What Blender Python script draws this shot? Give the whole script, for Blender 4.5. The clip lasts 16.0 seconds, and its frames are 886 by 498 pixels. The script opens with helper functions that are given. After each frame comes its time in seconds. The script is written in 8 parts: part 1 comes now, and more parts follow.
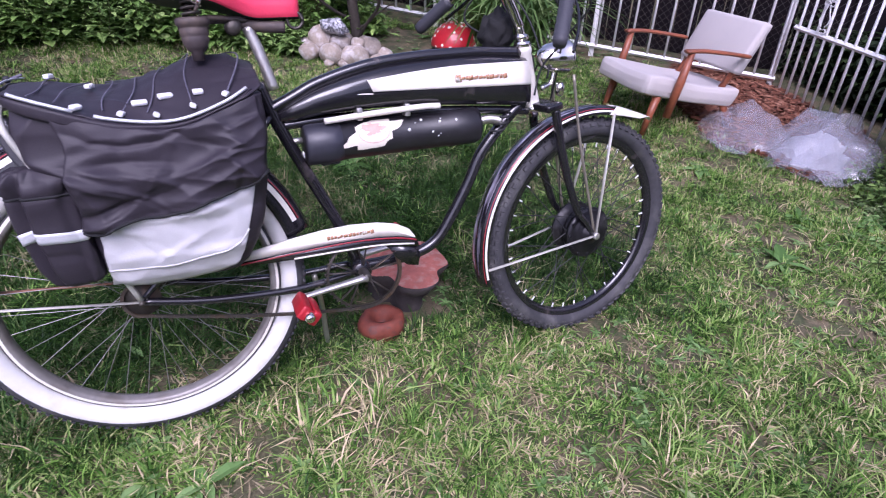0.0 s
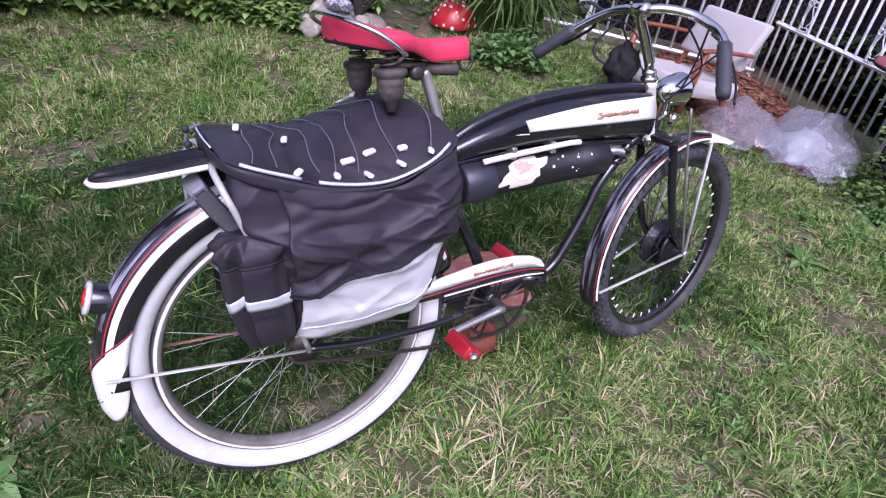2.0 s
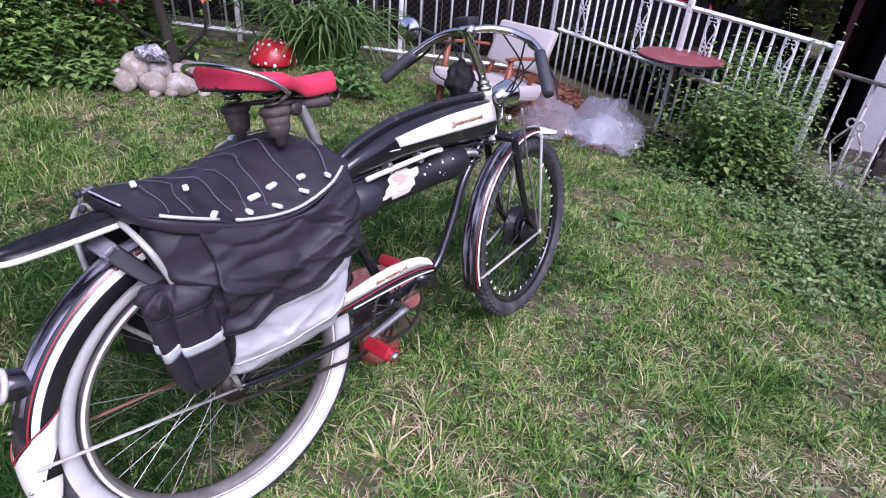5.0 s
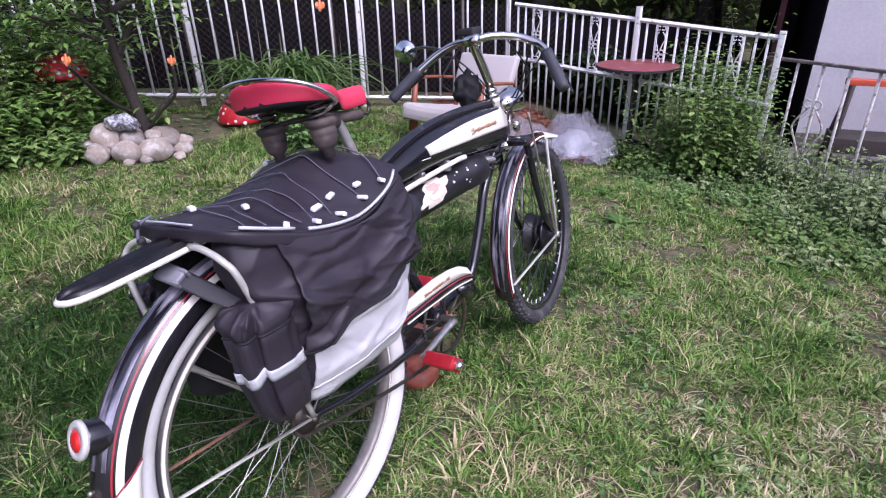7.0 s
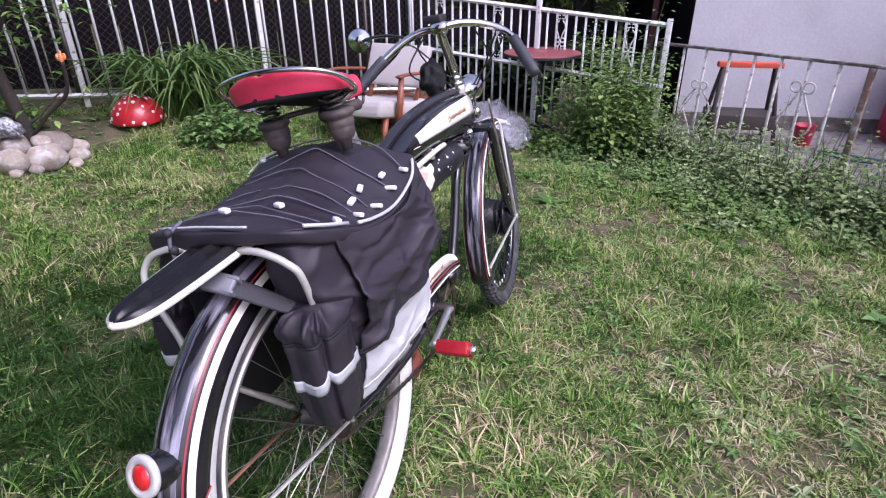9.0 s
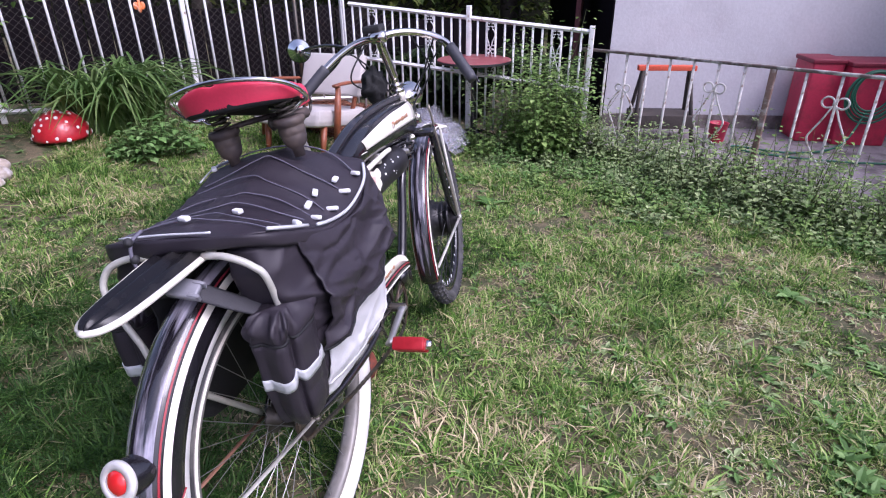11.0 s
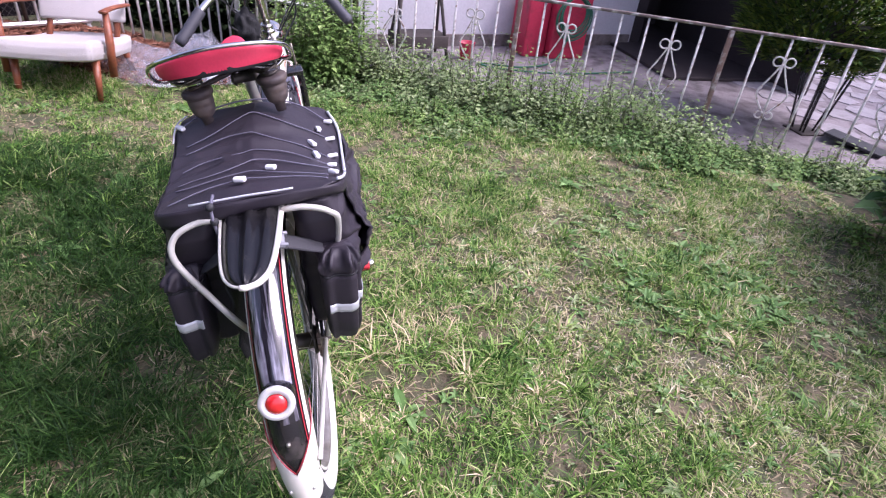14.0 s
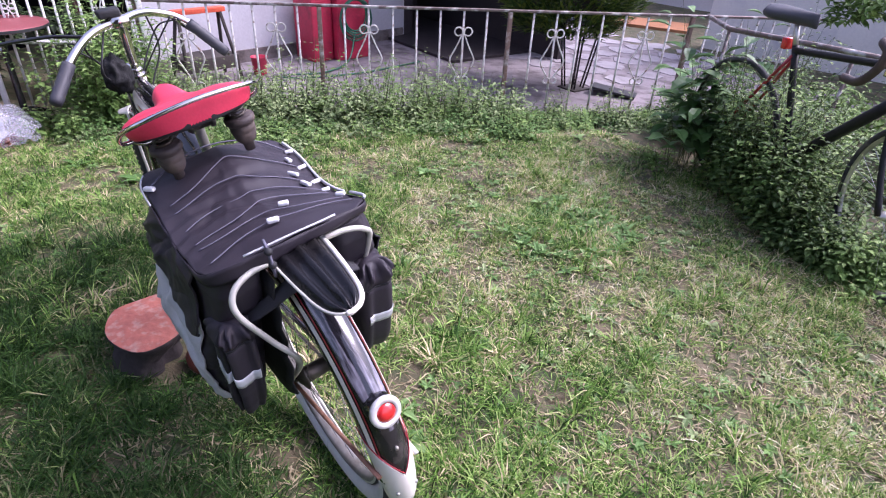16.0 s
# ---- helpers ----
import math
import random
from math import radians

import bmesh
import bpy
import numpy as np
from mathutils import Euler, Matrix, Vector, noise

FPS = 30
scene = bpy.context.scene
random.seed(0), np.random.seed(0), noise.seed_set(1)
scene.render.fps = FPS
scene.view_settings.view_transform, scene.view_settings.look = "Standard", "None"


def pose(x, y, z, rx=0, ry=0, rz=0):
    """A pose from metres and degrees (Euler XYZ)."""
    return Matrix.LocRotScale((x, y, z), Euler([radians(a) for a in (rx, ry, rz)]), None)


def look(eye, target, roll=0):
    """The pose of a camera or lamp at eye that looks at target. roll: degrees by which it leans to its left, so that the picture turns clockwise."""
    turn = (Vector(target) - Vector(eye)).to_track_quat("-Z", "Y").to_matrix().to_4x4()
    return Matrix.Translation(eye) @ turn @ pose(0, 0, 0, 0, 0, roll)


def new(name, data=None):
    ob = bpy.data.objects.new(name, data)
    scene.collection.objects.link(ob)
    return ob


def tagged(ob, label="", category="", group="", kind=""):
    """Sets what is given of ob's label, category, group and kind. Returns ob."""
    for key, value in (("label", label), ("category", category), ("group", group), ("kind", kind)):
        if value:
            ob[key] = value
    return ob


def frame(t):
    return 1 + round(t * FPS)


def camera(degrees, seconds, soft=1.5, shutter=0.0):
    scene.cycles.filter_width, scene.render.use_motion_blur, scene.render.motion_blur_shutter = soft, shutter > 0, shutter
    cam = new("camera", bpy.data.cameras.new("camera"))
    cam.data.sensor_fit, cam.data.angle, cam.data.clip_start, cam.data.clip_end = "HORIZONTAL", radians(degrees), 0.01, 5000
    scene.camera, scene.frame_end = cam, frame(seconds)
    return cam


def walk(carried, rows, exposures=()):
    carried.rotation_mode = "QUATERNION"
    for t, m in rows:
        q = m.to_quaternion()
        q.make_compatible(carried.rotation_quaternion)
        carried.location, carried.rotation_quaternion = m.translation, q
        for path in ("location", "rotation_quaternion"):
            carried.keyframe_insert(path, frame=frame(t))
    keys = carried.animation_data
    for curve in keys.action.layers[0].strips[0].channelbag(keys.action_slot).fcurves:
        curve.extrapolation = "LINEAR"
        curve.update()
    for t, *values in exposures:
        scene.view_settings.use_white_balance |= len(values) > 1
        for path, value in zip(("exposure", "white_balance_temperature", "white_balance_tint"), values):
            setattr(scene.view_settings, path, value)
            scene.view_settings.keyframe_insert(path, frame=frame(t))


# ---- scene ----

# Units: metres. Origin on the lawn under the rear wheel of the bicycle, x towards its front wheel, y to its left.
cam = camera(75.5, 16.0, soft=1.1, shutter=0.2)
PATH = [
    (0, (0.218, -1.222, 1.184), (0.888, 0.354, 0.151), 2.1),
    (0.5, (0.102, -1.234, 1.211), (0.745, 0.347, 0.169), 3.0),
    (1, (-0.017, -1.141, 1.253), (0.659, 0.437, 0.229), 3.4),
    (1.5, (-0.173, -0.967, 1.311), (0.647, 0.496, 0.221), 5.5),
    (2, (-0.262, -0.897, 1.331), (0.632, 0.476, 0.183), 7.1),
    (2.5, (-0.351, -0.889, 1.342), (0.684, 0.355, 0.166), 5.7),
    (3, (-0.384, -0.899, 1.359), (0.739, 0.313, 0.231), 5.3),
    (3.5, (-0.405, -0.898, 1.364), (0.803, 0.264, 0.274), 6.0),
    (4, (-0.418, -0.905, 1.375), (0.873, 0.202, 0.322), 5.8),
    (4.5, (-0.427, -0.927, 1.37), (0.887, 0.164, 0.329), 4.9),
    (6.8, (-0.601, -0.823, 1.26), (0.876, 0.185, 0.364), 1.5),
    (7, (-0.61, -0.774, 1.241), (0.866, 0.25, 0.363), -1.4),
    (7.5, (-0.605, -0.643, 1.22), (0.878, 0.328, 0.294), -3.3),
    (8, (-0.642, -0.577, 1.221), (0.891, 0.291, 0.274), -2.2),
    (8.5, (-0.711, -0.532, 1.23), (0.88, 0.242, 0.298), -0.9),
    (9, (-0.753, -0.517, 1.234), (0.9, 0.152, 0.327), -0.6),
    (9.2, (-0.767, -0.512, 1.228), (0.905, 0.123, 0.332), -0.2),
    (11.3, (-0.84, -0.511, 1.248), (0.888, -0.059, 0.349), -0.4),
    (11.5, (-0.856, -0.515, 1.253), (0.87, -0.078, 0.342), -0.2),
    (12, (-0.894, -0.508, 1.281), (0.799, -0.115, 0.293), 1.0),
    (12.5, (-0.914, -0.397, 1.287), (0.698, -0.13, 0.133), 4.0),
    (13, (-0.928, -0.254, 1.323), (0.697, -0.259, 0.157), 5.8),
    (13.5, (-0.987, -0.122, 1.339), (0.644, -0.325, 0.198), 6.2),
    (14, (-1.088, 0.02, 1.372), (0.528, -0.421, 0.279), 6.1),
    (14.5, (-1.087, 0.115, 1.37), (0.511, -0.447, 0.308), 6.1),
    (15, (-0.998, 0.24, 1.362), (0.524, -0.492, 0.291), 5.5),
    (15.5, (-0.992, 0.386, 1.379), (0.414, -0.565, 0.32), 3.3),
    (16, (-1.011, 0.483, 1.396), (0.322, -0.581, 0.35), 3.2),
]
# the camera's own brightness and white balance drift
EXPOSURE = [(0.0, 0.5, 5500, 36), (4.5, 0.47, 5500, 33), (7.0, 0.47, 5600, 31), (9.2, 0.56, 5700, 30), (11.5, 0.62, 5650, 30), (12.5, 0.8, 5850, 31), (14.0, 1.04, 5800, 33), (16.0, 1.13, 5750, 33)]
walk(cam, [(t, look(eye, target, roll)) for t, eye, target, roll in PATH], EXPOSURE)

# ---------------------------------------------------------------- light
world = bpy.data.worlds.new("overcast_sky")
scene.world = world
world.use_nodes = True
wn = world.node_tree
wn.nodes.clear()
sky = wn.nodes.new("ShaderNodeTexSky")
sky.sky_type = "NISHITA"
sky.sun_disc = False
sky.sun_elevation = radians(51)
sky.sun_rotation = radians(207)
sky.air_density, sky.dust_density, sky.ozone_density = 1.0, 4.0, 1.0
bg = wn.nodes.new("ShaderNodeBackground")
bg.inputs["Strength"].default_value = 0.15
wo = wn.nodes.new("ShaderNodeOutputWorld")
haze = wn.nodes.new("ShaderNodeHueSaturation")
haze.inputs["Saturation"].default_value = 0.7
wn.links.new(sky.outputs[0], haze.inputs["Color"])
wn.links.new(haze.outputs[0], bg.inputs[0])
wn.links.new(bg.outputs[0], wo.inputs[0])

sun = new("sun", bpy.data.lights.new("sun", "SUN"))
sun.data.energy, sun.data.angle, sun.data.color = 1.9, radians(35), (1.0, 0.97, 0.92)
sun.matrix_world = look((-1.2, -3.8, 5.0), (0.0, 0.0, 0.0))
scene.view_settings.exposure = 0.55

# ---------------------------------------------------------------- materials
def material(name, base, rough=0.6, metal=0.0, var=0.15, scale=6.0, fine=60.0, bump=0.15, spec=0.5, second=None, mix=(0.45, 0.65), object_random=0.0, coat=0.0, stretch=None):
    """A surface with stains at one scale, grain at another, and relief. second: the colour of wear or dirt, in patches."""
    m = bpy.data.materials.new(name)
    m.use_nodes = True
    nt = m.node_tree
    n, ln = nt.nodes, nt.links
    b = n["Principled BSDF"]
    tc = n.new("ShaderNodeTexCoord")
    big = n.new("ShaderNodeTexNoise")
    big.inputs["Scale"].default_value, big.inputs["Detail"].default_value = scale, 5
    small = n.new("ShaderNodeTexNoise")
    small.inputs["Scale"].default_value, small.inputs["Detail"].default_value = fine, 3
    for t in (big, small):
        ln.new(tc.outputs["Object"], t.inputs["Vector"])
    add = n.new("ShaderNodeMath")
    add.operation = "ADD"
    ln.new(big.outputs["Fac"], add.inputs[0])
    ln.new(small.outputs["Fac"], add.inputs[1])
    ramp = n.new("ShaderNodeMapRange")
    ramp.inputs[1].default_value, ramp.inputs[2].default_value = 0.6, 1.4
    ramp.inputs[3].default_value, ramp.inputs[4].default_value = 1 - var, 1 + var
    ln.new(add.outputs[0], ramp.inputs[0])
    val = ramp.outputs[0]
    if object_random:
        info = n.new("ShaderNodeObjectInfo")
        r2 = n.new("ShaderNodeMapRange")
        r2.inputs[3].default_value, r2.inputs[4].default_value = 1 - object_random, 1 + object_random
        ln.new(info.outputs["Random"], r2.inputs[0])
        mul = n.new("ShaderNodeMath")
        mul.operation = "MULTIPLY"
        ln.new(val, mul.inputs[0])
        ln.new(r2.outputs[0], mul.inputs[1])
        val = mul.outputs[0]
    col = n.new("ShaderNodeRGB")
    col.outputs[0].default_value = (*base, 1)
    src = col.outputs[0]
    if second:
        mixer = n.new("ShaderNodeMix")
        mixer.data_type = "RGBA"
        pr = n.new("ShaderNodeMapRange")
        pr.inputs[1].default_value, pr.inputs[2].default_value = mix
        patch = n.new("ShaderNodeTexNoise")
        patch.inputs["Scale"].default_value, patch.inputs["Detail"].default_value = scale * 2.3, 8
        ln.new(tc.outputs["Object"], patch.inputs["Vector"])
        if stretch:
            sv = n.new("ShaderNodeVectorMath")
            sv.operation = "MULTIPLY"
            sv.inputs[1].default_value = stretch
            ln.new(tc.outputs["Object"], sv.inputs[0])
            ln.new(sv.outputs[0], patch.inputs["Vector"])
        ln.new(patch.outputs["Fac"], pr.inputs[0])
        ln.new(pr.outputs[0], mixer.inputs["Factor"])
        ln.new(src, mixer.inputs["A"])
        mixer.inputs["B"].default_value = (*second, 1)
        src = mixer.outputs["Result"]
    vm = n.new("ShaderNodeVectorMath")
    vm.operation = "SCALE"
    ln.new(src, vm.inputs[0])
    ln.new(val, vm.inputs["Scale"])
    ln.new(vm.outputs[0], b.inputs["Base Color"])
    b.inputs["Roughness"].default_value = rough
    rr = n.new("ShaderNodeMapRange")
    rr.inputs[3].default_value, rr.inputs[4].default_value = max(0.02, rough * 0.75), min(1, rough * 1.3)
    ln.new(big.outputs["Fac"], rr.inputs[0])
    ln.new(rr.outputs[0], b.inputs["Roughness"])
    b.inputs["Metallic"].default_value = metal
    b.inputs["Specular IOR Level"].default_value = spec
    b.inputs["Coat Weight"].default_value = coat
    if bump:
        bp = n.new("ShaderNodeBump")
        bp.inputs["Strength"].default_value, bp.inputs["Distance"].default_value = bump, 0.004
        ln.new(small.outputs["Fac"], bp.inputs["Height"])
        ln.new(bp.outputs[0], b.inputs["Normal"])
    return m


def leaf_material(name, stops, rough=0.5, trans=0.25, patch=None):
    """Leaves and blades: a colour for each island from the stops (share, colour), some light passing through."""
    m = bpy.data.materials.new(name)
    m.use_nodes = True
    n, ln = m.node_tree.nodes, m.node_tree.links
    b = n["Principled BSDF"]
    geo = n.new("ShaderNodeNewGeometry")
    ramp = n.new("ShaderNodeValToRGB")
    els = ramp.color_ramp.elements
    while len(els) < len(stops):
        els.new(0.5)
    for e, (p, c) in zip(els, stops):
        e.position, e.color = p, (*c, 1)
    src = geo.outputs["Random Per Island"]
    if patch:
        tc = n.new("ShaderNodeTexCoord")
        no = n.new("ShaderNodeTexNoise")
        no.inputs["Scale"].default_value, no.inputs["Detail"].default_value, no.inputs["Roughness"].default_value = patch, 6, 0.75
        ln.new(tc.outputs["Object"], no.inputs["Vector"])
        mr = n.new("ShaderNodeMapRange")
        mr.inputs[1].default_value, mr.inputs[2].default_value = 0.3, 0.7
        mr.inputs[3].default_value, mr.inputs[4].default_value = -0.4, 0.4
        ln.new(no.outputs["Fac"], mr.inputs[0])
        ad = n.new("ShaderNodeMath")
        ad.operation, ad.use_clamp = "ADD", True
        ln.new(src, ad.inputs[0])
        ln.new(mr.outputs[0], ad.inputs[1])
        src = ad.outputs[0]
    ln.new(src, ramp.inputs[0])
    ln.new(ramp.outputs[0], b.inputs["Base Color"])
    b.inputs["Roughness"].default_value = rough
    b.inputs["Specular IOR Level"].default_value = 0.2
    tr = n.new("ShaderNodeBsdfTranslucent")
    ln.new(ramp.outputs[0], tr.inputs[0])
    mx = n.new("ShaderNodeMixShader")
    mx.inputs[0].default_value = trans
    ln.new(b.outputs[0], mx.inputs[1])
    ln.new(tr.outputs[0], mx.inputs[2])
    ln.new(mx.outputs[0], n["Material Output"].inputs["Surface"])
    return m


def glass_material(name, tint, rough=0.05):
    m = material(name, tint, rough, bump=0, var=0.02)
    b = m.node_tree.nodes["Principled BSDF"]
    b.inputs["Transmission Weight"].default_value = 0.0
    b.inputs["Coat Weight"].default_value = 1.0
    return m


BLACK_PAINT = material("black_enamel", (0.012, 0.011, 0.014), 0.22, var=0.3, coat=0.6, second=(0.06, 0.05, 0.05), mix=(0.62, 0.75), bump=0.03)
# pale streaks: scuffs plus the sky's reflection painted into the colour
SCUFFED_SHEEN_BLACK = material("scuffed_sheen_black_enamel", (0.012, 0.011, 0.015), 0.16, var=0.3, scale=6, coat=1.0, second=(0.36, 0.34, 0.41), mix=(0.5, 0.64), bump=0.05, stretch=(0.35, 4.0, 0.35))
CREAM_PAINT = material("cream_enamel", (0.78, 0.74, 0.66), 0.3, var=0.06, coat=0.3, second=(0.55, 0.48, 0.38), mix=(0.66, 0.8), bump=0.03)
WHITE_RUBBER = material("whitewall_rubber", (0.66, 0.65, 0.63), 0.55, var=0.07, second=(0.5, 0.48, 0.44), mix=(0.55, 0.8))
TYRE = material("tyre_rubber", (0.03, 0.03, 0.033), 0.75, var=0.3, second=(0.09, 0.085, 0.08), mix=(0.5, 0.7), bump=0.4)
GREY_TYRE = material("dusty_tyre_rubber", (0.042, 0.041, 0.046), 0.72, var=0.3, second=(0.1, 0.097, 0.095), mix=(0.5, 0.75), bump=0.4)
CHROME = material("chrome", (0.78, 0.74, 0.7), 0.12, 1.0, var=0.05, second=(0.45, 0.4, 0.36), mix=(0.62, 0.8), bump=0.02)
STEEL = material("dull_steel", (0.55, 0.53, 0.5), 0.4, 0.85, var=0.15, second=(0.35, 0.28, 0.2), mix=(0.6, 0.8))
DARK_STEEL = material("oily_dark_steel", (0.09, 0.08, 0.07), 0.45, 0.7, var=0.3, second=(0.16, 0.1, 0.06), mix=(0.55, 0.75))
STAY_GREY = material("grey_painted_stay", (0.5, 0.49, 0.44), 0.5, 0.2, var=0.12, second=(0.3, 0.25, 0.2), mix=(0.6, 0.8))
RED_ENAMEL = material("red_enamel", (0.3, 0.02, 0.03), 0.3, coat=0.3, var=0.1)
PEDAL_RED = material("red_anodised_pedal", (0.42, 0.02, 0.03), 0.35, 0.2, var=0.2, second=(0.25, 0.08, 0.06), mix=(0.6, 0.75))
SADDLE_RED = material("red_saddle_vinyl", (0.68, 0.045, 0.095), 0.42, var=0.07, fine=200, bump=0.1)
RUBBER = material("black_rubber", (0.02, 0.02, 0.022), 0.65, var=0.25)
GRIP = material("dark_grip_rubber", (0.045, 0.045, 0.055), 0.55, var=0.2, fine=300)
BROWN_RUBBER = material("weathered_rubber_cup", (0.055, 0.042, 0.042), 0.6, var=0.25, second=(0.1, 0.075, 0.06), mix=(0.5, 0.7))
NYLON = material("black_nylon", (0.03, 0.025, 0.033), 0.5, var=0.3, scale=9, fine=600, bump=0.1, spec=0.32)
NYLON_DARK = material("black_nylon_inside", (0.01, 0.01, 0.012), 0.8, var=0.2, fine=420, bump=0.4)
GREY_NYLON = material("silver_grey_nylon", (0.52, 0.515, 0.53), 0.6, var=0.06, fine=420, bump=0.3)
REFLECTIVE = material("silver_reflective_tape", (0.62, 0.63, 0.66), 0.35, 0.25, var=0.05, fine=300)
CORD = material("dark_elastic_cord", (0.12, 0.115, 0.15), 0.7, var=0.3, fine=300)
TOGGLE = material("white_toggle", (0.8, 0.8, 0.8), 0.45, var=0.05)
BATTERY = material("black_battery_case", (0.016, 0.015, 0.018), 0.4, var=0.3, second=(0.2, 0.19, 0.18), mix=(0.7, 0.74), scale=9)
STICKER = material("worn_paper_sticker", (0.72, 0.66, 0.56), 0.7, var=0.1, second=(0.5, 0.33, 0.26), mix=(0.6, 0.8), scale=14)
STICKER_RED = material("faded_red_print", (0.62, 0.38, 0.32), 0.7, var=0.2)
SCRIPT = material("worn_copper_script", (0.42, 0.22, 0.12), 0.5, 0.2, var=0.3, second=(0.75, 0.7, 0.62), mix=(0.55, 0.65), scale=20)
LENS_RED = glass_material("red_lens", (0.62, 0.02, 0.02))
LAMP_GLASS = glass_material("lamp_glass", (0.5, 0.52, 0.55))
MIRROR = material("mirror_glass", (0.75, 0.77, 0.8), 0.03, 1.0, var=0.01, bump=0)
BLACK_CLOTH = material("black_cloth", (0.008, 0.008, 0.009), 0.9, var=0.2, fine=300, bump=0.4)
WHITE_METAL = material("white_painted_iron", (0.7, 0.69, 0.69), 0.5, var=0.1, second=(0.3, 0.2, 0.13), mix=(0.62, 0.72), scale=12)
RUST_METAL = material("rusting_white_iron", (0.66, 0.63, 0.6), 0.6, var=0.15, second=(0.24, 0.14, 0.09), mix=(0.52, 0.64), scale=9)
DARK_RAIL = material("dark_rail_iron", (0.16, 0.12, 0.11), 0.5, 0.3, var=0.2, second=(0.5, 0.48, 0.46), mix=(0.5, 0.65))
WHITE_PLASTER = material("fresh_white_plaster", (0.84, 0.8, 0.75), 0.8, var=0.08, scale=1.5, fine=45, bump=0.3, second=(0.62, 0.6, 0.62), mix=(0.55, 0.75))
PLASTER = material("rough_white_plaster", (0.57, 0.555, 0.585), 0.85, var=0.1, scale=1.2, fine=45, bump=0.35, second=(0.52, 0.5, 0.53), mix=(0.5, 0.72))
WALL_FOOT = material("grey_brown_wall_foot", (0.2, 0.17, 0.16), 0.9, var=0.3, scale=4, fine=50, bump=0.5, second=(0.1, 0.08, 0.07), mix=(0.45, 0.65))
CHAIR_CLOTH = material("pale_chair_fabric", (0.47, 0.43, 0.42), 0.85, var=0.06, fine=350, bump=0.4, second=(0.5, 0.44, 0.4), mix=(0.6, 0.8))
CHAIR_WOOD = material("red_brown_varnished_wood", (0.25, 0.075, 0.035), 0.4, var=0.25, second=(0.14, 0.05, 0.03), mix=(0.5, 0.7))
TABLE_RED = material("worn_red_tabletop", (0.24, 0.06, 0.065), 0.5, var=0.2, second=(0.35, 0.2, 0.18), mix=(0.58, 0.75))
RED_PLASTIC = material("red_plastic", (0.5, 0.03, 0.07), 0.45, var=0.15, second=(0.3, 0.03, 0.05), mix=(0.5, 0.75))
RED_WOOD = material("orange_red_wood", (0.6, 0.09, 0.04), 0.6, var=0.2)
DARK_WOOD = material("dark_weathered_wood", (0.05, 0.04, 0.035), 0.8, var=0.3)
# near-black colour stands in for the dark depth beyond fence and house corner
NEAR_BLACK_BOARDS = material("near_black_boards", (0.009, 0.007, 0.009), 0.95, var=0.4, spec=0.05)
POST_BROWN = material("rust_brown_post", (0.2, 0.125, 0.1), 0.6, 0.1, var=0.25, second=(0.42, 0.38, 0.36), mix=(0.5, 0.66), scale=9)
GROUND = material("lawn_soil_and_thatch", (0.125, 0.1, 0.058), 0.95, var=0.5, scale=5, fine=140, bump=1.0, second=(0.06, 0.07, 0.028), mix=(0.42, 0.58))
PAVING = material("grey_terrace_concrete", (0.25, 0.215, 0.225), 0.85, var=0.25, scale=3, second=(0.12, 0.1, 0.1), mix=(0.45, 0.65))
STONE = material("field_stone", (0.324, 0.27, 0.222), 0.8, var=0.25, scale=7, fine=70, second=(0.48, 0.444, 0.432), mix=(0.45, 0.65), object_random=0.35, bump=0.4)
MUSH_RED = material("red_mushroom_glaze", (0.5, 0.02, 0.03), 0.3, var=0.15, coat=0.3)
MUSH_WHITE = material("white_glaze_dots", (0.8, 0.78, 0.75), 0.35, var=0.06)
MUSH_STEM = material("brown_mushroom_stem", (0.17, 0.11, 0.08), 0.8, var=0.3)
BARK = material("grey_brown_bark", (0.036, 0.028, 0.022), 0.9, var=0.4, fine=50, bump=1.0)
STUMP_TOP = material("red_painted_stump_top", (0.36, 0.115, 0.085), 0.7, var=0.25, scale=14, second=(0.4, 0.22, 0.18), mix=(0.5, 0.65), bump=0.5)
STUMP_BARK = material("dark_stump_bark", (0.055, 0.045, 0.045), 0.9, var=0.4, fine=45, bump=1.0)
# the deep shade inside the shed is put into this colour
SHADED_INSIDE = material("shade_dark_garage_inside", (0.03, 0.022, 0.024), 0.9, var=0.3)
HOSE = material("green_hose", (0.02, 0.12, 0.07), 0.4, var=0.2)
DULL_FRAME = material("dull_black_frame", (0.014, 0.013, 0.014), 0.5, var=0.3, spec=0.25)
GRASS = leaf_material("grass_blades", [(0.0, (0.023, 0.067, 0.0102)), (0.22, (0.0698, 0.1641, 0.0228)), (0.5, (0.1782, 0.3238, 0.0571)), (0.76, (0.3433, 0.4752, 0.1366)), (0.89, (0.4574, 0.4023, 0.2168)), (1.0, (0.6867, 0.5607, 0.3653))], 0.55, 0.25, patch=3.0)
# greens darkened to put the shade beyond the bicycle into the colour
SHADED_LUSH_GRASS = leaf_material("shaded_lush_grass_blades", [(0.0, (0.0102, 0.0332, 0.0053)), (0.4, (0.0273, 0.0739, 0.0122)), (0.75, (0.0641, 0.1399, 0.0264)), (0.92, (0.1112, 0.1659, 0.0528)), (1.0, (0.2565, 0.2351, 0.1285))], 0.55, 0.2, patch=3.0)
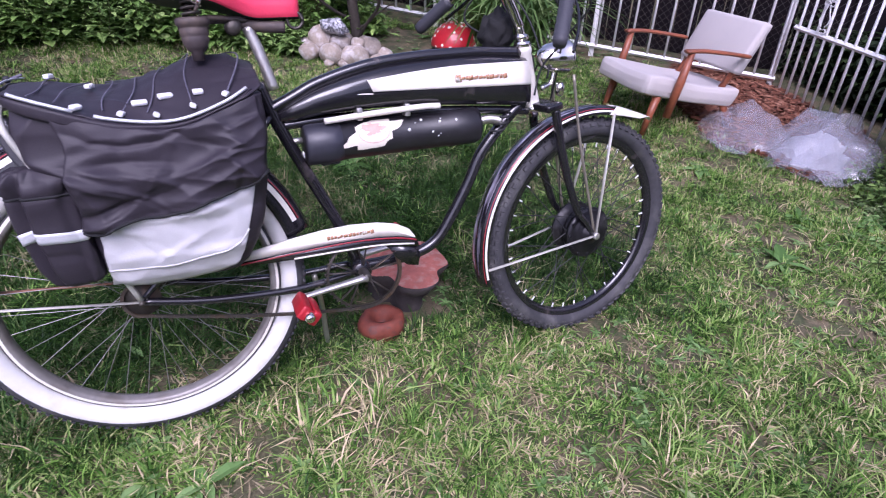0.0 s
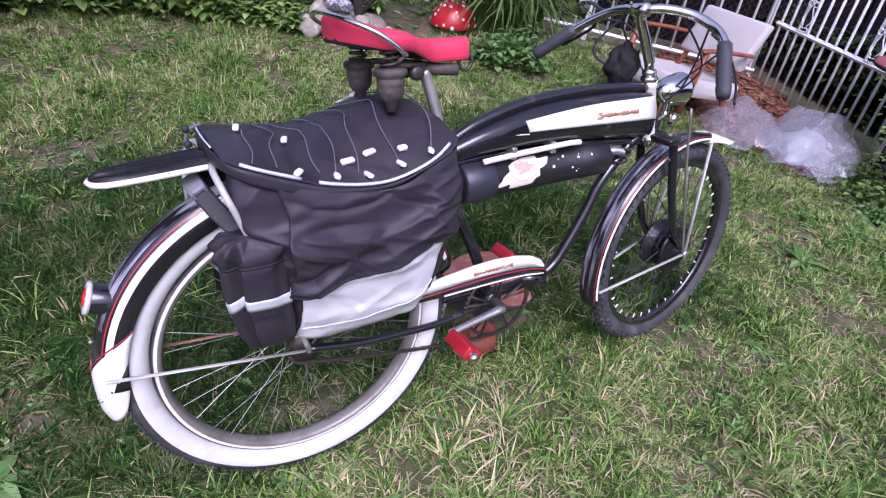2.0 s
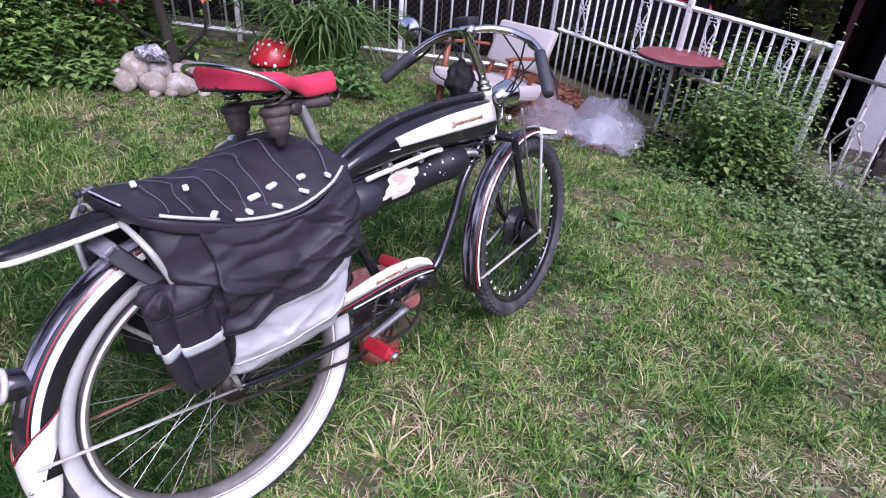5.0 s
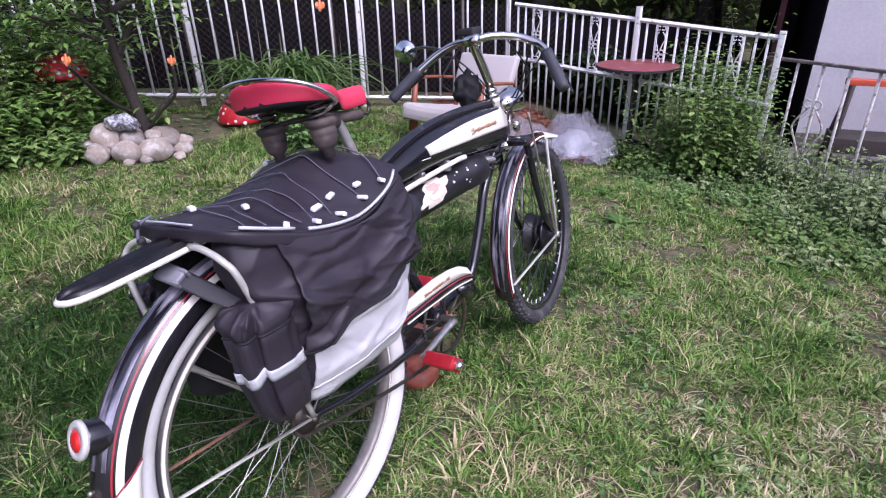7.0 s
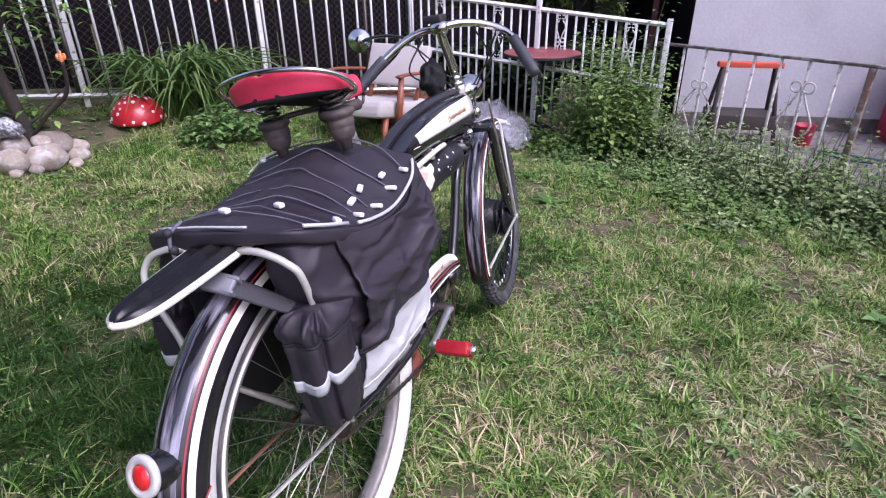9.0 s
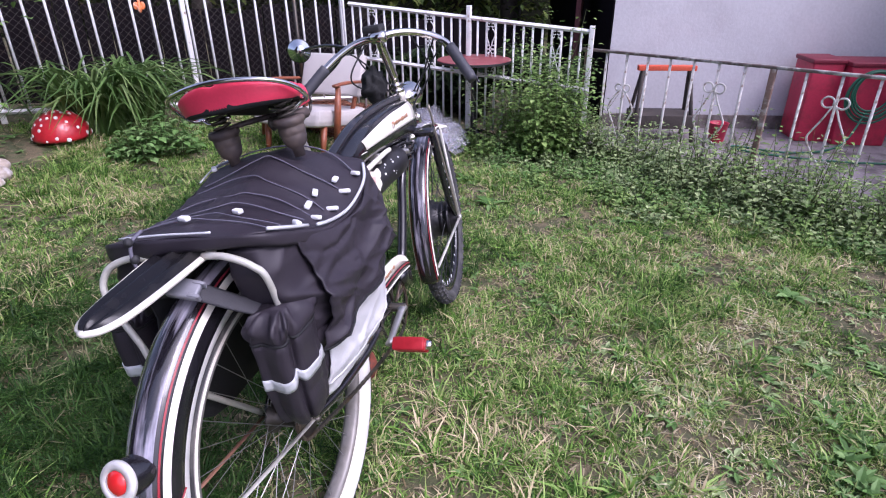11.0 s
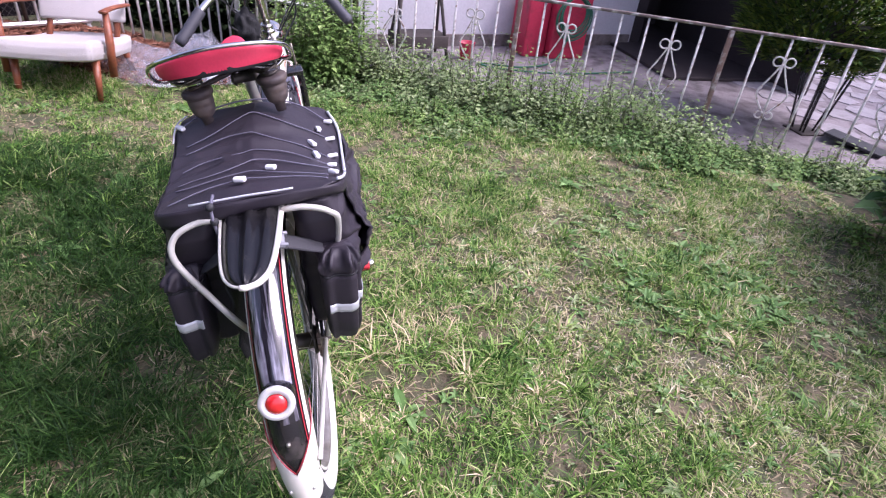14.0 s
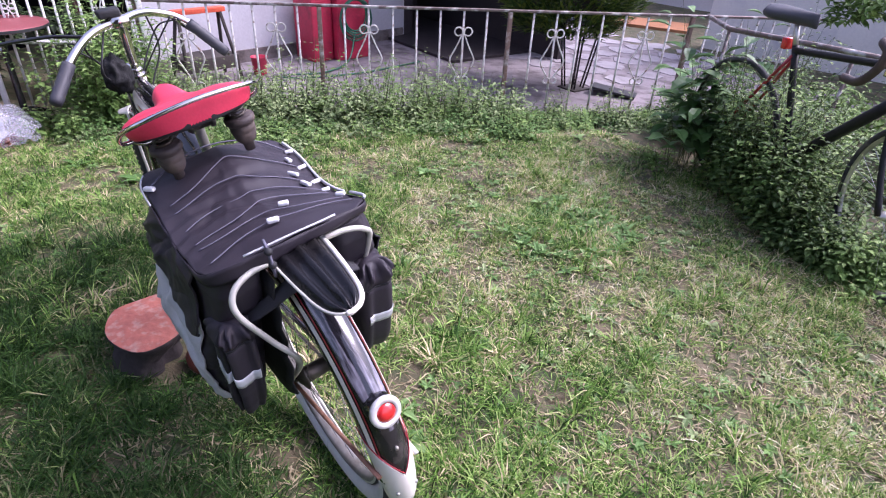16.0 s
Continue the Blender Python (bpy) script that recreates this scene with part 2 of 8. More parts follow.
# pale from straw, and lifted further to paint the brighter light here
LIT_DRY_GRASS = leaf_material("lit_dry_grass_blades", [(0.0, (0.0487, 0.1059, 0.0223)), (0.22, (0.1534, 0.2619, 0.0562)), (0.5, (0.3199, 0.4355, 0.1246)), (0.66, (0.529, 0.5479, 0.2366)), (0.78, (0.64, 0.5225, 0.3235)), (1.0, (0.8, 0.747, 0.5497))], 0.55, 0.4, patch=3.0)
PALE_WEED = leaf_material("pale_weed_leaves", [(0.0, (0.1065, 0.1662, 0.0604)), (0.5, (0.2131, 0.2871, 0.1206)), (1.0, (0.411, 0.4986, 0.2413))], 0.55, 0.22)
BROAD = leaf_material("broad_pale_leaves", [(0.0, (0.035, 0.085, 0.025)), (0.7, (0.09, 0.18, 0.05)), (1.0, (0.34, 0.48, 0.24))], 0.35, 0.15)
WEED = leaf_material("broad_weed_leaves", [(0.0, (0.0782, 0.1634, 0.0414)), (0.5, (0.1368, 0.2517, 0.0725)), (1.0, (0.2346, 0.361, 0.1341))], 0.5, 0.2)
BUSH = leaf_material("nettle_leaves", [(0.0, (0.084, 0.1455, 0.0375)), (0.5, (0.1514, 0.2587, 0.0688)), (0.85, (0.2354, 0.3558, 0.1001)), (1.0, (0.37, 0.4851, 0.1753))], 0.5, 0.22)
DARK_BUSH = leaf_material("dark_ivy_leaves", [(0.0, (0.0917, 0.1712, 0.0366)), (0.6, (0.183, 0.319, 0.0749)), (1.0, (0.3409, 0.4902, 0.1329))], 0.45, 0.2)
SHRUB_LEAF = leaf_material("dull_green_shrub_leaves", [(0.0, (0.03, 0.06, 0.018)), (0.6, (0.085, 0.15, 0.042)), (1.0, (0.22, 0.31, 0.1))], 0.45, 0.2)
DAYLILY = leaf_material("long_strap_leaves", [(0.0, (0.0518, 0.104, 0.0259)), (0.5, (0.0953, 0.173, 0.0431)), (1.0, (0.173, 0.241, 0.0863))], 0.45, 0.25)
CONIFER = leaf_material("conifer_sprays", [(0.0, (0.02, 0.05, 0.012)), (0.5, (0.06, 0.12, 0.02)), (1.0, (0.2, 0.26, 0.04))], 0.6, 0.2)
FAR_TREE = leaf_material("far_tree_leaves", [(0.0, (0.03, 0.055, 0.015)), (0.5, (0.08, 0.13, 0.03)), (1.0, (0.25, 0.3, 0.08))], 0.6, 0.3)
# leaf greens painted almost black for the deep shade behind the gate
SHADE_LEAF = leaf_material("shaded_undergrowth_leaves", [(0.0, (0.008, 0.014, 0.006)), (0.7, (0.02, 0.036, 0.012)), (1.0, (0.06, 0.1, 0.03))], 0.7, 0.1)
STRAW = leaf_material("dry_straw", [(0.0, (0.2, 0.15, 0.08)), (1.0, (0.4, 0.34, 0.22))], 0.8, 0.2)
STEM = material("green_stem", (0.09, 0.11, 0.04), 0.7, var=0.2)
FILM = bpy.data.materials.new("clear_plastic_film")
FILM.use_nodes = True
fb = FILM.node_tree.nodes["Principled BSDF"]
fb.inputs["Base Color"].default_value = (0.44, 0.44, 0.5, 1)
fb.inputs["Roughness"].default_value = 0.16
fb.inputs["Specular IOR Level"].default_value = 0.9
fb.inputs["Alpha"].default_value = 0.32


# ---------------------------------------------------------------- mesh helpers
def mesh_object(name, bm, mat, parent=None, label="", smooth=True):
    me = bpy.data.meshes.new(name)
    bm.to_mesh(me)
    bm.free()
    mats = mat if isinstance(mat, (list, tuple)) else [mat]
    for mm in mats:
        me.materials.append(mm)
    if smooth:
        for p in me.polygons:
            p.use_smooth = True
    ob = new(name, me)
    if parent:
        ob.parent = parent
    if label:
        tagged(ob, label)
    return ob


def part(name, bm, mat, parent, label="", smooth=True):
    return mesh_object(name, bm, mat, parent, label, smooth)


def thing(name, label, category, m=None, group="", kind=""):
    e = new(name)
    e.empty_display_size = 0.1
    if m is not None:
        e.matrix_basis = m
    return tagged(e, label, category, group, kind)


def raw_object(name, verts, faces, mat, parent=None, smooth=False):
    me = bpy.data.meshes.new(name)
    me.from_pydata(verts, [], faces)
    for mm in mat if isinstance(mat, (list, tuple)) else [mat]:
        me.materials.append(mm)
    if smooth:
        for p in me.polygons:
            p.use_smooth = True
    ob = new(name, me)
    if parent:
        ob.parent = parent
    return ob


def box(bm, size, centre=(0, 0, 0), bevel=0.0, rot=None):
    r = bmesh.ops.create_cube(bm, size=1.0)
    vs = r["verts"]
    m = Matrix.Translation(centre) @ (rot.to_4x4() if rot else Matrix()) @ Matrix.Diagonal((*size, 1))
    bmesh.ops.transform(bm, matrix=m, verts=vs)
    if bevel:
        es = list({e for v in vs for e in v.link_edges})
        bmesh.ops.bevel(bm, geom=es, offset=bevel, segments=2, profile=0.6, affect="EDGES")
    return bm


def spline(points, n=8, closed=False):
    """Points on a smooth curve through the given ones."""
    p = [Vector(q) for q in points]
    out = []
    count = len(p) if closed else len(p) - 1
    for i in range(count):
        a, b = p[i], p[(i + 1) % len(p)]
        a0 = p[i - 1] if (i > 0 or closed) else a * 2 - b
        b1 = p[(i + 2) % len(p)] if (i + 2 < len(p) or closed) else b * 2 - a
        for k in range(n):
            t = k / n
            out.append(0.5 * ((2 * a) + (b - a0) * t + (2 * a0 - 5 * a + 4 * b - b1) * t * t + (3 * a - a0 - 3 * b + b1) * t ** 3))
    if not closed:
        out.append(p[-1])
    return out


def sweep(bm, path, radius, sides=8, closed=False, caps=True, flat=1.0, up=None):
    """A tube along the path. radius: a number or one for each point. flat: height over width."""
    path = [Vector(p) for p in path]
    n = len(path)
    rad = radius if isinstance(radius, (list, tuple)) else [radius] * n
    rings = []
    prev = Vector(up) if up else None
    for i, p in enumerate(path):
        a = path[i - 1] if (i > 0 or closed) else p
        b = path[(i + 1) % n] if (i < n - 1 or closed) else p
        d = (b - a).normalized()
        if prev is None:
            prev = Vector((0, 0, 1)) if abs(d.z) < 0.9 else Vector((1, 0, 0))
        side = d.cross(prev).normalized()
        u = side.cross(d).normalized()
        if not up:
            prev = u
        rings.append([bm.verts.new(p + rad[i] * (math.cos(t) * side + flat * math.sin(t) * u)) for t in (2 * math.pi * k / sides for k in range(sides))])
    m = n if closed else n - 1
    for i in range(m):
        a, b = rings[i], rings[(i + 1) % n]
        for k in range(sides):
            bm.faces.new((a[k], a[(k + 1) % sides], b[(k + 1) % sides], b[k]))
    if caps and not closed:
        bm.faces.new(rings[0][::-1])
        bm.faces.new(rings[-1])
    return bm


def tube(points, radius, sides=8, n=8, closed=False, flat=1.0, up=None):
    return sweep(bmesh.new(), spline(points, n, closed) if n > 1 else points, radius, sides, closed, True, flat, up)


def lathe(bm, profile, axis="z", steps=24, centre=(0, 0, 0), caps=True):
    """profile: rows of (radius, height along the axis)."""
    rings = []
    c = Vector(centre)
    for r, h in profile:
        ring = []
        for k in range(steps):
            a = 2 * math.pi * k / steps
            v = Vector((r * math.cos(a), r * math.sin(a), h))
            if axis == "y":
                v = Vector((v.x, h, -v.y))
            elif axis == "x":
                v = Vector((h, v.x, v.y))
            ring.append(bm.verts.new(c + v))
        rings.append(ring)
    for a, b in zip(rings, rings[1:]):
        for k in range(steps):
            bm.faces.new((a[k], a[(k + 1) % steps], b[(k + 1) % steps], b[k]))
    if caps:
        bm.faces.new(rings[0][::-1])
        bm.faces.new(rings[-1])
    return bm


def ring_profile(bm, profile, steps=96, a0=0.0, a1=360.0):
    """Turns a closed or open list of (radius, y) round the y axis, from angle a0 to a1 (0 = forward, 90 = up)."""
    full = a1 - a0 >= 359.9
    rows = []
    count = steps if full else steps + 1
    for k in range(count):
        a = radians(a0 + (a1 - a0) * k / steps)
        rows.append([bm.verts.new((r * math.cos(a), y, r * math.sin(a))) for r, y in profile])
    for k in range(steps):
        p, q = rows[k], rows[(k + 1) % count]
        for i in range(len(profile) - 1):
            bm.faces.new((p[i], p[i + 1], q[i + 1], q[i]))
    return bm


def interp(x, pts):
    for (a, p), (b, q) in zip(pts, pts[1:]):
        if x <= b:
            return p + (q - p) * max(0.0, (x - a) / (b - a))
    return pts[-1][1]


def prism(bm, outline, y0, y1):
    """A plate with the outline (x, z), from y0 to y1."""
    a = [bm.verts.new((x, y0, z)) for x, z in outline]
    b = [bm.verts.new((x, y1, z)) for x, z in outline]
    n = len(a)
    bm.faces.new(a)
    bm.faces.new(b[::-1])
    for i in range(n):
        bm.faces.new((a[i], b[i], b[(i + 1) % n], a[(i + 1) % n]))
    bmesh.ops.recalc_face_normals(bm, faces=bm.faces)
    return bm

# ---------------------------------------------------------------- ground
FENCE_A, FENCE_B = Vector((3.62, -0.39)), Vector((1.05, -4.97))
FENCE_DIR = (FENCE_B - FENCE_A).normalized()
FENCE_OUT = Vector((-FENCE_DIR.y, FENCE_DIR.x))  # towards the house


def beyond_fence(x, y):
    """Metres past the low fence on the side of the house."""
    return (Vector((x, y)) - FENCE_A).dot(FENCE_OUT)


def ground_z(x, y):
    d = beyond_fence(x, y)
    drop = -0.13 * max(0.0, min(1.0, (d + 0.75) / 0.65))
    if y > -0.4:
        drop *= max(0.0, 1 - (y + 0.4) / 1.2)
    rise = 0.135 * max(0.0, min(y, 4.0) - 0.3)  # the lawn climbs towards the hedge
    bumps = 0.012 * noise.noise((x * 2.1, y * 2.1, 0.3)) + 0.006 * noise.noise((x * 6, y * 6, 1.7))
    return drop + rise + (bumps if d < 0 else 0.0)


def make_ground():
    near_x, near_y = np.arange(-2.5, 5.01, 0.08), np.arange(-5.5, 6.51, 0.08)
    far = np.array([8, 12, 20, 40, 90, 200.0])
    xs = np.concatenate([-2.5 - far[::-1] + 2.5 - 2, near_x, 5 + far - 5 + 1])
    ys = np.concatenate([-5.5 - far[::-1], near_y, 6.5 + far])
    xs, ys = np.unique(xs), np.unique(ys)
    verts = [(x, y, ground_z(x, y) if abs(x) < 9 and abs(y) < 9 else 0.0) for x in xs for y in ys]
    w = len(ys)
    faces = [(i * w + j, (i + 1) * w + j, (i + 1) * w + j + 1, i * w + j + 1) for i in range(len(xs) - 1) for j in range(w - 1)]
    ob = raw_object("ground", verts, faces, GROUND, smooth=True)
    tagged(ob, "worn garden lawn soil with thatch and bare spots", "ground", kind="structure")


make_ground()


def make_terrace():
    bm = bmesh.new()
    a, o = FENCE_A, FENCE_OUT
    p = [a + o * 0.12 + FENCE_DIR * -0.4, a + o * 0.12 + FENCE_DIR * 9, a + o * 9 + FENCE_DIR * 9, a + o * 9 + FENCE_DIR * -0.4]
    lo = [bm.verts.new((q.x, q.y, -0.2)) for q in p]
    hi = [bm.verts.new((q.x, q.y, -0.118)) for q in p]
    bm.faces.new(hi)
    for i in range(4):
        bm.faces.new((lo[i], lo[(i + 1) % 4], hi[(i + 1) % 4], hi[i]))
    bmesh.ops.recalc_face_normals(bm, faces=bm.faces)
    tagged(mesh_object("terrace", bm, PAVING, smooth=False), "grey concrete terrace slab beside the house", "pavement", kind="structure")


make_terrace()


# ---------------------------------------------------------------- house wall, with a dark open garage beside it
def wall_slab(name, a, b, z0, z1, thick, mat, label):
    a, b = Vector(a), Vector(b)
    d = (b - a).normalized()
    o = Vector((-d.y, d.x))
    bm = bmesh.new()
    n = max(2, int((b - a).length / 0.25))
    lo = [bm.verts.new((*(a + (b - a) * i / n), z0)) for i in range(n + 1)]
    r = [bm.verts.new((*(a + (b - a) * i / n), z1)) for i in range(n + 1)]
    lo2 = [bm.verts.new((*(a + (b - a) * i / n + o * thick), z0)) for i in range(n + 1)]
    r2 = [bm.verts.new((*(a + (b - a) * i / n + o * thick), z1)) for i in range(n + 1)]
    for i in range(n):
        bm.faces.new((lo[i], lo[i + 1], r[i + 1], r[i]))
        bm.faces.new((lo2[i], r2[i], r2[i + 1], lo2[i + 1]))
        bm.faces.new((r[i], r[i + 1], r2[i + 1], r2[i]))
        bm.faces.new((lo[i], lo2[i], lo2[i + 1], lo[i + 1]))
    bm.faces.new((lo[0], r[0], r2[0], lo2[0]))
    bm.faces.new((lo[-1], lo2[-1], r2[-1], r[-1]))
    bmesh.ops.recalc_face_normals(bm, faces=bm.faces)
    return tagged(mesh_object(name, bm, mat, smooth=False), label, "wall", kind="structure")


WALL_A, WALL_B = Vector((4.75, -0.55)), Vector((5.26, -3.7))
wall_slab("wall_house", WALL_B, WALL_A, -0.2, 2.9, -0.3, PLASTER, "rough whitewashed plaster house wall")
# thin added strip that makes the foot of the wall darker
wall_slab("wall_plinth", WALL_B + Vector((-0.03, 0.03)), WALL_A + Vector((-0.03, 0.0)), -0.2, 0.0, -0.028, WALL_FOOT, "darker grey-brown strip added along the foot of the house wall")
wall_slab("wall_house_side", (4.755, -0.535), (8.5, 0.36), -0.2, 2.9, -0.25, NEAR_BLACK_BOARDS, "side wall of the house, near black for a dark gap")
wall_slab("wall_garage_back", (6.6, -3.85), (5.6, -6.4), -0.2, 2.6, 0.2, SHADED_INSIDE, "back wall of the open shed, darkened as shade")
wall_slab("wall_garage_side", (5.27, -3.705), (6.6, -3.85), -0.2, 2.6, -0.12, SHADED_INSIDE, "side wall of the open shed, darkened as shade")
# roof out of view, added low and forward to shade the shed
bm = bmesh.new()
box(bm, (3.1, 1.25, 0.12), (4.95, -4.06, 2.1), 0.01)
tagged(mesh_object("shed_roof", bm, DARK_WOOD, smooth=False), "unseen dark roof added to shade the open shed", "roof", kind="structure")


wall_slab("wall_shed_boards", (3.5, -4.62), (6.6, -4.62), -0.12, 2.04, -0.08, SHADED_INSIDE, "board side wall of the open shed, darkened as shade")
# slab painted dark for the shade on the shed floor
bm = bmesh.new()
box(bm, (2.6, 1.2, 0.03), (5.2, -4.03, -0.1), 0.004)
tagged(mesh_object("shed_floor", bm, SHADED_INSIDE, smooth=False), "added floor of the open shed, darkened as shade", "floor", kind="structure")


# ---------------------------------------------------------------- fences
def scroll_pair(bm, h0, h1, w, r=0.03, wire=0.006):
    """Two mirrored bent scrolls in the plane x, z, between heights h0 and h1: narrow at the bottom, curled out at the top."""
    for s in (-1, 1):
        pts = []
        for k in range(11):
            a = radians(200 - 30 * k * 1.1)
            pts.append((s * (r * 1.2 + r * math.cos(a)), 0, h1 - r * 1.13 + r * math.sin(a)))
        H = h1 - h0
        body = [(s * 0.007, 0, h1 - r * 1.6), (s * w * 0.5, 0, h0 + H * 0.67), (s * w * 0.95, 0, h0 + H * 0.48), (s * w, 0, h0 + H * 0.4), (s * w * 0.8, 0, h0 + H * 0.3), (s * 0.012, 0, h0 + 0.04)]
        low = []
        for k in range(9):
            a = radians(150 - 36 * k)
            low.append((s * (r + 0.8 * r * math.cos(a)), 0, h0 + r + 0.8 * r * math.sin(a)))
        sweep(bm, spline(pts, 3), wire, 6)
        sweep(bm, spline(body, 5), wire, 6)
        sweep(bm, spline(low, 3), wire, 6)
    return bm


def lean_bar(p, q, r, sides=6):
    return sweep(bmesh.new(), [p, q], r, sides)


def build_low_fence():
    """Low garden fence before the terrace: top rail, square posts, thin bars, scrolls on every fourth bar."""
    th = math.degrees(math.atan2(FENCE_DIR.y, FENCE_DIR.x))
    f = thing("low_iron_fence", "low rusting white iron fence with scroll ornaments before the terrace", "fence", pose(FENCE_A.x, FENCE_A.y, 0, 0, 0, th))
    length = (FENCE_B - FENCE_A).length
    bm = bmesh.new()
    box(bm, (length + 0.1, 0.035, 0.018), (length / 2, 0, 0.70), 0.004)
    part("top_rail", bm, DARK_RAIL, f, "dark chipped flat iron top rail")
    bar_me = scroll_me = None
    ends = (0.0, 1.24, 2.65, 4.12, length)
    for a, b in zip(ends, ends[1:]):
        for k in range(8):
            x = a + (b - a) * k / 8
            if k == 0:
                bm = bmesh.new()
                box(bm, (0.032, 0.032, 0.86), (x, 0, 0.262), 0.003)
                part("post", bm, POST_BROWN, f, "rust-brown square iron post")
                continue
            if bar_me is None:
                o = part("bar", lean_bar((0, 0, -0.12), (0, 0, 0.695), 0.0085), RUST_METAL, f)
                bar_me = o.data
            else:
                o = new("bar", bar_me)
                o.parent = f
            o.location = (x, 0, 0)
            if k in (2, 6):
                if scroll_me is None:
                    o = part("scroll", scroll_pair(bmesh.new(), 0.16, 0.58, 0.092), RUST_METAL, f)
                    scroll_me = o.data
                else:
                    o = new("scroll", scroll_me)
                    o.parent = f
                if a == 0.0 and k == 2:
                    o.matrix_basis = Matrix.Translation((x, -0.014, 0.66)) @ Matrix.Diagonal((1, 1, -1, 1))
                else:
                    o.location = (x, -0.014, 0)
                tagged(o, "bent iron scroll ornament")


build_low_fence()

GATE_A, GATE_B = Vector((3.761, 1.506)), Vector((3.58, -0.42))


def build_gate_fence():
    """White section with a gate at its end, between the tall fence and the low one."""
    d = GATE_B - GATE_A
    rise = 0.135 * max(0.0, GATE_A.y - 0.3)
    f = thing("white_fence_section", "white painted iron fence section with scrolls and gate", "fence", pose(GATE_A.x, GATE_A.y, rise, 0, 0, math.degrees(math.atan2(d.y, d.x))))
    L = d.length
    k0 = -rise / L
    for z, lab in ((0.82, "top_rail"), (0.42, "middle_rail")):
        part(lab, sweep(bmesh.new(), [(0, 0, z), (L, 0, z - rise)], 0.016, 4), WHITE_METAL, f, smooth=False)
    me = sc = None
    x, k = 0.03, 0
    while x < L:
        if abs(x - (L - 0.95)) < 0.035 or x > L - 0.07:
            bm = bmesh.new()
            box(bm, (0.035, 0.035, 0.95 if x < L - 0.2 else 0.86), (x, 0, 0.43 + k0 * x), 0.003)
            part("post", bm, WHITE_METAL, f)
        else:
            if me is None:
                b = part("bar", lean_bar((0, 0, 0.0), (0, 0, 0.81), 0.0085), WHITE_METAL, f)
                me = b.data
            else:
                b = new("bar", me)
                b.parent = f
            b.location = (x, 0, k0 * x)
            if k % 7 == 2:
                for dz, flip in ((0.0, 1), (0.845, -1)):
                    if sc is None:
                        s = part("scroll", scroll_pair(bmesh.new(), 0.43, 0.62, 0.034, 0.016, 0.0042), WHITE_METAL, f, "white iron scroll ornament")
                        sc = s.data
                    else:
                        s = tagged(new("scroll", sc), "white iron scroll ornament")
                        s.parent = f
                    s.matrix_basis = Matrix.Translation((x + 0.035, -0.014, k0 * x + (0.0 if flip > 0 else 1.23))) @ Matrix.Diagonal((1, 1, flip, 1))
        x += 0.07
        k += 1
    bm = bmesh.new()
    box(bm, (0.11, 0.03, 0.03), (L - 0.06, -0.03, 0.42 - rise), 0.004)
    part("latch", bm, WHITE_METAL, f, "white iron gate latch")


build_gate_fence()

TALL_A, TALL_B = Vector((0.996, 3.847)), Vector((3.769, 1.54))


def build_tall_fence():
    """Upright bars between rails that climb with the ground."""
    d = TALL_B - TALL_A
    z0, z1 = ground_z(TALL_A.x, TALL_A.y), ground_z(TALL_B.x, TALL_B.y)
    f = thing("tall_white_fence", "tall white painted iron bar fence with a low rail", "fence", pose(TALL_A.x, TALL_A.y, z0, 0, 0, math.degrees(math.atan2(d.y, d.x))))
    L = d.length
    k = (z1 - z0) / L
    for z, lab in ((1.1, "top_rail"), (0.07, "bottom_rail")):
        part(lab, sweep(bmesh.new(), [(0, 0, z), (L, 0, z + k * L)], 0.016, 4), WHITE_METAL, f, smooth=False)
    me = None
    x = 0.05
    while x < L:
        if me is None:
            b = part("bar", lean_bar((0, 0, 0.06), (0, 0, 1.15), 0.0088), WHITE_METAL, f)
            me = b.data
        else:
            b = new("bar", me)
            b.parent = f
        b.location = (x, 0, k * x)
        x += 0.118
    for x in (0.02, L * 0.33, L * 0.66, L - 0.02):
        bm = bmesh.new()
        box(bm, (0.034, 0.034, 1.3), (x, 0.026, 0.6 + k * x), 0.004)
        part("post", bm, WHITE_METAL, f)


build_tall_fence()

# two unseen walls, added to keep sky light off the lawn
wall_slab("wall_behind", (-1.95, 0.9), (-1.95, 2.9), -0.1, 5.0, -0.25, DARK_WOOD, "unseen dark wall added to shade the lawn")
wall_slab("wall_behind_far", (-2.9, 2.9), (-2.9, 7.5), -0.1, 2.2, 0.25, DARK_WOOD, "unseen dark wall added at the back of the lawn")
wall_slab("wall_far_house", (6.2, -9.2), (0.6, -10.6), -0.1, 2.8, 0.25, PLASTER, "whitewashed wall of a house across the yard")
wall_slab("wall_yard", (3.1, -6.9), (-1.2, -7.5), -0.15, 2.4, 0.2, WHITE_PLASTER, "bright white plastered wall behind the parked bicycle")

# ---------------------------------------------------------------- the bicycle (x forward, y to its left, z up, rear axle over the origin)
LEAN = 8.98
STEER = 6.2
BIKE_M = pose(0, 0, 0, -LEAN, 0, 0)
bike = thing("cruiser_bicycle", "black and cream vintage cruiser bicycle leaning on the lawn", "bicycle", BIKE_M)
RX, RZ, FX, FZ = 0.0, 0.382, 1.2164, 0.338


def tyre_profile(rc, r, flat=1.0, a0=-180, a1=180, n=20):
    return [(rc + r * math.cos(radians(a0 + (a1 - a0) * k / n)), flat * r * math.sin(radians(a0 + (a1 - a0) * k / n))) for k in range(n + 1)]


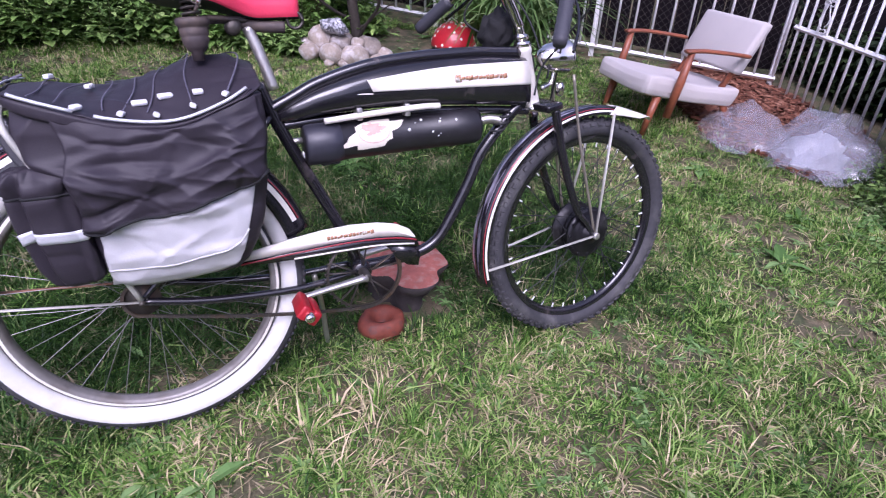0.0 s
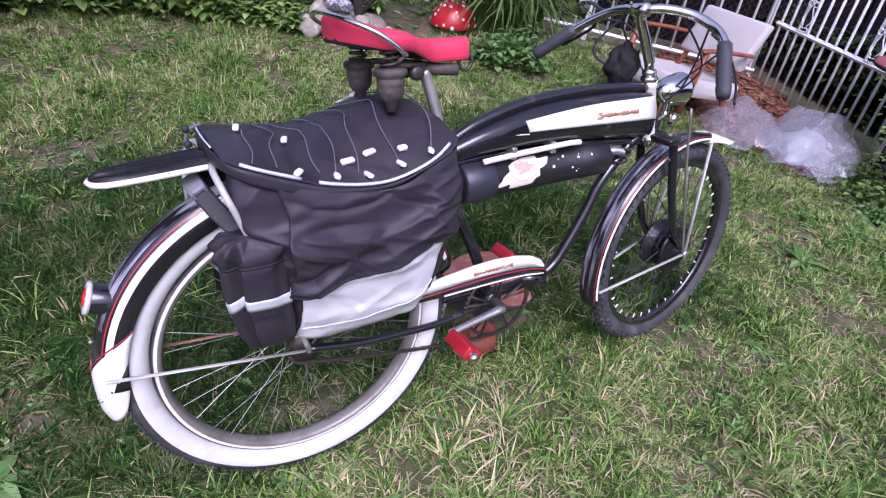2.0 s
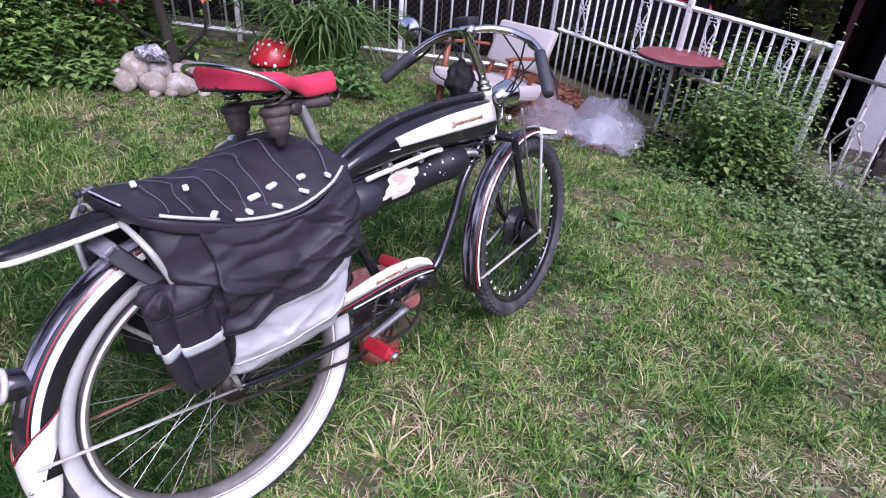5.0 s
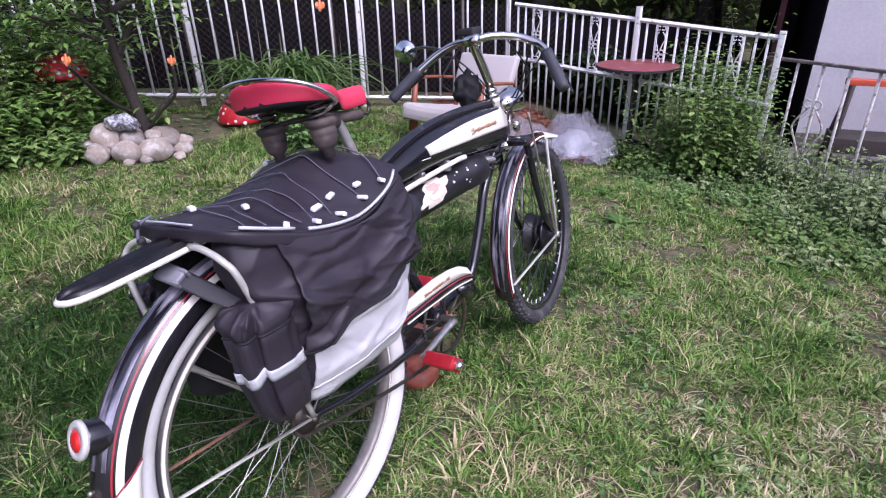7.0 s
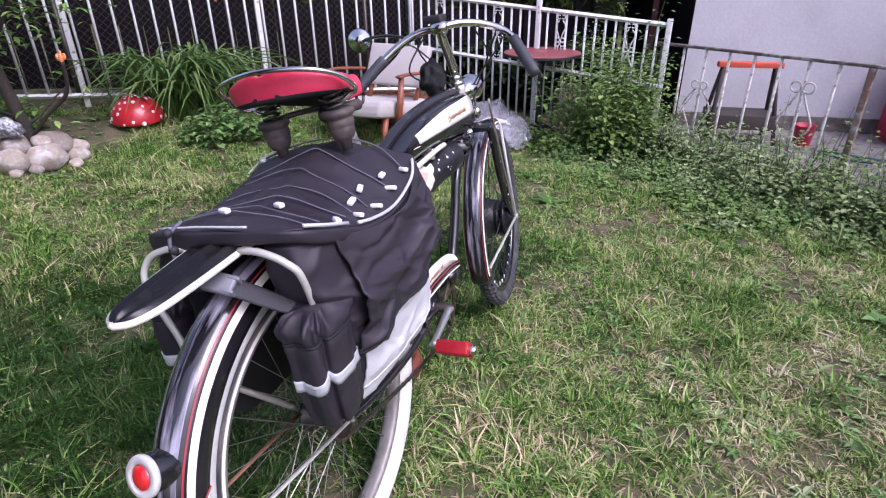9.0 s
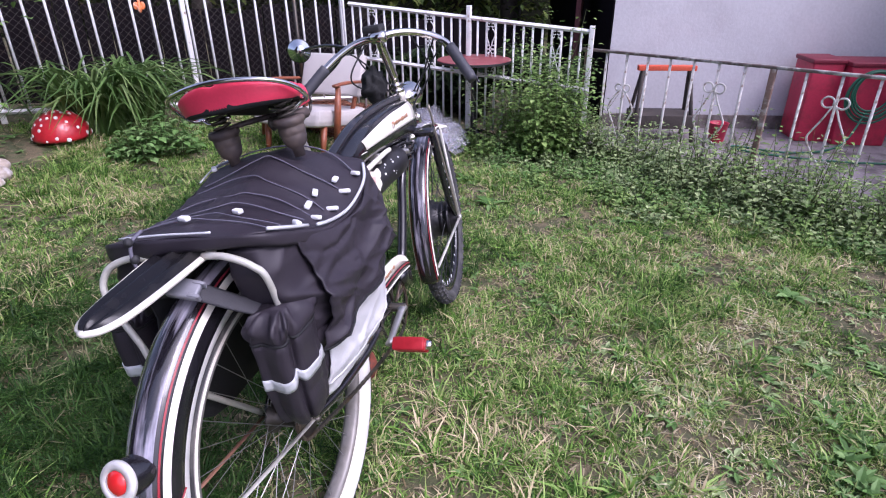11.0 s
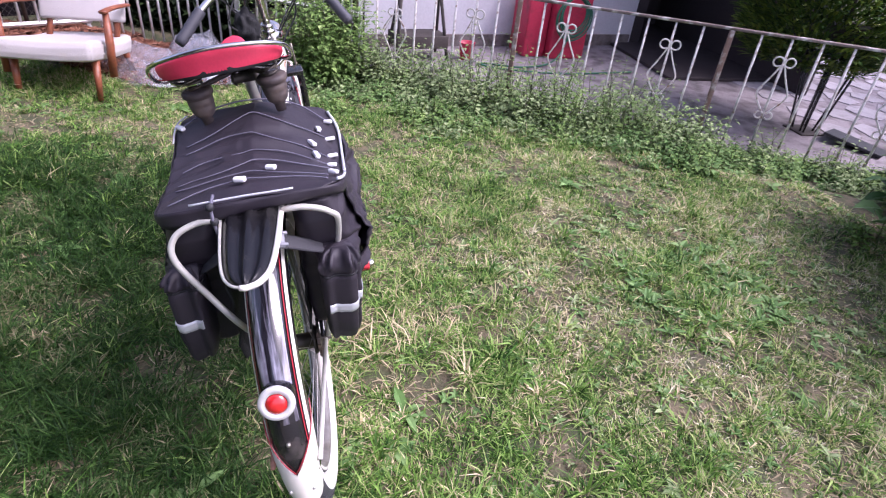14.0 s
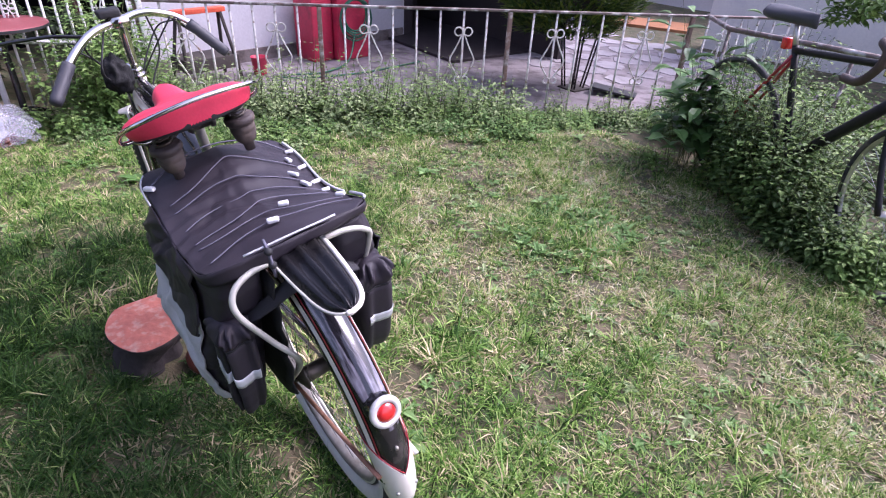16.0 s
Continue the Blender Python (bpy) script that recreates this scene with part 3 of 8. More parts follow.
def spoke_set(wheel, rim_r, hub_r, hub_w, count, radius, mat, label=""):
    """One thin part for each spoke."""
    for k in range(count):
        bm = bmesh.new()
        s = 1 if k % 2 else -1
        a = 2 * math.pi * k / count
        b = a + (0.55 if (k // 2) % 2 else -0.55)
        sweep(bm, [(rim_r * math.cos(a), 0, rim_r * math.sin(a)), (hub_r * math.cos(b), s * hub_w, hub_r * math.sin(b))], radius, 4, caps=False)
        part("spoke", bm, mat, wheel, label, smooth=False)


def build_rear_wheel():
    w = new("rear_wheel")
    w.parent = bike
    w.location = (RX, 0, RZ)
    tagged(w, "rear wheel with broad cream whitewall tyre")
    bm = ring_profile(bmesh.new(), tyre_profile(0.342, 0.031, 0.95, -80, 80, 18))
    for k in range(120):
        a = 2 * math.pi * k / 120
        for y in (-0.016, 0.0, 0.016):
            rr = 0.342 + 0.031 * math.cos(math.asin(min(0.95, abs(y) / 0.031)))
            aa = a + (0.026 if y == 0 else 0)
            box(bm, (0.004, 0.011, 0.009), ((rr) * math.cos(aa), y, (rr) * math.sin(aa)), rot=Matrix.Rotation(-aa, 3, "Y"))
    part("tyre_tread", bm, GREY_TYRE, w, "dusty black tyre tread", smooth=False)
    for s in (1, -1):
        prof = [(0.342 + 0.0312 * math.cos(radians(t)), s * 0.0297 * math.sin(radians(t))) for t in (76, 84, 92, 100, 110, 120, 130, 140, 150, 158, 166)]
        bm = ring_profile(bmesh.new(), prof)
        part("whitewall", bm, WHITE_RUBBER, w, "cream rubber whitewall")
        prof = [(0.311, s * 0.006), (0.310, s * 0.0165), (0.3075, s * 0.0175), (0.306, s * 0.0175)]
        part("bead_line", ring_profile(bmesh.new(), prof), TYRE, w)
    prof = [(0.306, 0.0185), (0.294, 0.019), (0.29, 0.012), (0.286, 0.0), (0.29, -0.012), (0.294, -0.019), (0.306, -0.0185), (0.3085, -0.016)]
    part("rim", ring_profile(bmesh.new(), prof), material("dull_grey_rim", (0.24, 0.225, 0.21), 0.45, 0.3, var=0.15, second=(0.14, 0.12, 0.1), mix=(0.5, 0.75)), w, "dull grey steel rim")
    for s in (1, -1):
        part("rim_lip", ring_profile(bmesh.new(), [(0.306, s * 0.0188), (0.3025, s * 0.0194), (0.2995, s * 0.0194)]), CREAM_PAINT, w, "thin cream rim edge")
    spoke_set(w, 0.29, 0.032, 0.033, 36, 0.0009, material("dark_wire_spoke", (0.3, 0.29, 0.28), 0.4, 0.8))
    bm = lathe(bmesh.new(), [(0.006, -0.075), (0.006, -0.05), (0.012, -0.05), (0.02, -0.046), (0.036, -0.038), (0.036, -0.033), (0.02, -0.03), (0.022, 0.03), (0.036, 0.033), (0.036, 0.038), (0.02, 0.045), (0.012, 0.05), (0.006, 0.05), (0.006, 0.075)], "y")
    part("hub", bm, DARK_STEEL, w, "oily dark geared hub")
    bm = lathe(bmesh.new(), [(0.04, -0.046), (0.04, -0.043)], "y", 20)
    part("sprocket", bm, DARK_STEEL, w)
    return w


def build_front_wheel():
    w = new("front_wheel")
    w.parent = bike
    w.matrix_basis = pose(FX, 0, FZ, 0, 0, STEER)
    tagged(w, "front wheel with knobbly black tyre and motor hub")
    part("tyre", ring_profile(bmesh.new(), tyre_profile(0.312, 0.026, 1.0, -165, 165, 22)), GREY_TYRE, w, "dusty black knobbly tyre")
    verts, faces = [], []
    for k in range(72):
        for row, (ya, off) in enumerate(((-66, 0.0), (-33, 0.5), (0, 0.0), (33, 0.5), (66, 0.0))):
            a = 2 * math.pi * (k + off) / 72
            c = radians(ya)
            rr, yy = 0.312 + 0.027 * math.cos(c), 0.027 * math.sin(c)
            er, et = Vector((math.cos(a) * math.cos(c), math.sin(c), math.sin(a) * math.cos(c))), Vector((-math.sin(a), 0, math.cos(a)))
            es = er.cross(et)
            o = Vector((rr * math.cos(a), yy, rr * math.sin(a)))
            base = len(verts)
            for dr, sc in ((-0.002, 1.0), (0.0035, 0.75)):
                for dt, ds in ((-1, -1), (1, -1), (1, 1), (-1, 1)):
                    verts.append(o + er * dr + et * dt * 0.0075 * sc + es * ds * 0.0055 * sc)
            faces += [(base + 4, base + 5, base + 6, base + 7)] + [(base + i, base + (i + 1) % 4, base + 4 + (i + 1) % 4, base + 4 + i) for i in range(4)]
    raw_object("tread", verts, faces, GREY_TYRE, w)["kind"] = "stuff"
    prof = [(0.29, 0.013), (0.278, 0.0125), (0.268, 0.006), (0.266, 0), (0.268, -0.006), (0.278, -0.0125), (0.29, -0.013)]
    part("rim", ring_profile(bmesh.new(), prof), BLACK_PAINT, w, "black alloy rim")
    spoke_set(w, 0.27, 0.07, 0.03, 36, 0.0015, RUBBER, "black wire spoke")
    nipple = None
    for k in range(36):
        if nipple is None:
            o = part("spoke_nipple", sweep(bmesh.new(), [(0.267, 0, 0), (0.253, 0, 0)], 0.0026, 5), TOGGLE, w, "bright spoke nipple")
            nipple = o.data
        else:
            o = new("spoke_nipple", nipple)
            o.parent = w
        o.rotation_euler = (0, -2 * math.pi * k / 36, 0)
    bm = lathe(bmesh.new(), [(0.012, -0.066), (0.022, -0.064), (0.024, -0.056), (0.034, -0.055), (0.036, -0.05), (0.044, -0.053), (0.047, -0.047), (0.055, -0.05), (0.058, -0.044), (0.066, -0.045), (0.079, -0.04), (0.079, -0.033), (0.069, -0.031), (0.069, -0.02), (0.066, -0.018), (0.069, -0.016), (0.069, -0.004), (0.066, -0.002), (0.069, 0.0), (0.069, 0.026), (0.079, 0.028), (0.079, 0.036), (0.06, 0.044), (0.034, 0.052), (0.012, 0.058)], "y", 32)
    for k in range(12):
        a = 2 * math.pi * k / 12
        box(bm, (0.01, 0.007, 0.01), (0.071 * math.cos(a), -0.042, 0.071 * math.sin(a)), 0.002)
    part("motor_hub", bm, material("black_motor_hub", (0.018, 0.017, 0.02), 0.3, 0.4, var=0.3, second=(0.07, 0.066, 0.07), mix=(0.55, 0.7)), w, "black electric motor hub")
    bm = lathe(bmesh.new(), [(0.005, -0.082), (0.011, -0.082), (0.011, -0.072), (0.007, -0.07), (0.007, 0.07), (0.011, 0.072), (0.011, 0.082), (0.005, 0.082)], "y", 10)
    part("axle", bm, STEEL, w)
    return w


rear_wheel = build_rear_wheel()
front_wheel = build_front_wheel()


# mudguards
def guard_point(r0, width, depth, u):
    """Radius and y on the mudguard section; past 1 the side runs on as a flat valance."""
    t = radians(90 * max(-1.0, min(1.0, u)))
    return r0 + depth * math.cos(t) - 0.05 * max(0.0, abs(u) - 1), width * math.sin(t)


def arc_strip(bm, a0, a1, rad, u0, u1, prof, lift=0.0, steps=40, m=6):
    """Strip on the mudguard between the section positions u0 and u1 (-1 to 1 across)."""
    width, depth = prof
    rows = []
    for k in range(steps + 1):
        f = k / steps
        a = radians(a0 + (a1 - a0) * f)
        r0 = rad(a0 + (a1 - a0) * f) if callable(rad) else rad
        w0, w1 = (u0(f), u1(f)) if callable(u0) else (u0, u1)
        row = []
        for i in range(m + 1):
            u = w0 + (w1 - w0) * i / m
            rr, y = guard_point(r0, width + lift, depth + lift, u)
            row.append(bm.verts.new((rr * math.cos(a), y, rr * math.sin(a))))
        rows.append(row)
    for p, q in zip(rows, rows[1:]):
        for i in range(m):
            bm.faces.new((p[i], p[i + 1], q[i + 1], q[i]))
    return bm


def build_mudguards():
    rg = new("rear_mudguard")
    rg.parent = bike
    rg.location = (RX, 0, RZ)
    tagged(rg, "glossy black rear mudguard with cream stripes and tip")
    W, D = 0.04, 0.047
    R0 = 0.364
    body = arc_strip(bmesh.new(), 15, 178, R0, -1.26, 1.26, (W, D), 0, 80, m=14)
    b = part("guard_body", body, BLACK_PAINT, rg)
    # crown strip carries scuffs and a painted sky sheen
    part("worn_crown", arc_strip(bmesh.new(), 60, 158, R0, -0.44, 0.46, (W, D), 0.0012, 60), SCUFFED_SHEEN_BLACK, rg, "scuffed crown of the mudguard with sky sheen painted in")
    mod = b.modifiers.new("thickness", "SOLIDIFY")
    mod.thickness, mod.offset = 0.0015, -1
    for s in (-1, 1):
        part("cream_stripe", arc_strip(bmesh.new(), 20, 166, R0, s * 0.64, s * 0.81, (W, D), 0.0016, 80), CREAM_PAINT, rg)
        part("red_pinstripe", arc_strip(bmesh.new(), 20, 168, R0, s * 0.54, s * 0.585, (W, D), 0.0016, 80), RED_ENAMEL, rg)
    bm = bmesh.new()
    rows = []
    for k in range(25):
        f = k / 24
        a = radians(160 + 31 * f)
        row = []
        for i in range(17):
            u = 1.26 * (-1 + i / 8)
            # pointed upper edge: the black reaches down in a point at the crown
            start = 160 + 14 * (1 - abs(u))
            aa = radians(start + (190 - 5 * u ** 4 - start) * f)
            shrink = 1 - 0.12 * max(0, f - 0.75) / 0.25
            rr, y = guard_point(R0, (W + 0.0024) * (1 - 0.2 * f * f), (D + 0.0024) * shrink, u)
            row.append(bm.verts.new((rr * math.cos(aa), y, rr * math.sin(aa))))
        rows.append(row)
    for p, q in zip(rows, rows[1:]):
        for i in range(16):
            bm.faces.new((p[i], p[i + 1], q[i + 1], q[i]))
    t = part("cream_tip", bm, CREAM_PAINT, rg, "chipped cream painted mudguard tip")
    mod = t.modifiers.new("thickness", "SOLIDIFY")
    mod.thickness, mod.offset = 0.0018, -1
    bm = bmesh.new()
    for s in (-1, 1):
        pts = []
        for k in range(13):
            u = s * 1.24 * k / 12
            aa = radians(159 + 14 * (1 - abs(u)))
            rr, y = guard_point(R0, W + 0.003, D + 0.003, u)
            pts.append((rr * math.cos(aa), y, rr * math.sin(aa)))
        sweep(bm, pts, 0.0016, 4)
    part("red_edge_line", bm, RED_ENAMEL, rg)
    for ang, u in ((163.5, 0.0), (181, 0.35), (181, -0.35)):
        a, tt = radians(ang), radians(90 * u)
        rr = R0 + (D + 0.002) * math.cos(tt)
        bm = bmesh.new()
        bmesh.ops.create_uvsphere(bm, u_segments=8, v_segments=5, radius=0.0045, matrix=Matrix.Translation((rr * math.cos(a), (W + 0.002) * math.sin(tt), rr * math.sin(a))))
        part("bolt", bm, STEEL, rg)
    # stays from the axle to the guard
    for s, mat in ((-1, STAY_GREY), (1, material("brown_rusty_stay", (0.3, 0.15, 0.1), 0.6, 0.3, var=0.25))):
        a = radians(173)
        e = (0.39 * math.cos(a), s * 0.044, 0.39 * math.sin(a))
        st = sweep(bmesh.new(), [(0, s * 0.062, 0), e], 0.005, 8, flat=0.5)
        part("stay", st, mat, rg, "flat painted mudguard stay")
    # tail lamp
    lamp = new("tail_lamp")
    lamp.parent = bike
    lamp.matrix_basis = pose(-0.352, 0, 0.583, 0, 0, 0) @ Matrix.Scale(0.93, 4)
    tagged(lamp, "round red tail lamp in a black pod")
    bm = lathe(bmesh.new(), [(0.012, 0.066), (0.022, 0.058), (0.029, 0.042), (0.0315, 0.02), (0.0318, -0.026), (0.029, -0.031)], "x", 24)
    part("lamp_pod", bm, BLACK_PAINT, lamp).rotation_euler = (0, radians(22), 0)
    bm = lathe(bmesh.new(), [(0.0315, -0.0275), (0.0345, -0.0295), (0.0345, -0.034), (0.032, -0.0375), (0.0215, -0.0385), (0.0205, -0.034)], "x", 28, caps=False)
    part("lamp_ring", bm, material("pale_lamp_ring", (0.7, 0.68, 0.66), 0.35, 0.3), lamp, "pale metal lamp ring").rotation_euler = (0, radians(22), 0)
    bm = lathe(bmesh.new(), [(0.021, -0.033), (0.019, -0.039), (0.01, -0.042), (0.001, -0.043)], "x", 24)
    part("lens", bm, LENS_RED, lamp, "red plastic lens").rotation_euler = (0, radians(22), 0)

    fg = new("front_mudguard")
    fg.parent = bike
    fg.matrix_basis = pose(FX, 0, FZ, 0, 0, STEER)
    tagged(fg, "glossy black front mudguard with cream stripes and flared tip")
    W, D, R1 = 0.036, 0.024, 0.352
    part("worn_crown", arc_strip(bmesh.new(), 88, 190, R1, -0.36, 0.36, (W, D), 0.0012, 60), SCUFFED_SHEEN_BLACK, fg, "scuffed crown of the mudguard with sky sheen painted in")
    b = part("guard_body", arc_strip(bmesh.new(), 66, 196, R1, -1, 1, (W, D), 0, 70), BLACK_PAINT, fg)
    mod = b.modifiers.new("thickness", "SOLIDIFY")
    mod.thickness, mod.offset = 0.0015, -1
    for s in (-1, 1):
        part("cream_stripe", arc_strip(bmesh.new(), 78, 192, R1, s * 0.68, s * 0.82, (W, D), 0.0015, 60), CREAM_PAINT, fg)
        part("red_pinstripe", arc_strip(bmesh.new(), 74, 194, R1, s * 0.55, s * 0.6, (W, D), 0.0015, 60), RED_ENAMEL, fg)
    bm = bmesh.new()
    rows = []
    for k in range(17):
        f = k / 16
        row = []
        for i in range(13):
            u = -1 + 2 * i / 12
            a = radians(82 - 9 * (1 - abs(u)) - (18 + 5 * (1 - abs(u))) * f)
            tt = radians(90 * u)
            flare = 1 + 0.25 * f * f
            rr, y = R1 + (D + 0.002) * math.cos(tt) * flare + 0.012 * f * f, (W + 0.003) * math.sin(tt) * flare
            row.append(bm.verts.new((rr * math.cos(a), y, rr * math.sin(a))))
        rows.append(row)
    for p, q in zip(rows, rows[1:]):
        for i in range(12):
            bm.faces.new((p[i], p[i + 1], q[i + 1], q[i]))
    t = part("cream_tip", bm, CREAM_PAINT, fg, "flared cream mudguard tip")
    mod = t.modifiers.new("thickness", "SOLIDIFY")
    mod.thickness = 0.002
    for s in (-1, 1):
        for ang in (79, 187):
            a = radians(ang)
            e = (0.358 * math.cos(a), s * 0.039, 0.358 * math.sin(a))
            part("stay", sweep(bmesh.new(), [(0, s * 0.074, 0), e], 0.0055, 8, flat=0.5), STAY_GREY, fg, "flat painted mudguard stay")


build_mudguards()


# frame
TOP = [(0.36, 0.772), (0.40, 0.793), (0.465, 0.820), (0.585, 0.851), (0.715, 0.864), (0.87, 0.867), (1.0, 0.857)]
BOT = [(0.36, 0.744), (0.40, 0.746), (0.465, 0.754), (0.585, 0.759), (0.715, 0.755), (0.87, 0.744), (1.012, 0.73)]


def tank_side(x, z):
    """Half width of the tank at a place on its side."""
    top, bot = interp(x, TOP), interp(x, BOT)
    v = min(0.98, abs(z - (top + bot) / 2) / ((top - bot) / 2)) ** (1 / 0.78)
    return (0.014 + 0.026 * min(1, max(0, x - 0.36) / 0.2)) * (1 - v * v) ** 0.39


def build_frame():
    fr = new("frame")
    fr.parent = bike
    tagged(fr, "black cruiser frame with tank")
    # tank: rounded section between the two profiles
    top, bot = spline([(x, 0, z) for x, z in TOP], 8), spline([(x, 0, z) for x, z in BOT], 8)
    bm = bmesh.new()
    rings = []
    for i, (t, b) in enumerate(zip(top, bot)):
        c, h = (t + b) / 2, (t.z - b.z) / 2
        f = i / (len(top) - 1)
        w = 0.014 + 0.026 * min(1, f * 2.4)
        ring = []
        for k in range(24):
            a = 2 * math.pi * k / 24
            ca, sa = math.cos(a), math.sin(a)
            p = 0.78
            ring.append(bm.verts.new((c.x + (t.x - b.x) / 2 * sa, w * math.copysign(abs(ca) ** p, ca), c.z + h * math.copysign(abs(sa) ** p, sa))))
        rings.append(ring)
    for a, b in zip(rings, rings[1:]):
        for k in range(24):
            bm.faces.new((a[k], a[(k + 1) % 24], b[(k + 1) % 24], b[k]))
    bm.faces.new(rings[0][::-1])
    bm.faces.new(rings[-1])
    bmesh.ops.recalc_face_normals(bm, faces=bm.faces)
    part("tank", bm, BLACK_PAINT, fr, "glossy black tank")
    for s in (-1, 1):
        # side panel, following the upper edge
        bm = bmesh.new()
        up, lo = [], []
        for i in range(15):
            f = i / 14
            x = 0.568 + (1.0 - 0.568) * f
            zt = 0.829 + 0.022 * math.sin(min(1, f * 1.5) * math.pi / 2) - 0.003 * f
            zb = 0.802 - 0.012 * f
            xb = 0.58 + (1.006 - 0.58) * f
            up.append((x, zt))
            lo.append((xb, zb))
        rows = []
        for (xa, za), (xb, zb) in zip(up, lo):
            rows.append([])
            for k in range(9):
                px, pz = xa + (xb - xa) * k / 8, za + (zb - za) * k / 8
                rows[-1].append(bm.verts.new((px, s * (tank_side(px, pz) + 0.0016), pz)))
        for p, q in zip(rows, rows[1:]):
            for k in range(8):
                bm.faces.new((p[k], p[k + 1], q[k + 1], q[k]))
        o = part("cream_panel", bm, CREAM_PAINT, fr, "cream tank panel with worn copper writing")
        mod = o.modifiers.new("thickness", "SOLIDIFY")
        mod.thickness, mod.offset = 0.0015, 0
        # worn script, unreadable: bars of its size
        bm = bmesh.new()
        x = 0.79
        rnd = random.Random(4)
        while x < 0.93:
            w = rnd.uniform(0.006, 0.014)
            h = rnd.uniform(0.006, 0.012) if x > 0.805 else 0.018
            box(bm, (w, 0.0012, h), (x + w / 2, s * (tank_side(x, 0.818) + 0.0028), 0.818 - 0.01 * (x - 0.8)), 0.0, Matrix.Rotation(radians(-12), 3, "Y"))
            x += w + 0.0015
        part("script_marks", bm, SCRIPT, fr, "worn copper coloured writing")
        bm = tube([(x, s * (tank_side(x, z) + 0.001), z) for x, z in ((0.42, 0.787), (0.46, 0.794), (0.5, 0.798), (0.54, 0.799), (0.58, 0.797))], 0.0016, 5)
        part("cream_line", bm, CREAM_PAINT, fr)
    part("top_tube", tube([(0.345, 0, 0.775), (0.40, 0, 0.800), (0.465, 0, 0.829), (0.585, 0, 0.860), (0.72, 0, 0.873), (0.87, 0, 0.874), (0.99, 0, 0.868)], 0.014, 12), BLACK_PAINT, fr)
    part("seat_tube", tube([(0.325, 0, 0.835), (0.354, 0, 0.748), (0.406, 0, 0.627), (0.475, 0, 0.472), (0.518, 0, 0.35)], 0.015, 12), BLACK_PAINT, fr)
    part("down_tube", tube([(1.01, 0, 0.745), (0.971, 0, 0.714), (0.929, 0, 0.672), (0.878, 0, 0.612), (0.843, 0, 0.541), (0.791, 0, 0.451), (0.737, 0, 0.380), (0.66, 0, 0.352), (0.52, 0, 0.345)], 0.0155, 12), BLACK_PAINT, fr)
    part("lower_tank_tube", tube([(0.36, 0, 0.735), (0.5, 0, 0.744), (0.7, 0, 0.742), (0.9, 0, 0.728), (1.02, 0, 0.715)], 0.011, 10), BLACK_PAINT, fr)
    part("head_tube", lathe(bmesh.new(), [(0.021, -0.085), (0.021, -0.07), (0.0185, -0.065), (0.0185, 0.065), (0.021, 0.07), (0.021, 0.085)], "z", 20), CREAM_PAINT, fr, "cream head tube").matrix_basis = pose(1.021, 0, 0.80, 0, -13, 0)
    for s in (-1, 1):
        part("seat_stay", tube([(0.34, s * 0.012, 0.76), (0.25, s * 0.035, 0.65), (0.1, s * 0.055, 0.48), (0.0, s * 0.058, 0.385)], 0.0075, 8), BLACK_PAINT, fr)
        part("chain_stay", tube([(0.50, s * 0.03, 0.345), (0.35, s * 0.045, 0.335), (0.15, s * 0.055, 0.352), (0.0, s * 0.058, 0.382)], 0.0095, 8), BLACK_PAINT, fr)
    part("bottom_bracket", lathe(bmesh.new(), [(0.022, -0.038), (0.026, -0.034), (0.026, 0.034), (0.022, 0.038)], "y", 18, (0.518, 0, 0.345)), BLACK_PAINT, fr)
    bm = tube([(0.40, 0.03, 0.33), (0.42, 0.1, 0.2), (0.43, 0.155, 0.08), (0.435, 0.17, 0.036)], 0.008, 8)
    part("kickstand", bm, STEEL, fr, "steel side stand")
    return fr


build_frame()


def build_fork():
    fk = new("fork")
    fk.parent = bike
    tagged(fk, "black fork with chrome head fittings")
    T = pose(FX, 0, FZ, 0, 0, STEER)
    L = lambda x, y, z: T @ Vector((x, y, z))
    for s in (-1, 1):
        part("fork_blade", tube([L(-0.155, s * 0.05, 0.385), L(-0.145, s * 0.055, 0.33), L(-0.115, s * 0.056, 0.22), L(-0.065, s * 0.058, 0.09), L(-0.03, s * 0.06, 0.045), L(0.0, s * 0.064, 0.0)], [0.0125] * 17 + [0.0115] * 8 + [0.01] * 8 + [0.009] * 8, 10), BLACK_PAINT, fk)
        part("fork_rod", tube([L(-0.095, s * 0.045, 0.47), L(-0.07, s * 0.055, 0.3), L(-0.03, s * 0.066, 0.12), L(-0.002, s * 0.068, 0.012)], 0.0042, 6), material("dull_rod", (0.3, 0.27, 0.22), 0.4, 0.6), fk, "thin dull metal rod")
    bm = bmesh.new()
    box(bm, (0.05, 0.13, 0.02), (0, 0, 0), 0.006)
    o = part("fork_crown", bm, BLACK_PAINT, fk)
    o.matrix_basis = T @ pose(-0.165, 0, 0.392, 0, -10, 0)
    part("steerer", tube([(1.043, 0, 0.70), (1.0, 0, 0.885), (0.985, 0, 0.945)], 0.0125, 12), CHROME, fk, "chrome steerer")
    for z, x, r in ((0.72, 1.041, 0.024), (0.888, 1.0, 0.023), (0.905, 0.996, 0.019)):
        part("headset_cup", lathe(bmesh.new(), [(r * 0.8, -0.008), (r, -0.005), (r, 0.005), (r * 0.8, 0.008)], "z", 16, (x, 0, z)), CHROME, fk)


build_fork()


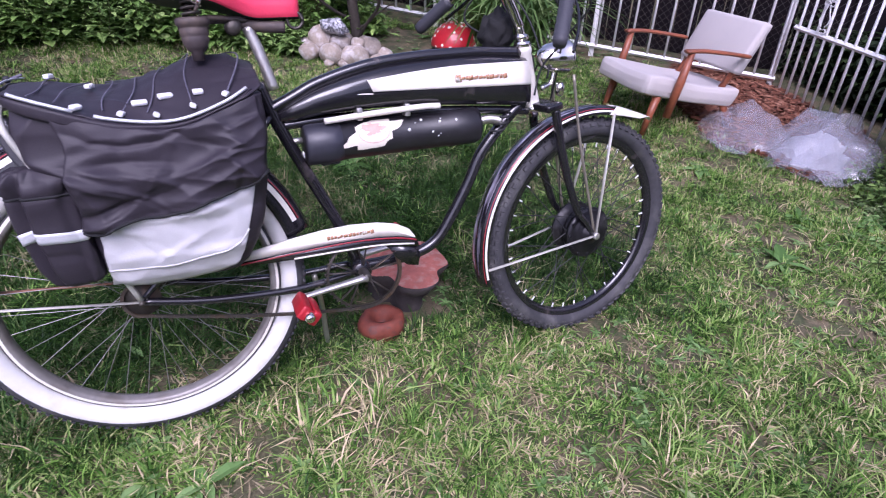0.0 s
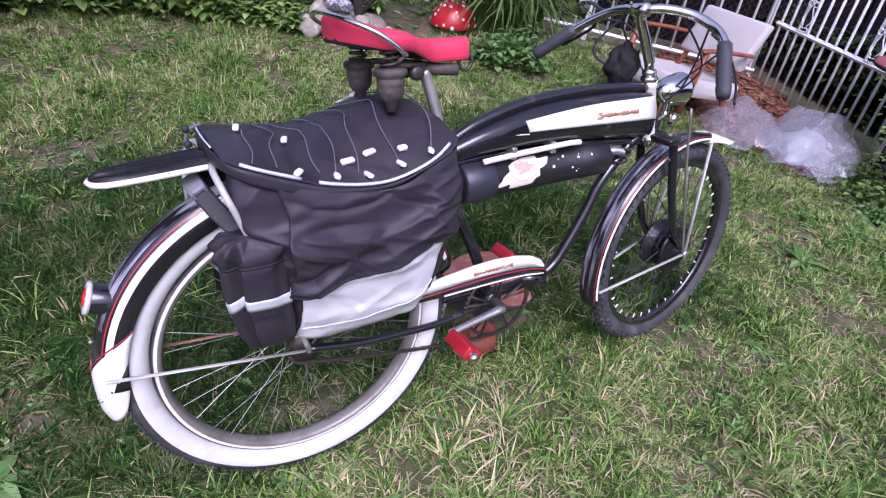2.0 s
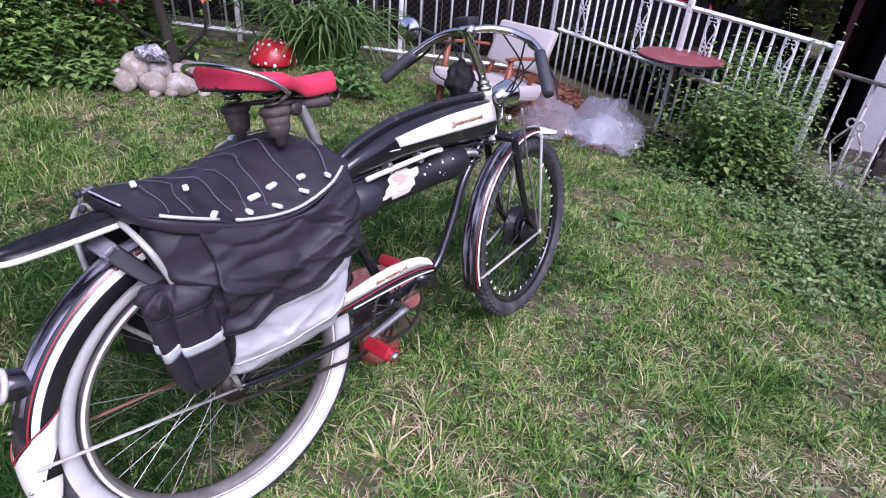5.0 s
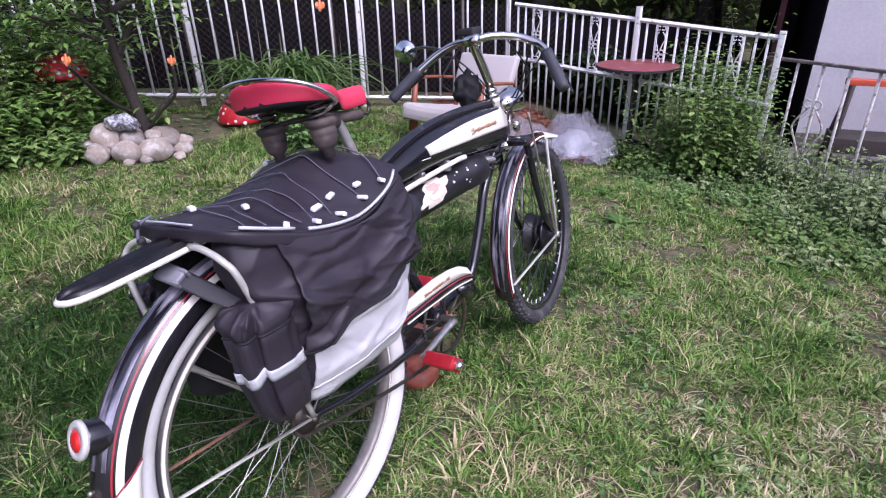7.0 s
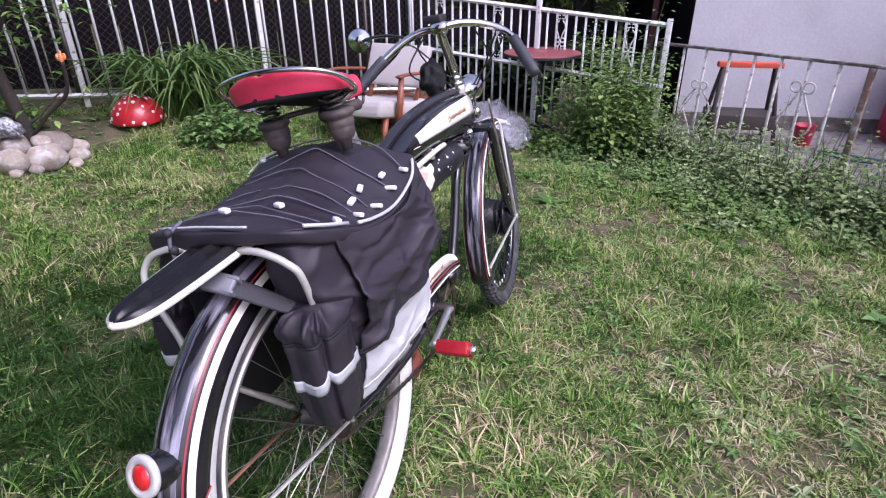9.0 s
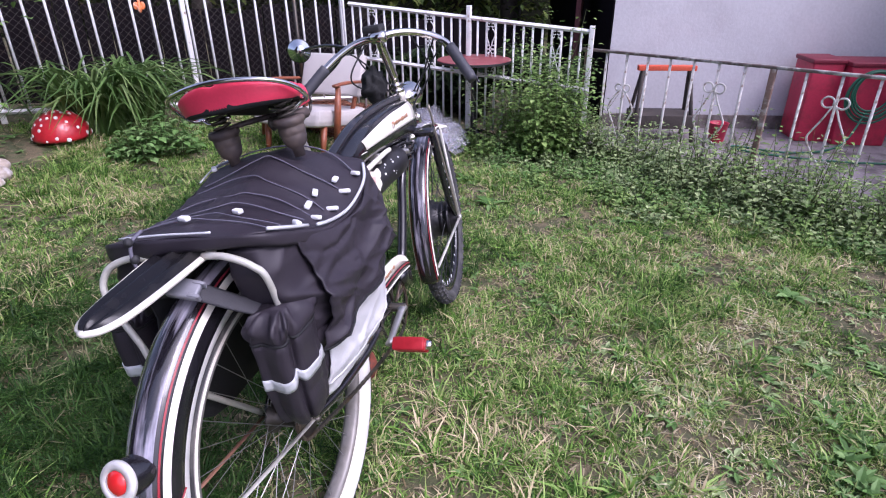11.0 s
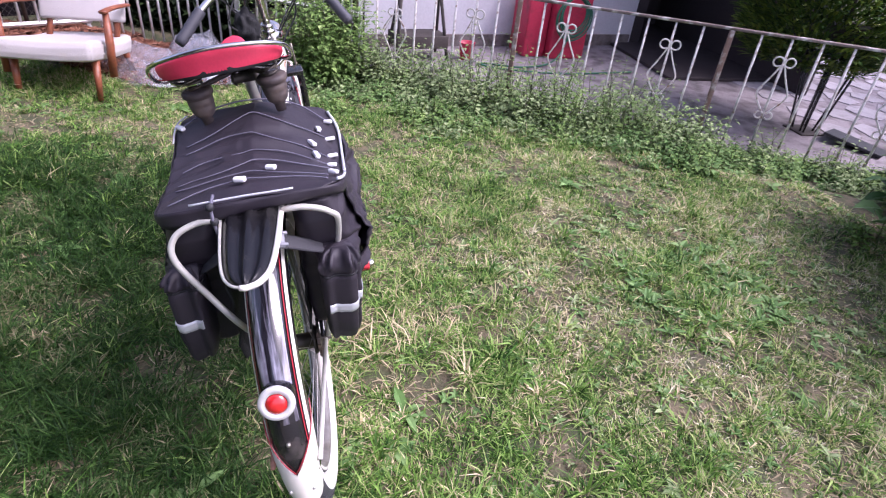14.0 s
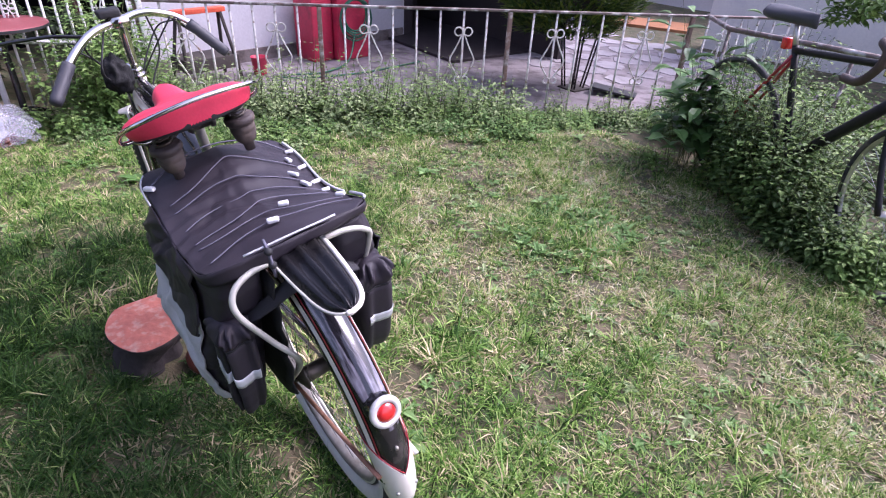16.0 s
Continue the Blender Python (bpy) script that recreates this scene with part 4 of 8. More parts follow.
def build_bars():
    hb = new("handlebar")
    hb.parent = bike
    tagged(hb, "chrome swept handlebar with dark rubber grips")
    part("stem", tube([(0.99, 0, 0.93), (0.962, 0, 0.985), (0.93, 0, 1.04), (0.925, 0, 1.058)], [0.014] * 17 + [0.013] * 8, 12), CHROME, hb, "tall chrome stem")
    bm = bmesh.new()
    lathe(bm, [(0.012, -0.025), (0.018, -0.02), (0.018, 0.02), (0.012, 0.025)], "y", 14, (0.925, 0, 1.062))
    part("stem_clamp", bm, CHROME, hb)
    R = [(0.925, 0, 1.062), (0.962, -0.045, 1.066), (1.0, -0.1, 1.055), (1.012, -0.16, 1.03), (1.002, -0.2, 1.0)]
    L = [(0.925, 0, 1.062), (0.925, 0.04, 1.06), (0.915, 0.085, 1.05), (0.895, 0.13, 1.028), (0.868, 0.175, 0.995)]
    part("bar_side", tube(R + [(0.985, -0.228, 0.968)], 0.0115, 12), CHROME, hb)
    part("bar_side", tube(L + [(0.845, 0.205, 0.966)], 0.0115, 12), CHROME, hb)
    for (a, b) in (((1.002, -0.199, 1.0), (0.938, -0.272, 0.9)), ((0.868, 0.172, 0.998), (0.802, 0.247, 0.925))):
        a, b = Vector(a), Vector(b)
        pts = [a + (b - a) * k / 12 for k in range(13)]
        rr = [0.017] + [0.0165 + (0.0012 if k % 2 else 0) for k in range(11)] + [0.0145]
        part("grip", sweep(bmesh.new(), pts, rr, 14), GRIP, hb, "dark ribbed rubber grip")
    for pts in (((0.99, -0.17, 1.02), (1.03, -0.19, 0.985), (1.0, -0.25, 0.93), (0.965, -0.285, 0.885)), ((0.9, 0.12, 1.03), (0.92, 0.16, 1.0), (0.875, 0.22, 0.95))):
        part("brake_lever", tube(pts, 0.0055, 6, flat=0.6), BLACK_PAINT, hb, "black brake lever")
    bm = bmesh.new()
    box(bm, (0.05, 0.06, 0.022), (0.945, 0.02, 1.088), 0.006)
    part("display", bm, RUBBER, hb, "black bar display")
    # mirror
    part("mirror_arm", tube([(0.905, 0.1, 1.047), (0.93, 0.18, 1.062), (0.975, 0.26, 1.06), (1.012, 0.31, 1.055)], 0.005, 8), BLACK_PAINT, hb)
    bm = lathe(bmesh.new(), [(0.02, 0.014), (0.036, 0.008), (0.04, 0.0), (0.039, -0.004)], "x", 24)
    m = part("mirror_shell", bm, RUBBER, hb, "black round mirror shell")
    m.matrix_basis = pose(1.025, 0.336, 1.054, 0, 0, 20)
    bm = lathe(bmesh.new(), [(0.0375, -0.0042), (0.001, -0.0046)], "x", 24)
    part("mirror_glass", bm, MIRROR, hb).matrix_basis = pose(1.025, 0.336, 1.054, 0, 0, 20)
    # cables
    for a, b, c in (((1.0, -0.16, 1.02), (1.12, -0.12, 0.98), (1.06, -0.03, 0.8)), ((0.9, 0.12, 1.03), (1.05, 0.14, 1.0), (1.05, 0.03, 0.8)), ((0.93, 0.02, 1.08), (0.99, 0.11, 1.0), (1.03, 0.03, 0.78)), ((0.98, -0.08, 1.06), (1.07, -0.1, 0.93), (1.02, -0.035, 0.76)), ((0.93, 0.05, 1.05), (0.88, 0.1, 0.95), (0.97, 0.05, 0.8)), ((1.0, -0.15, 1.03), (1.08, -0.06, 0.9), (1.1, 0.03, 0.7))):
        part("cable", tube((a, b, tuple(np.array(c) + (0.02, 0, 0.07)), c), 0.0028, 5), RUBBER, hb)
    # headlamp
    hl = new("headlamp")
    hl.parent = bike
    hl.matrix_basis = pose(1.11, 0.005, 0.85, 0, 0, STEER) @ Matrix.Scale(0.88, 4)
    tagged(hl, "chrome bullet headlamp")
    bm = lathe(bmesh.new(), [(0.004, -0.075), (0.022, -0.066), (0.038, -0.045), (0.046, -0.015), (0.048, 0.02), (0.051, 0.024), (0.051, 0.034), (0.046, 0.037)], "x", 28, caps=True)
    part("lamp_shell", bm, CHROME, hl)
    bm = lathe(bmesh.new(), [(0.046, 0.0365), (0.035, 0.046), (0.018, 0.051), (0.001, 0.053)], "x", 24)
    part("lamp_glass", bm, LAMP_GLASS, hl)
    part("lamp_bracket", tube([(-0.01, 0, -0.045), (-0.02, 0, -0.075), (-0.055, 0, -0.09)], 0.008, 8), CHROME, hl)
    bm = lathe(bmesh.new(), [(0.006, -0.03), (0.013, -0.024), (0.016, 0.0), (0.01, 0.012)], "z", 14, (0.0, -0.02, -0.085))
    part("bell_horn", bm, CHROME, hl, "small chrome horn below the lamp")
    # black cloth cover tied on the stem
    bm = bmesh.new()
    bmesh.ops.create_icosphere(bm, subdivisions=4, radius=1.0)
    for v in bm.verts:
        f = 1 + 0.3 * noise.noise(v.co * 2.3) + 0.25 * abs(noise.noise(v.co * 4.5)) + 0.1 * abs(noise.noise(v.co * 11))
        v.co = Vector((v.co.x * 0.042 * f, v.co.y * 0.036 * f, v.co.z * 0.052 * f))
    part("cloth_cover", bm, BLACK_CLOTH, bike, "crumpled black cloth cover tied to the stem").matrix_basis = pose(0.955, 0.06, 0.915, 0, 10, 0)


build_bars()


def build_saddle():
    sd = new("saddle")
    sd.parent = bike
    sd.matrix_basis = pose(0.021, 0.01, -0.001) @ Matrix.Translation((0.2, 0, 0.96)) @ Matrix.Rotation(radians(-4), 4, "X") @ Matrix.Translation((-0.2, 0, -0.96))
    tagged(sd, "broad red vinyl saddle on rubber springs")
    # outline: half width over x from tail to nose
    prof = [(0.108, 0.03), (0.12, 0.085), (0.152, 0.124), (0.20, 0.131), (0.255, 0.098), (0.30, 0.056), (0.345, 0.04), (0.388, 0.034), (0.412, 0.025), (0.42, 0.004)]
    sp = spline([(x, w, 0) for x, w in prof], 4)
    bm = bmesh.new()
    rows = []
    for p in sp:
        x, w = p.x, max(0.003, p.y)
        crown = 1.034 - 0.19 * max(0, x - 0.2) + 0.2 * max(0, x - 0.32) + 0.03 * max(0, min(1, (0.18 - x) / 0.085))
        row = []
        for k in range(17):
            a = radians(-180 + 180 * k / 16)
            u = math.cos(a)
            z = crown + 0.004 * (1 - u * u) - 0.016 * abs(u) ** 6 + 0.012 * abs(u) * (1 if x < 0.25 else 0)
            row.append(bm.verts.new((x, w * u, z)))
        for k in range(9):
            u = 1 - 2 * k / 8
            z = crown - 0.033 + 0.018 * (1 - u * u) * max(0, min(1, (x - 0.15) / 0.06)) - 0.014 * max(0, min(1, (0.18 - x) / 0.085))
            row.append(bm.verts.new((x, w * u * 0.97, z - 0.014 * max(0, min(1, (x - 0.24) / 0.06)))))
        rows.append(row)
    for p, q in zip(rows, rows[1:]):
        for k in range(len(p)):
            k2 = (k + 1) % len(p)
            f = bm.faces.new((p[k], p[k2], q[k2], q[k]))
            if 17 <= k <= 24:
                f.material_index = 1
    bm.faces.new(rows[0])
    bm.faces.new(rows[-1][::-1])
    bmesh.ops.recalc_face_normals(bm, faces=bm.faces)
    s = part("saddle_top", bm, [SADDLE_RED, RUBBER], sd, "red vinyl saddle cover")
    s.location.y = 0.022
    sub = s.modifiers.new("round", "SUBSURF")
    sub.levels = sub.render_levels = 1
    part("chrome_rail", tube([(0.21, -0.09, 0.995), (0.2, -0.14, 1.0), (0.155, -0.14, 1.035), (0.108, -0.1, 1.06), (0.09, 0, 1.072), (0.108, 0.1, 1.06), (0.155, 0.14, 1.035), (0.2, 0.14, 1.0), (0.21, 0.09, 0.995)], 0.0048, 8), CHROME, sd, "chrome bumper rail round the saddle").location.y = 0.022
    for s_ in (-1, 1):
        part("rail_clip", tube([(0.2, s_ * 0.05, 0.995), (0.2, s_ * 0.1, 0.985), (0.21, s_ * 0.13, 1.0)], 0.005, 6), CHROME, sd).location.y = 0.022
        y = -0.068 if s_ < 0 else 0.094
        cup = lathe(bmesh.new(), [(0.011, -0.078), (0.0125, -0.06), (0.018, -0.056), (0.0225, -0.05), (0.025, -0.042), (0.0265, -0.034), (0.0255, -0.032), (0.0275, -0.029), (0.028, -0.018), (0.0268, -0.016), (0.028, -0.013), (0.033, -0.009), (0.0335, -0.001), (0.03, 0.004)], "z", 24)
        c = part("spring_cup", cup, BROWN_RUBBER, sd, "ribbed weathered rubber spring cup")
        c.location = (0.192, y, 0.968)
        pts = [(0.192 + 0.018 * math.cos(k * 0.9), y + 0.018 * math.sin(k * 0.9), 0.972 + 0.0016 * k) for k in range(22)]
        part("coil_spring", sweep(bmesh.new(), pts, 0.003, 6), DARK_STEEL, sd)
    part("carrier", tube([(0.192, -0.068, 0.968), (0.23, -0.045, 0.972), (0.30, 0, 0.968), (0.23, 0.06, 0.972), (0.192, 0.094, 0.968)], 0.0085, 8, flat=0.7), BROWN_RUBBER, sd, "dark steel saddle carrier")
    part("pivot_arm", tube([(0.28, 0, 0.965), (0.33, 0, 0.955), (0.38, 0, 0.951)], 0.013, 10), BROWN_RUBBER, sd)
    part("pivot_knob", lathe(bmesh.new(), [(0.009, -0.035), (0.017, -0.03), (0.017, -0.022), (0.012, -0.02), (0.012, 0.02), (0.017, 0.022), (0.009, 0.03)], "y", 16, (0.27, 0, 0.955)), DARK_STEEL, sd)
    part("seat_post", tube([(0.300, 0, 0.955), (0.318, 0, 0.90), (0.338, 0, 0.82)], 0.0125, 12), STEEL, sd, "steel seat post")
    part("nose_coil", tube([(0.405 + 0.017 * math.cos(k), 0.006 * math.sin(k * 0.2), 0.965 + 0.017 * math.sin(k)) for k in range(9)], 0.004, 6), DARK_STEEL, sd)


build_saddle()


def build_drive():
    G = [(0.225, 0.455), (0.29, 0.466), (0.351, 0.476), (0.42, 0.484), (0.492, 0.487), (0.56, 0.482), (0.61, 0.471), (0.645, 0.452), (0.66, 0.43)]
    cg = new("chain_guard")
    cg.parent = bike
    tagged(cg, "cream and black chain guard with red lines")
    up = G
    lo = [(x, z0) for x, z0 in ((0.222, 0.437), (0.29, 0.44), (0.351, 0.443), (0.42, 0.446), (0.492, 0.447), (0.56, 0.444), (0.61, 0.438), (0.645, 0.43), (0.662, 0.424))]
    bm = prism(bmesh.new(), up + lo[::-1], -0.062, -0.05)
    bmesh.ops.bevel(bm, geom=[e for e in bm.edges], offset=0.003, segments=2, affect="EDGES")
    part("cream_plate", bm, CREAM_PAINT, cg, "cream guard plate with worn writing")
    band = [(x, z - 0.0005) for x, z in lo] + [(0.67, 0.40), (0.61, 0.413), (0.56, 0.419), (0.42, 0.421), (0.3, 0.424), (0.222, 0.428)]
    part("black_band", prism(bmesh.new(), band, -0.063, -0.049), BLACK_PAINT, cg)
    part("red_line", tube([(x, -0.0635, z - 0.004) for x, z in lo], 0.0022, 5, 2), RED_ENAMEL, cg)
    part("cream_line", tube([(0.345, -0.064, 0.425), (0.45, -0.064, 0.425), (0.57, -0.064, 0.422), (0.655, -0.064, 0.411)], 0.0026, 5, 4), CREAM_PAINT, cg)
    part("skirt", prism(bmesh.new(), [(0.585, 0.412), (0.668, 0.399), (0.672, 0.372), (0.665, 0.345), (0.635, 0.352), (0.605, 0.378)], -0.06, -0.045), BLACK_PAINT, cg)
    bm = bmesh.new()
    rnd = random.Random(8)
    x = 0.43
    while x < 0.545:
        w = rnd.uniform(0.006, 0.014)
        box(bm, (w, 0.0014, rnd.uniform(0.006, 0.01)), (x + w / 2, -0.0626, 0.463 + 0.0), 0.0, Matrix.Rotation(radians(-12), 3, "Y"))
        x += w + 0.0015
    part("script_marks", bm, SCRIPT, cg, "worn copper coloured writing")

    cr = new("crankset")
    cr.parent = bike
    tagged(cr, "chainring, cranks and red pedals")
    bm = ring_profile(bmesh.new(), [(0.092, -0.049), (0.099, -0.049), (0.099, -0.046), (0.092, -0.046), (0.092, -0.049)], 60)
    for k in range(44):
        a = 2 * math.pi * k / 44
        box(bm, (0.006, 0.003, 0.006), (0.1 * math.cos(a), -0.0475, 0.1 * math.sin(a)), rot=Matrix.Rotation(-a, 3, "Y"))
    for k in range(5):
        a = 2 * math.pi * k / 5 + 0.3
        for da in (-0.16, 0.16):
            sweep(bm, [(0.022 * math.cos(a), -0.0475, 0.022 * math.sin(a)), (0.095 * math.cos(a + da), -0.0475, 0.095 * math.sin(a + da))], 0.005, 6, flat=0.4)
    o = part("chainring", bm, DARK_STEEL, cr, "dark oily five-arm chainring")
    o.location = (0.518, 0, 0.345)
    a, b = Vector((0.518, -0.075, 0.345)), Vector((0.349, -0.092, 0.332))
    part("crank_arm", sweep(bmesh.new(), [a, a + (b - a) * 0.1, a + (b - a) * 0.9, b], [0.015, 0.012, 0.0095, 0.011], 10, flat=0.75), STEEL, cr, "worn steel crank arm")
    a2, b2 = Vector((0.518, 0.07, 0.345)), Vector((0.687, 0.088, 0.356))
    part("crank_arm", sweep(bmesh.new(), [a2, a2 + (b2 - a2) * 0.1, a2 + (b2 - a2) * 0.9, b2], [0.015, 0.012, 0.0095, 0.011], 10, flat=0.75), STEEL, cr, "worn steel crank arm")
    part("crank_axle", lathe(bmesh.new(), [(0.009, -0.085), (0.013, -0.08), (0.013, 0.08), (0.009, 0.085)], "y", 12, (0.518, 0, 0.345)), DARK_STEEL, cr)
    for c, s in ((b, -1), (b2, 1)):
        bm = bmesh.new()
        rot = Matrix.Rotation(radians(-48), 3, "Y")
        for dz in (-1, 1):
            box(bm, (0.036, 0.088, 0.022), c + rot @ Vector((0, s * 0.062, dz * 0.0145)), 0.006, rot)
        for yy in (0.022, 0.102):
            box(bm, (0.028, 0.006, 0.05), c + rot @ Vector((0, s * yy, 0)), 0.002, rot)
        part("pedal", bm, PEDAL_RED, cr, "red metal pedal")
        bm = lathe(bmesh.new(), [(0.012, 0.104), (0.013, 0.108), (0.011, 0.118), (0.006, 0.122)], "y", 14)
        o = part("pedal_cap", bm, CHROME, cr, "bright pedal end cap")
        o.matrix_basis = Matrix.Translation(c) @ (Matrix() if s > 0 else Matrix.Rotation(math.pi, 4, "Z"))
    # chain: upper and lower run, links as small blocks
    verts, faces = [], []
    path = []
    C, S = (0.518, 0.345, 0.1), (0.0, 0.382, 0.042)
    for k in range(61):
        a = radians(95 - 180 * k / 60 * 1.02)
        path.append((C[0] + C[2] * math.cos(a), C[1] + C[2] * math.sin(a)))
    for k in range(1, 40):
        f = k / 40
        path.append((0.50 + (0.0 - 0.50) * f, 0.245 + (0.34 - 0.245) * f - 0.01 * math.sin(math.pi * f)))
    for k in range(31):
        a = radians(268 - 170 * k / 30)
        path.append((S[0] + S[2] * math.cos(a), S[1] + S[2] * math.sin(a)))
    for k in range(1, 40):
        f = k / 40
        path.append((-0.006 + 0.515 * f, 0.4235 + (0.4446 - 0.4235) * f))
    pts = [Vector((x, 0, z)) for x, z in path]
    bm = bmesh.new()
    d, i = 0.0, 0
    for p, q in zip(pts, pts[1:] + pts[:1]):
        seg = (q - p).length
        while d < seg:
            o, t = p.lerp(q, d / seg), (q - p).normalized()
            u = t.cross(Vector((0, 1, 0)))
            base = len(verts)
            w = 0.0042 if i % 2 else 0.003
            for sy in (-w, w):
                for dx, dz in ((-0.0062, -0.0035), (0.0062, -0.0035), (0.0062, 0.0035), (-0.0062, 0.0035)):
                    verts.append(o + t * dx + u * dz + Vector((0, -0.0475 + sy, 0)))
            faces += [tuple(base + j for j in (0, 1, 2, 3)), tuple(base + j for j in (7, 6, 5, 4))] + [(base + j, base + 4 + j, base + 4 + (j + 1) % 4, base + (j + 1) % 4) for j in range(4)]
            d += 0.0127
            i += 1
        d -= seg
    bm.free()
    raw_object("chain", verts, faces, DARK_STEEL, cr)["kind"] = "stuff"


build_drive()


def build_battery():
    bt = new("battery")
    bt.parent = bike
    tagged(bt, "scuffed black battery case with a worn sticker")
    A, B = Vector((0.408, 0, 0.686)), Vector((0.868, 0, 0.693))
    d = (B - A)
    rot = d.to_track_quat("Z", "Y").to_matrix().to_4x4()
    M4 = Matrix.Translation(A) @ rot
    Lg = d.length
    bm = lathe(bmesh.new(), [(0.03, 0.0), (0.045, 0.003), (0.0485, 0.012), (0.0485, 0.075), (0.0465, 0.078), (0.0465, Lg - 0.09), (0.0485, Lg - 0.087), (0.0485, Lg - 0.014), (0.044, Lg - 0.003), (0.03, Lg)], "z", 36)
    part("case", bm, BATTERY, bt).matrix_basis = M4
    bm = lathe(bmesh.new(), [(0.046, 0.004), (0.0505, 0.01), (0.0508, 0.07), (0.0485, 0.088), (0.0468, 0.09)], "z", 36, caps=False)
    box(bm, (0.022, 0.03, 0.05), (0.043, 0, 0.06), 0.006)
    part("end_cap", bm, material("slate_end_cap", (0.03, 0.03, 0.042), 0.38, var=0.2), bt, "slate grey end cap with a lock hump").matrix_basis = M4 @ Matrix.Rotation(radians(-90), 4, "Z")
    bm = lathe(bmesh.new(), [(0.004, -0.03), (0.007, -0.03), (0.007, 0.004)], "z", 10)
    part("terminal", bm, STEEL, bt).matrix_basis = M4 @ pose(0, 0.012, 0)
    bm = lathe(bmesh.new(), [(0.009, -0.002), (0.009, 0.001), (0.005, 0.002)], "z", 12)
    part("charge_port", bm, TOGGLE, bt).matrix_basis = M4 @ pose(0, -0.024, -0.0)
    # sticker wrapped on the case: an irregular oval
    bm = bmesh.new()
    nx, na = 64, 52
    verts = {}
    for i in range(nx):
        for j in range(na):
            u, v = i / (nx - 1) * 2 - 1, j / (na - 1) * 2 - 1
            verts[i, j] = (u, v)
    made = {}

    def inside(u, v):
        w = 1.0 if abs(u) < 0.52 else 0.55
        tilt = v - 0.6 * u
        return u * u + (tilt / w) ** 2 * 0.8 + 0.35 * noise.noise((u * 2.7, v * 2.7, 4)) < 0.78

    def vert(i, j):
        if (i, j) not in made:
            u, v = verts[i, j]
            a = radians(180 + 22 + 46 * v)
            made[i, j] = bm.verts.new((0.575 + 0.085 * u, 0.0478 * math.cos(a) * 1.005, 0.6885 - 0.0478 * math.sin(a) * 1.005))
        return made[i, j]

    for i in range(nx - 1):
        for j in range(na - 1):
            u = (verts[i, j][0] + verts[i + 1, j][0]) / 2
            v = (verts[i, j][1] + verts[i, j + 1][1]) / 2
            if inside(u, v):
                bm.faces.new((vert(i, j), vert(i + 1, j), vert(i + 1, j + 1), vert(i, j + 1)))
                bm.faces.ensure_lookup_table()
                if (u * 1.5) ** 2 + ((v - 0.3) * 1.1) ** 2 < 0.2 + 0.25 * noise.noise((u * 5, v * 5, 1)):
                    bm.faces[-1].material_index = 1
                elif 0.28 < (u * 1.25) ** 2 + (v * 0.9) ** 2 < 0.33:
                    bm.faces[-1].material_index = 2
    part("sticker", bm, [STICKER, STICKER_RED, material("pale_red_print", (0.66, 0.45, 0.38), 0.7)], bt, "torn cream sticker with a faded red emblem")
    rnd = random.Random(5)
    bm = bmesh.new()
    for k in range(9):
        x, aa = rnd.uniform(0.66, 0.8), radians(180 + rnd.uniform(-10, 50))
        bmesh.ops.create_icosphere(bm, subdivisions=1, radius=rnd.uniform(0.0015, 0.005), matrix=Matrix.Translation((x, 0.0465 * math.cos(aa), 0.691 - 0.0465 * math.sin(aa))))
    for v in bm.verts:
        v.co.y = max(v.co.y, -0.0475)
    part("chipped_paint", bm, TOGGLE, bt, "white chips in the paint")
    bm = tube([(0.46, -0.03, 0.742), (0.56, -0.034, 0.75), (0.70, -0.036, 0.757), (0.75, -0.034, 0.755)], 0.0075, 8)
    part("mount_bar", bm, CREAM_PAINT, bt, "chipped white mounting bar")
    for x in (0.545, 0.665):
        bm = bmesh.new()
        box(bm, (0.014, 0.075, 0.03), (x, 0, 0.752), 0.003)
        part("clamp", bm, STEEL, bt)
    bm = tube([(0.868, 0, 0.70), (0.9, -0.01, 0.705), (0.93, -0.02, 0.70)], 0.012, 8)
    part("plug", bm, STEEL, bt)
    pts = [(0.915 + 0.016 * math.cos(k * 0.8) + 0.0012 * k, -0.018 + 0.02 * math.sin(k * 0.8), 0.665 + 0.0022 * k) for k in range(30)]
    part("coiled_cable", sweep(bmesh.new(), pts, 0.0032, 6), RUBBER, bt, "coiled black cable")


build_battery()


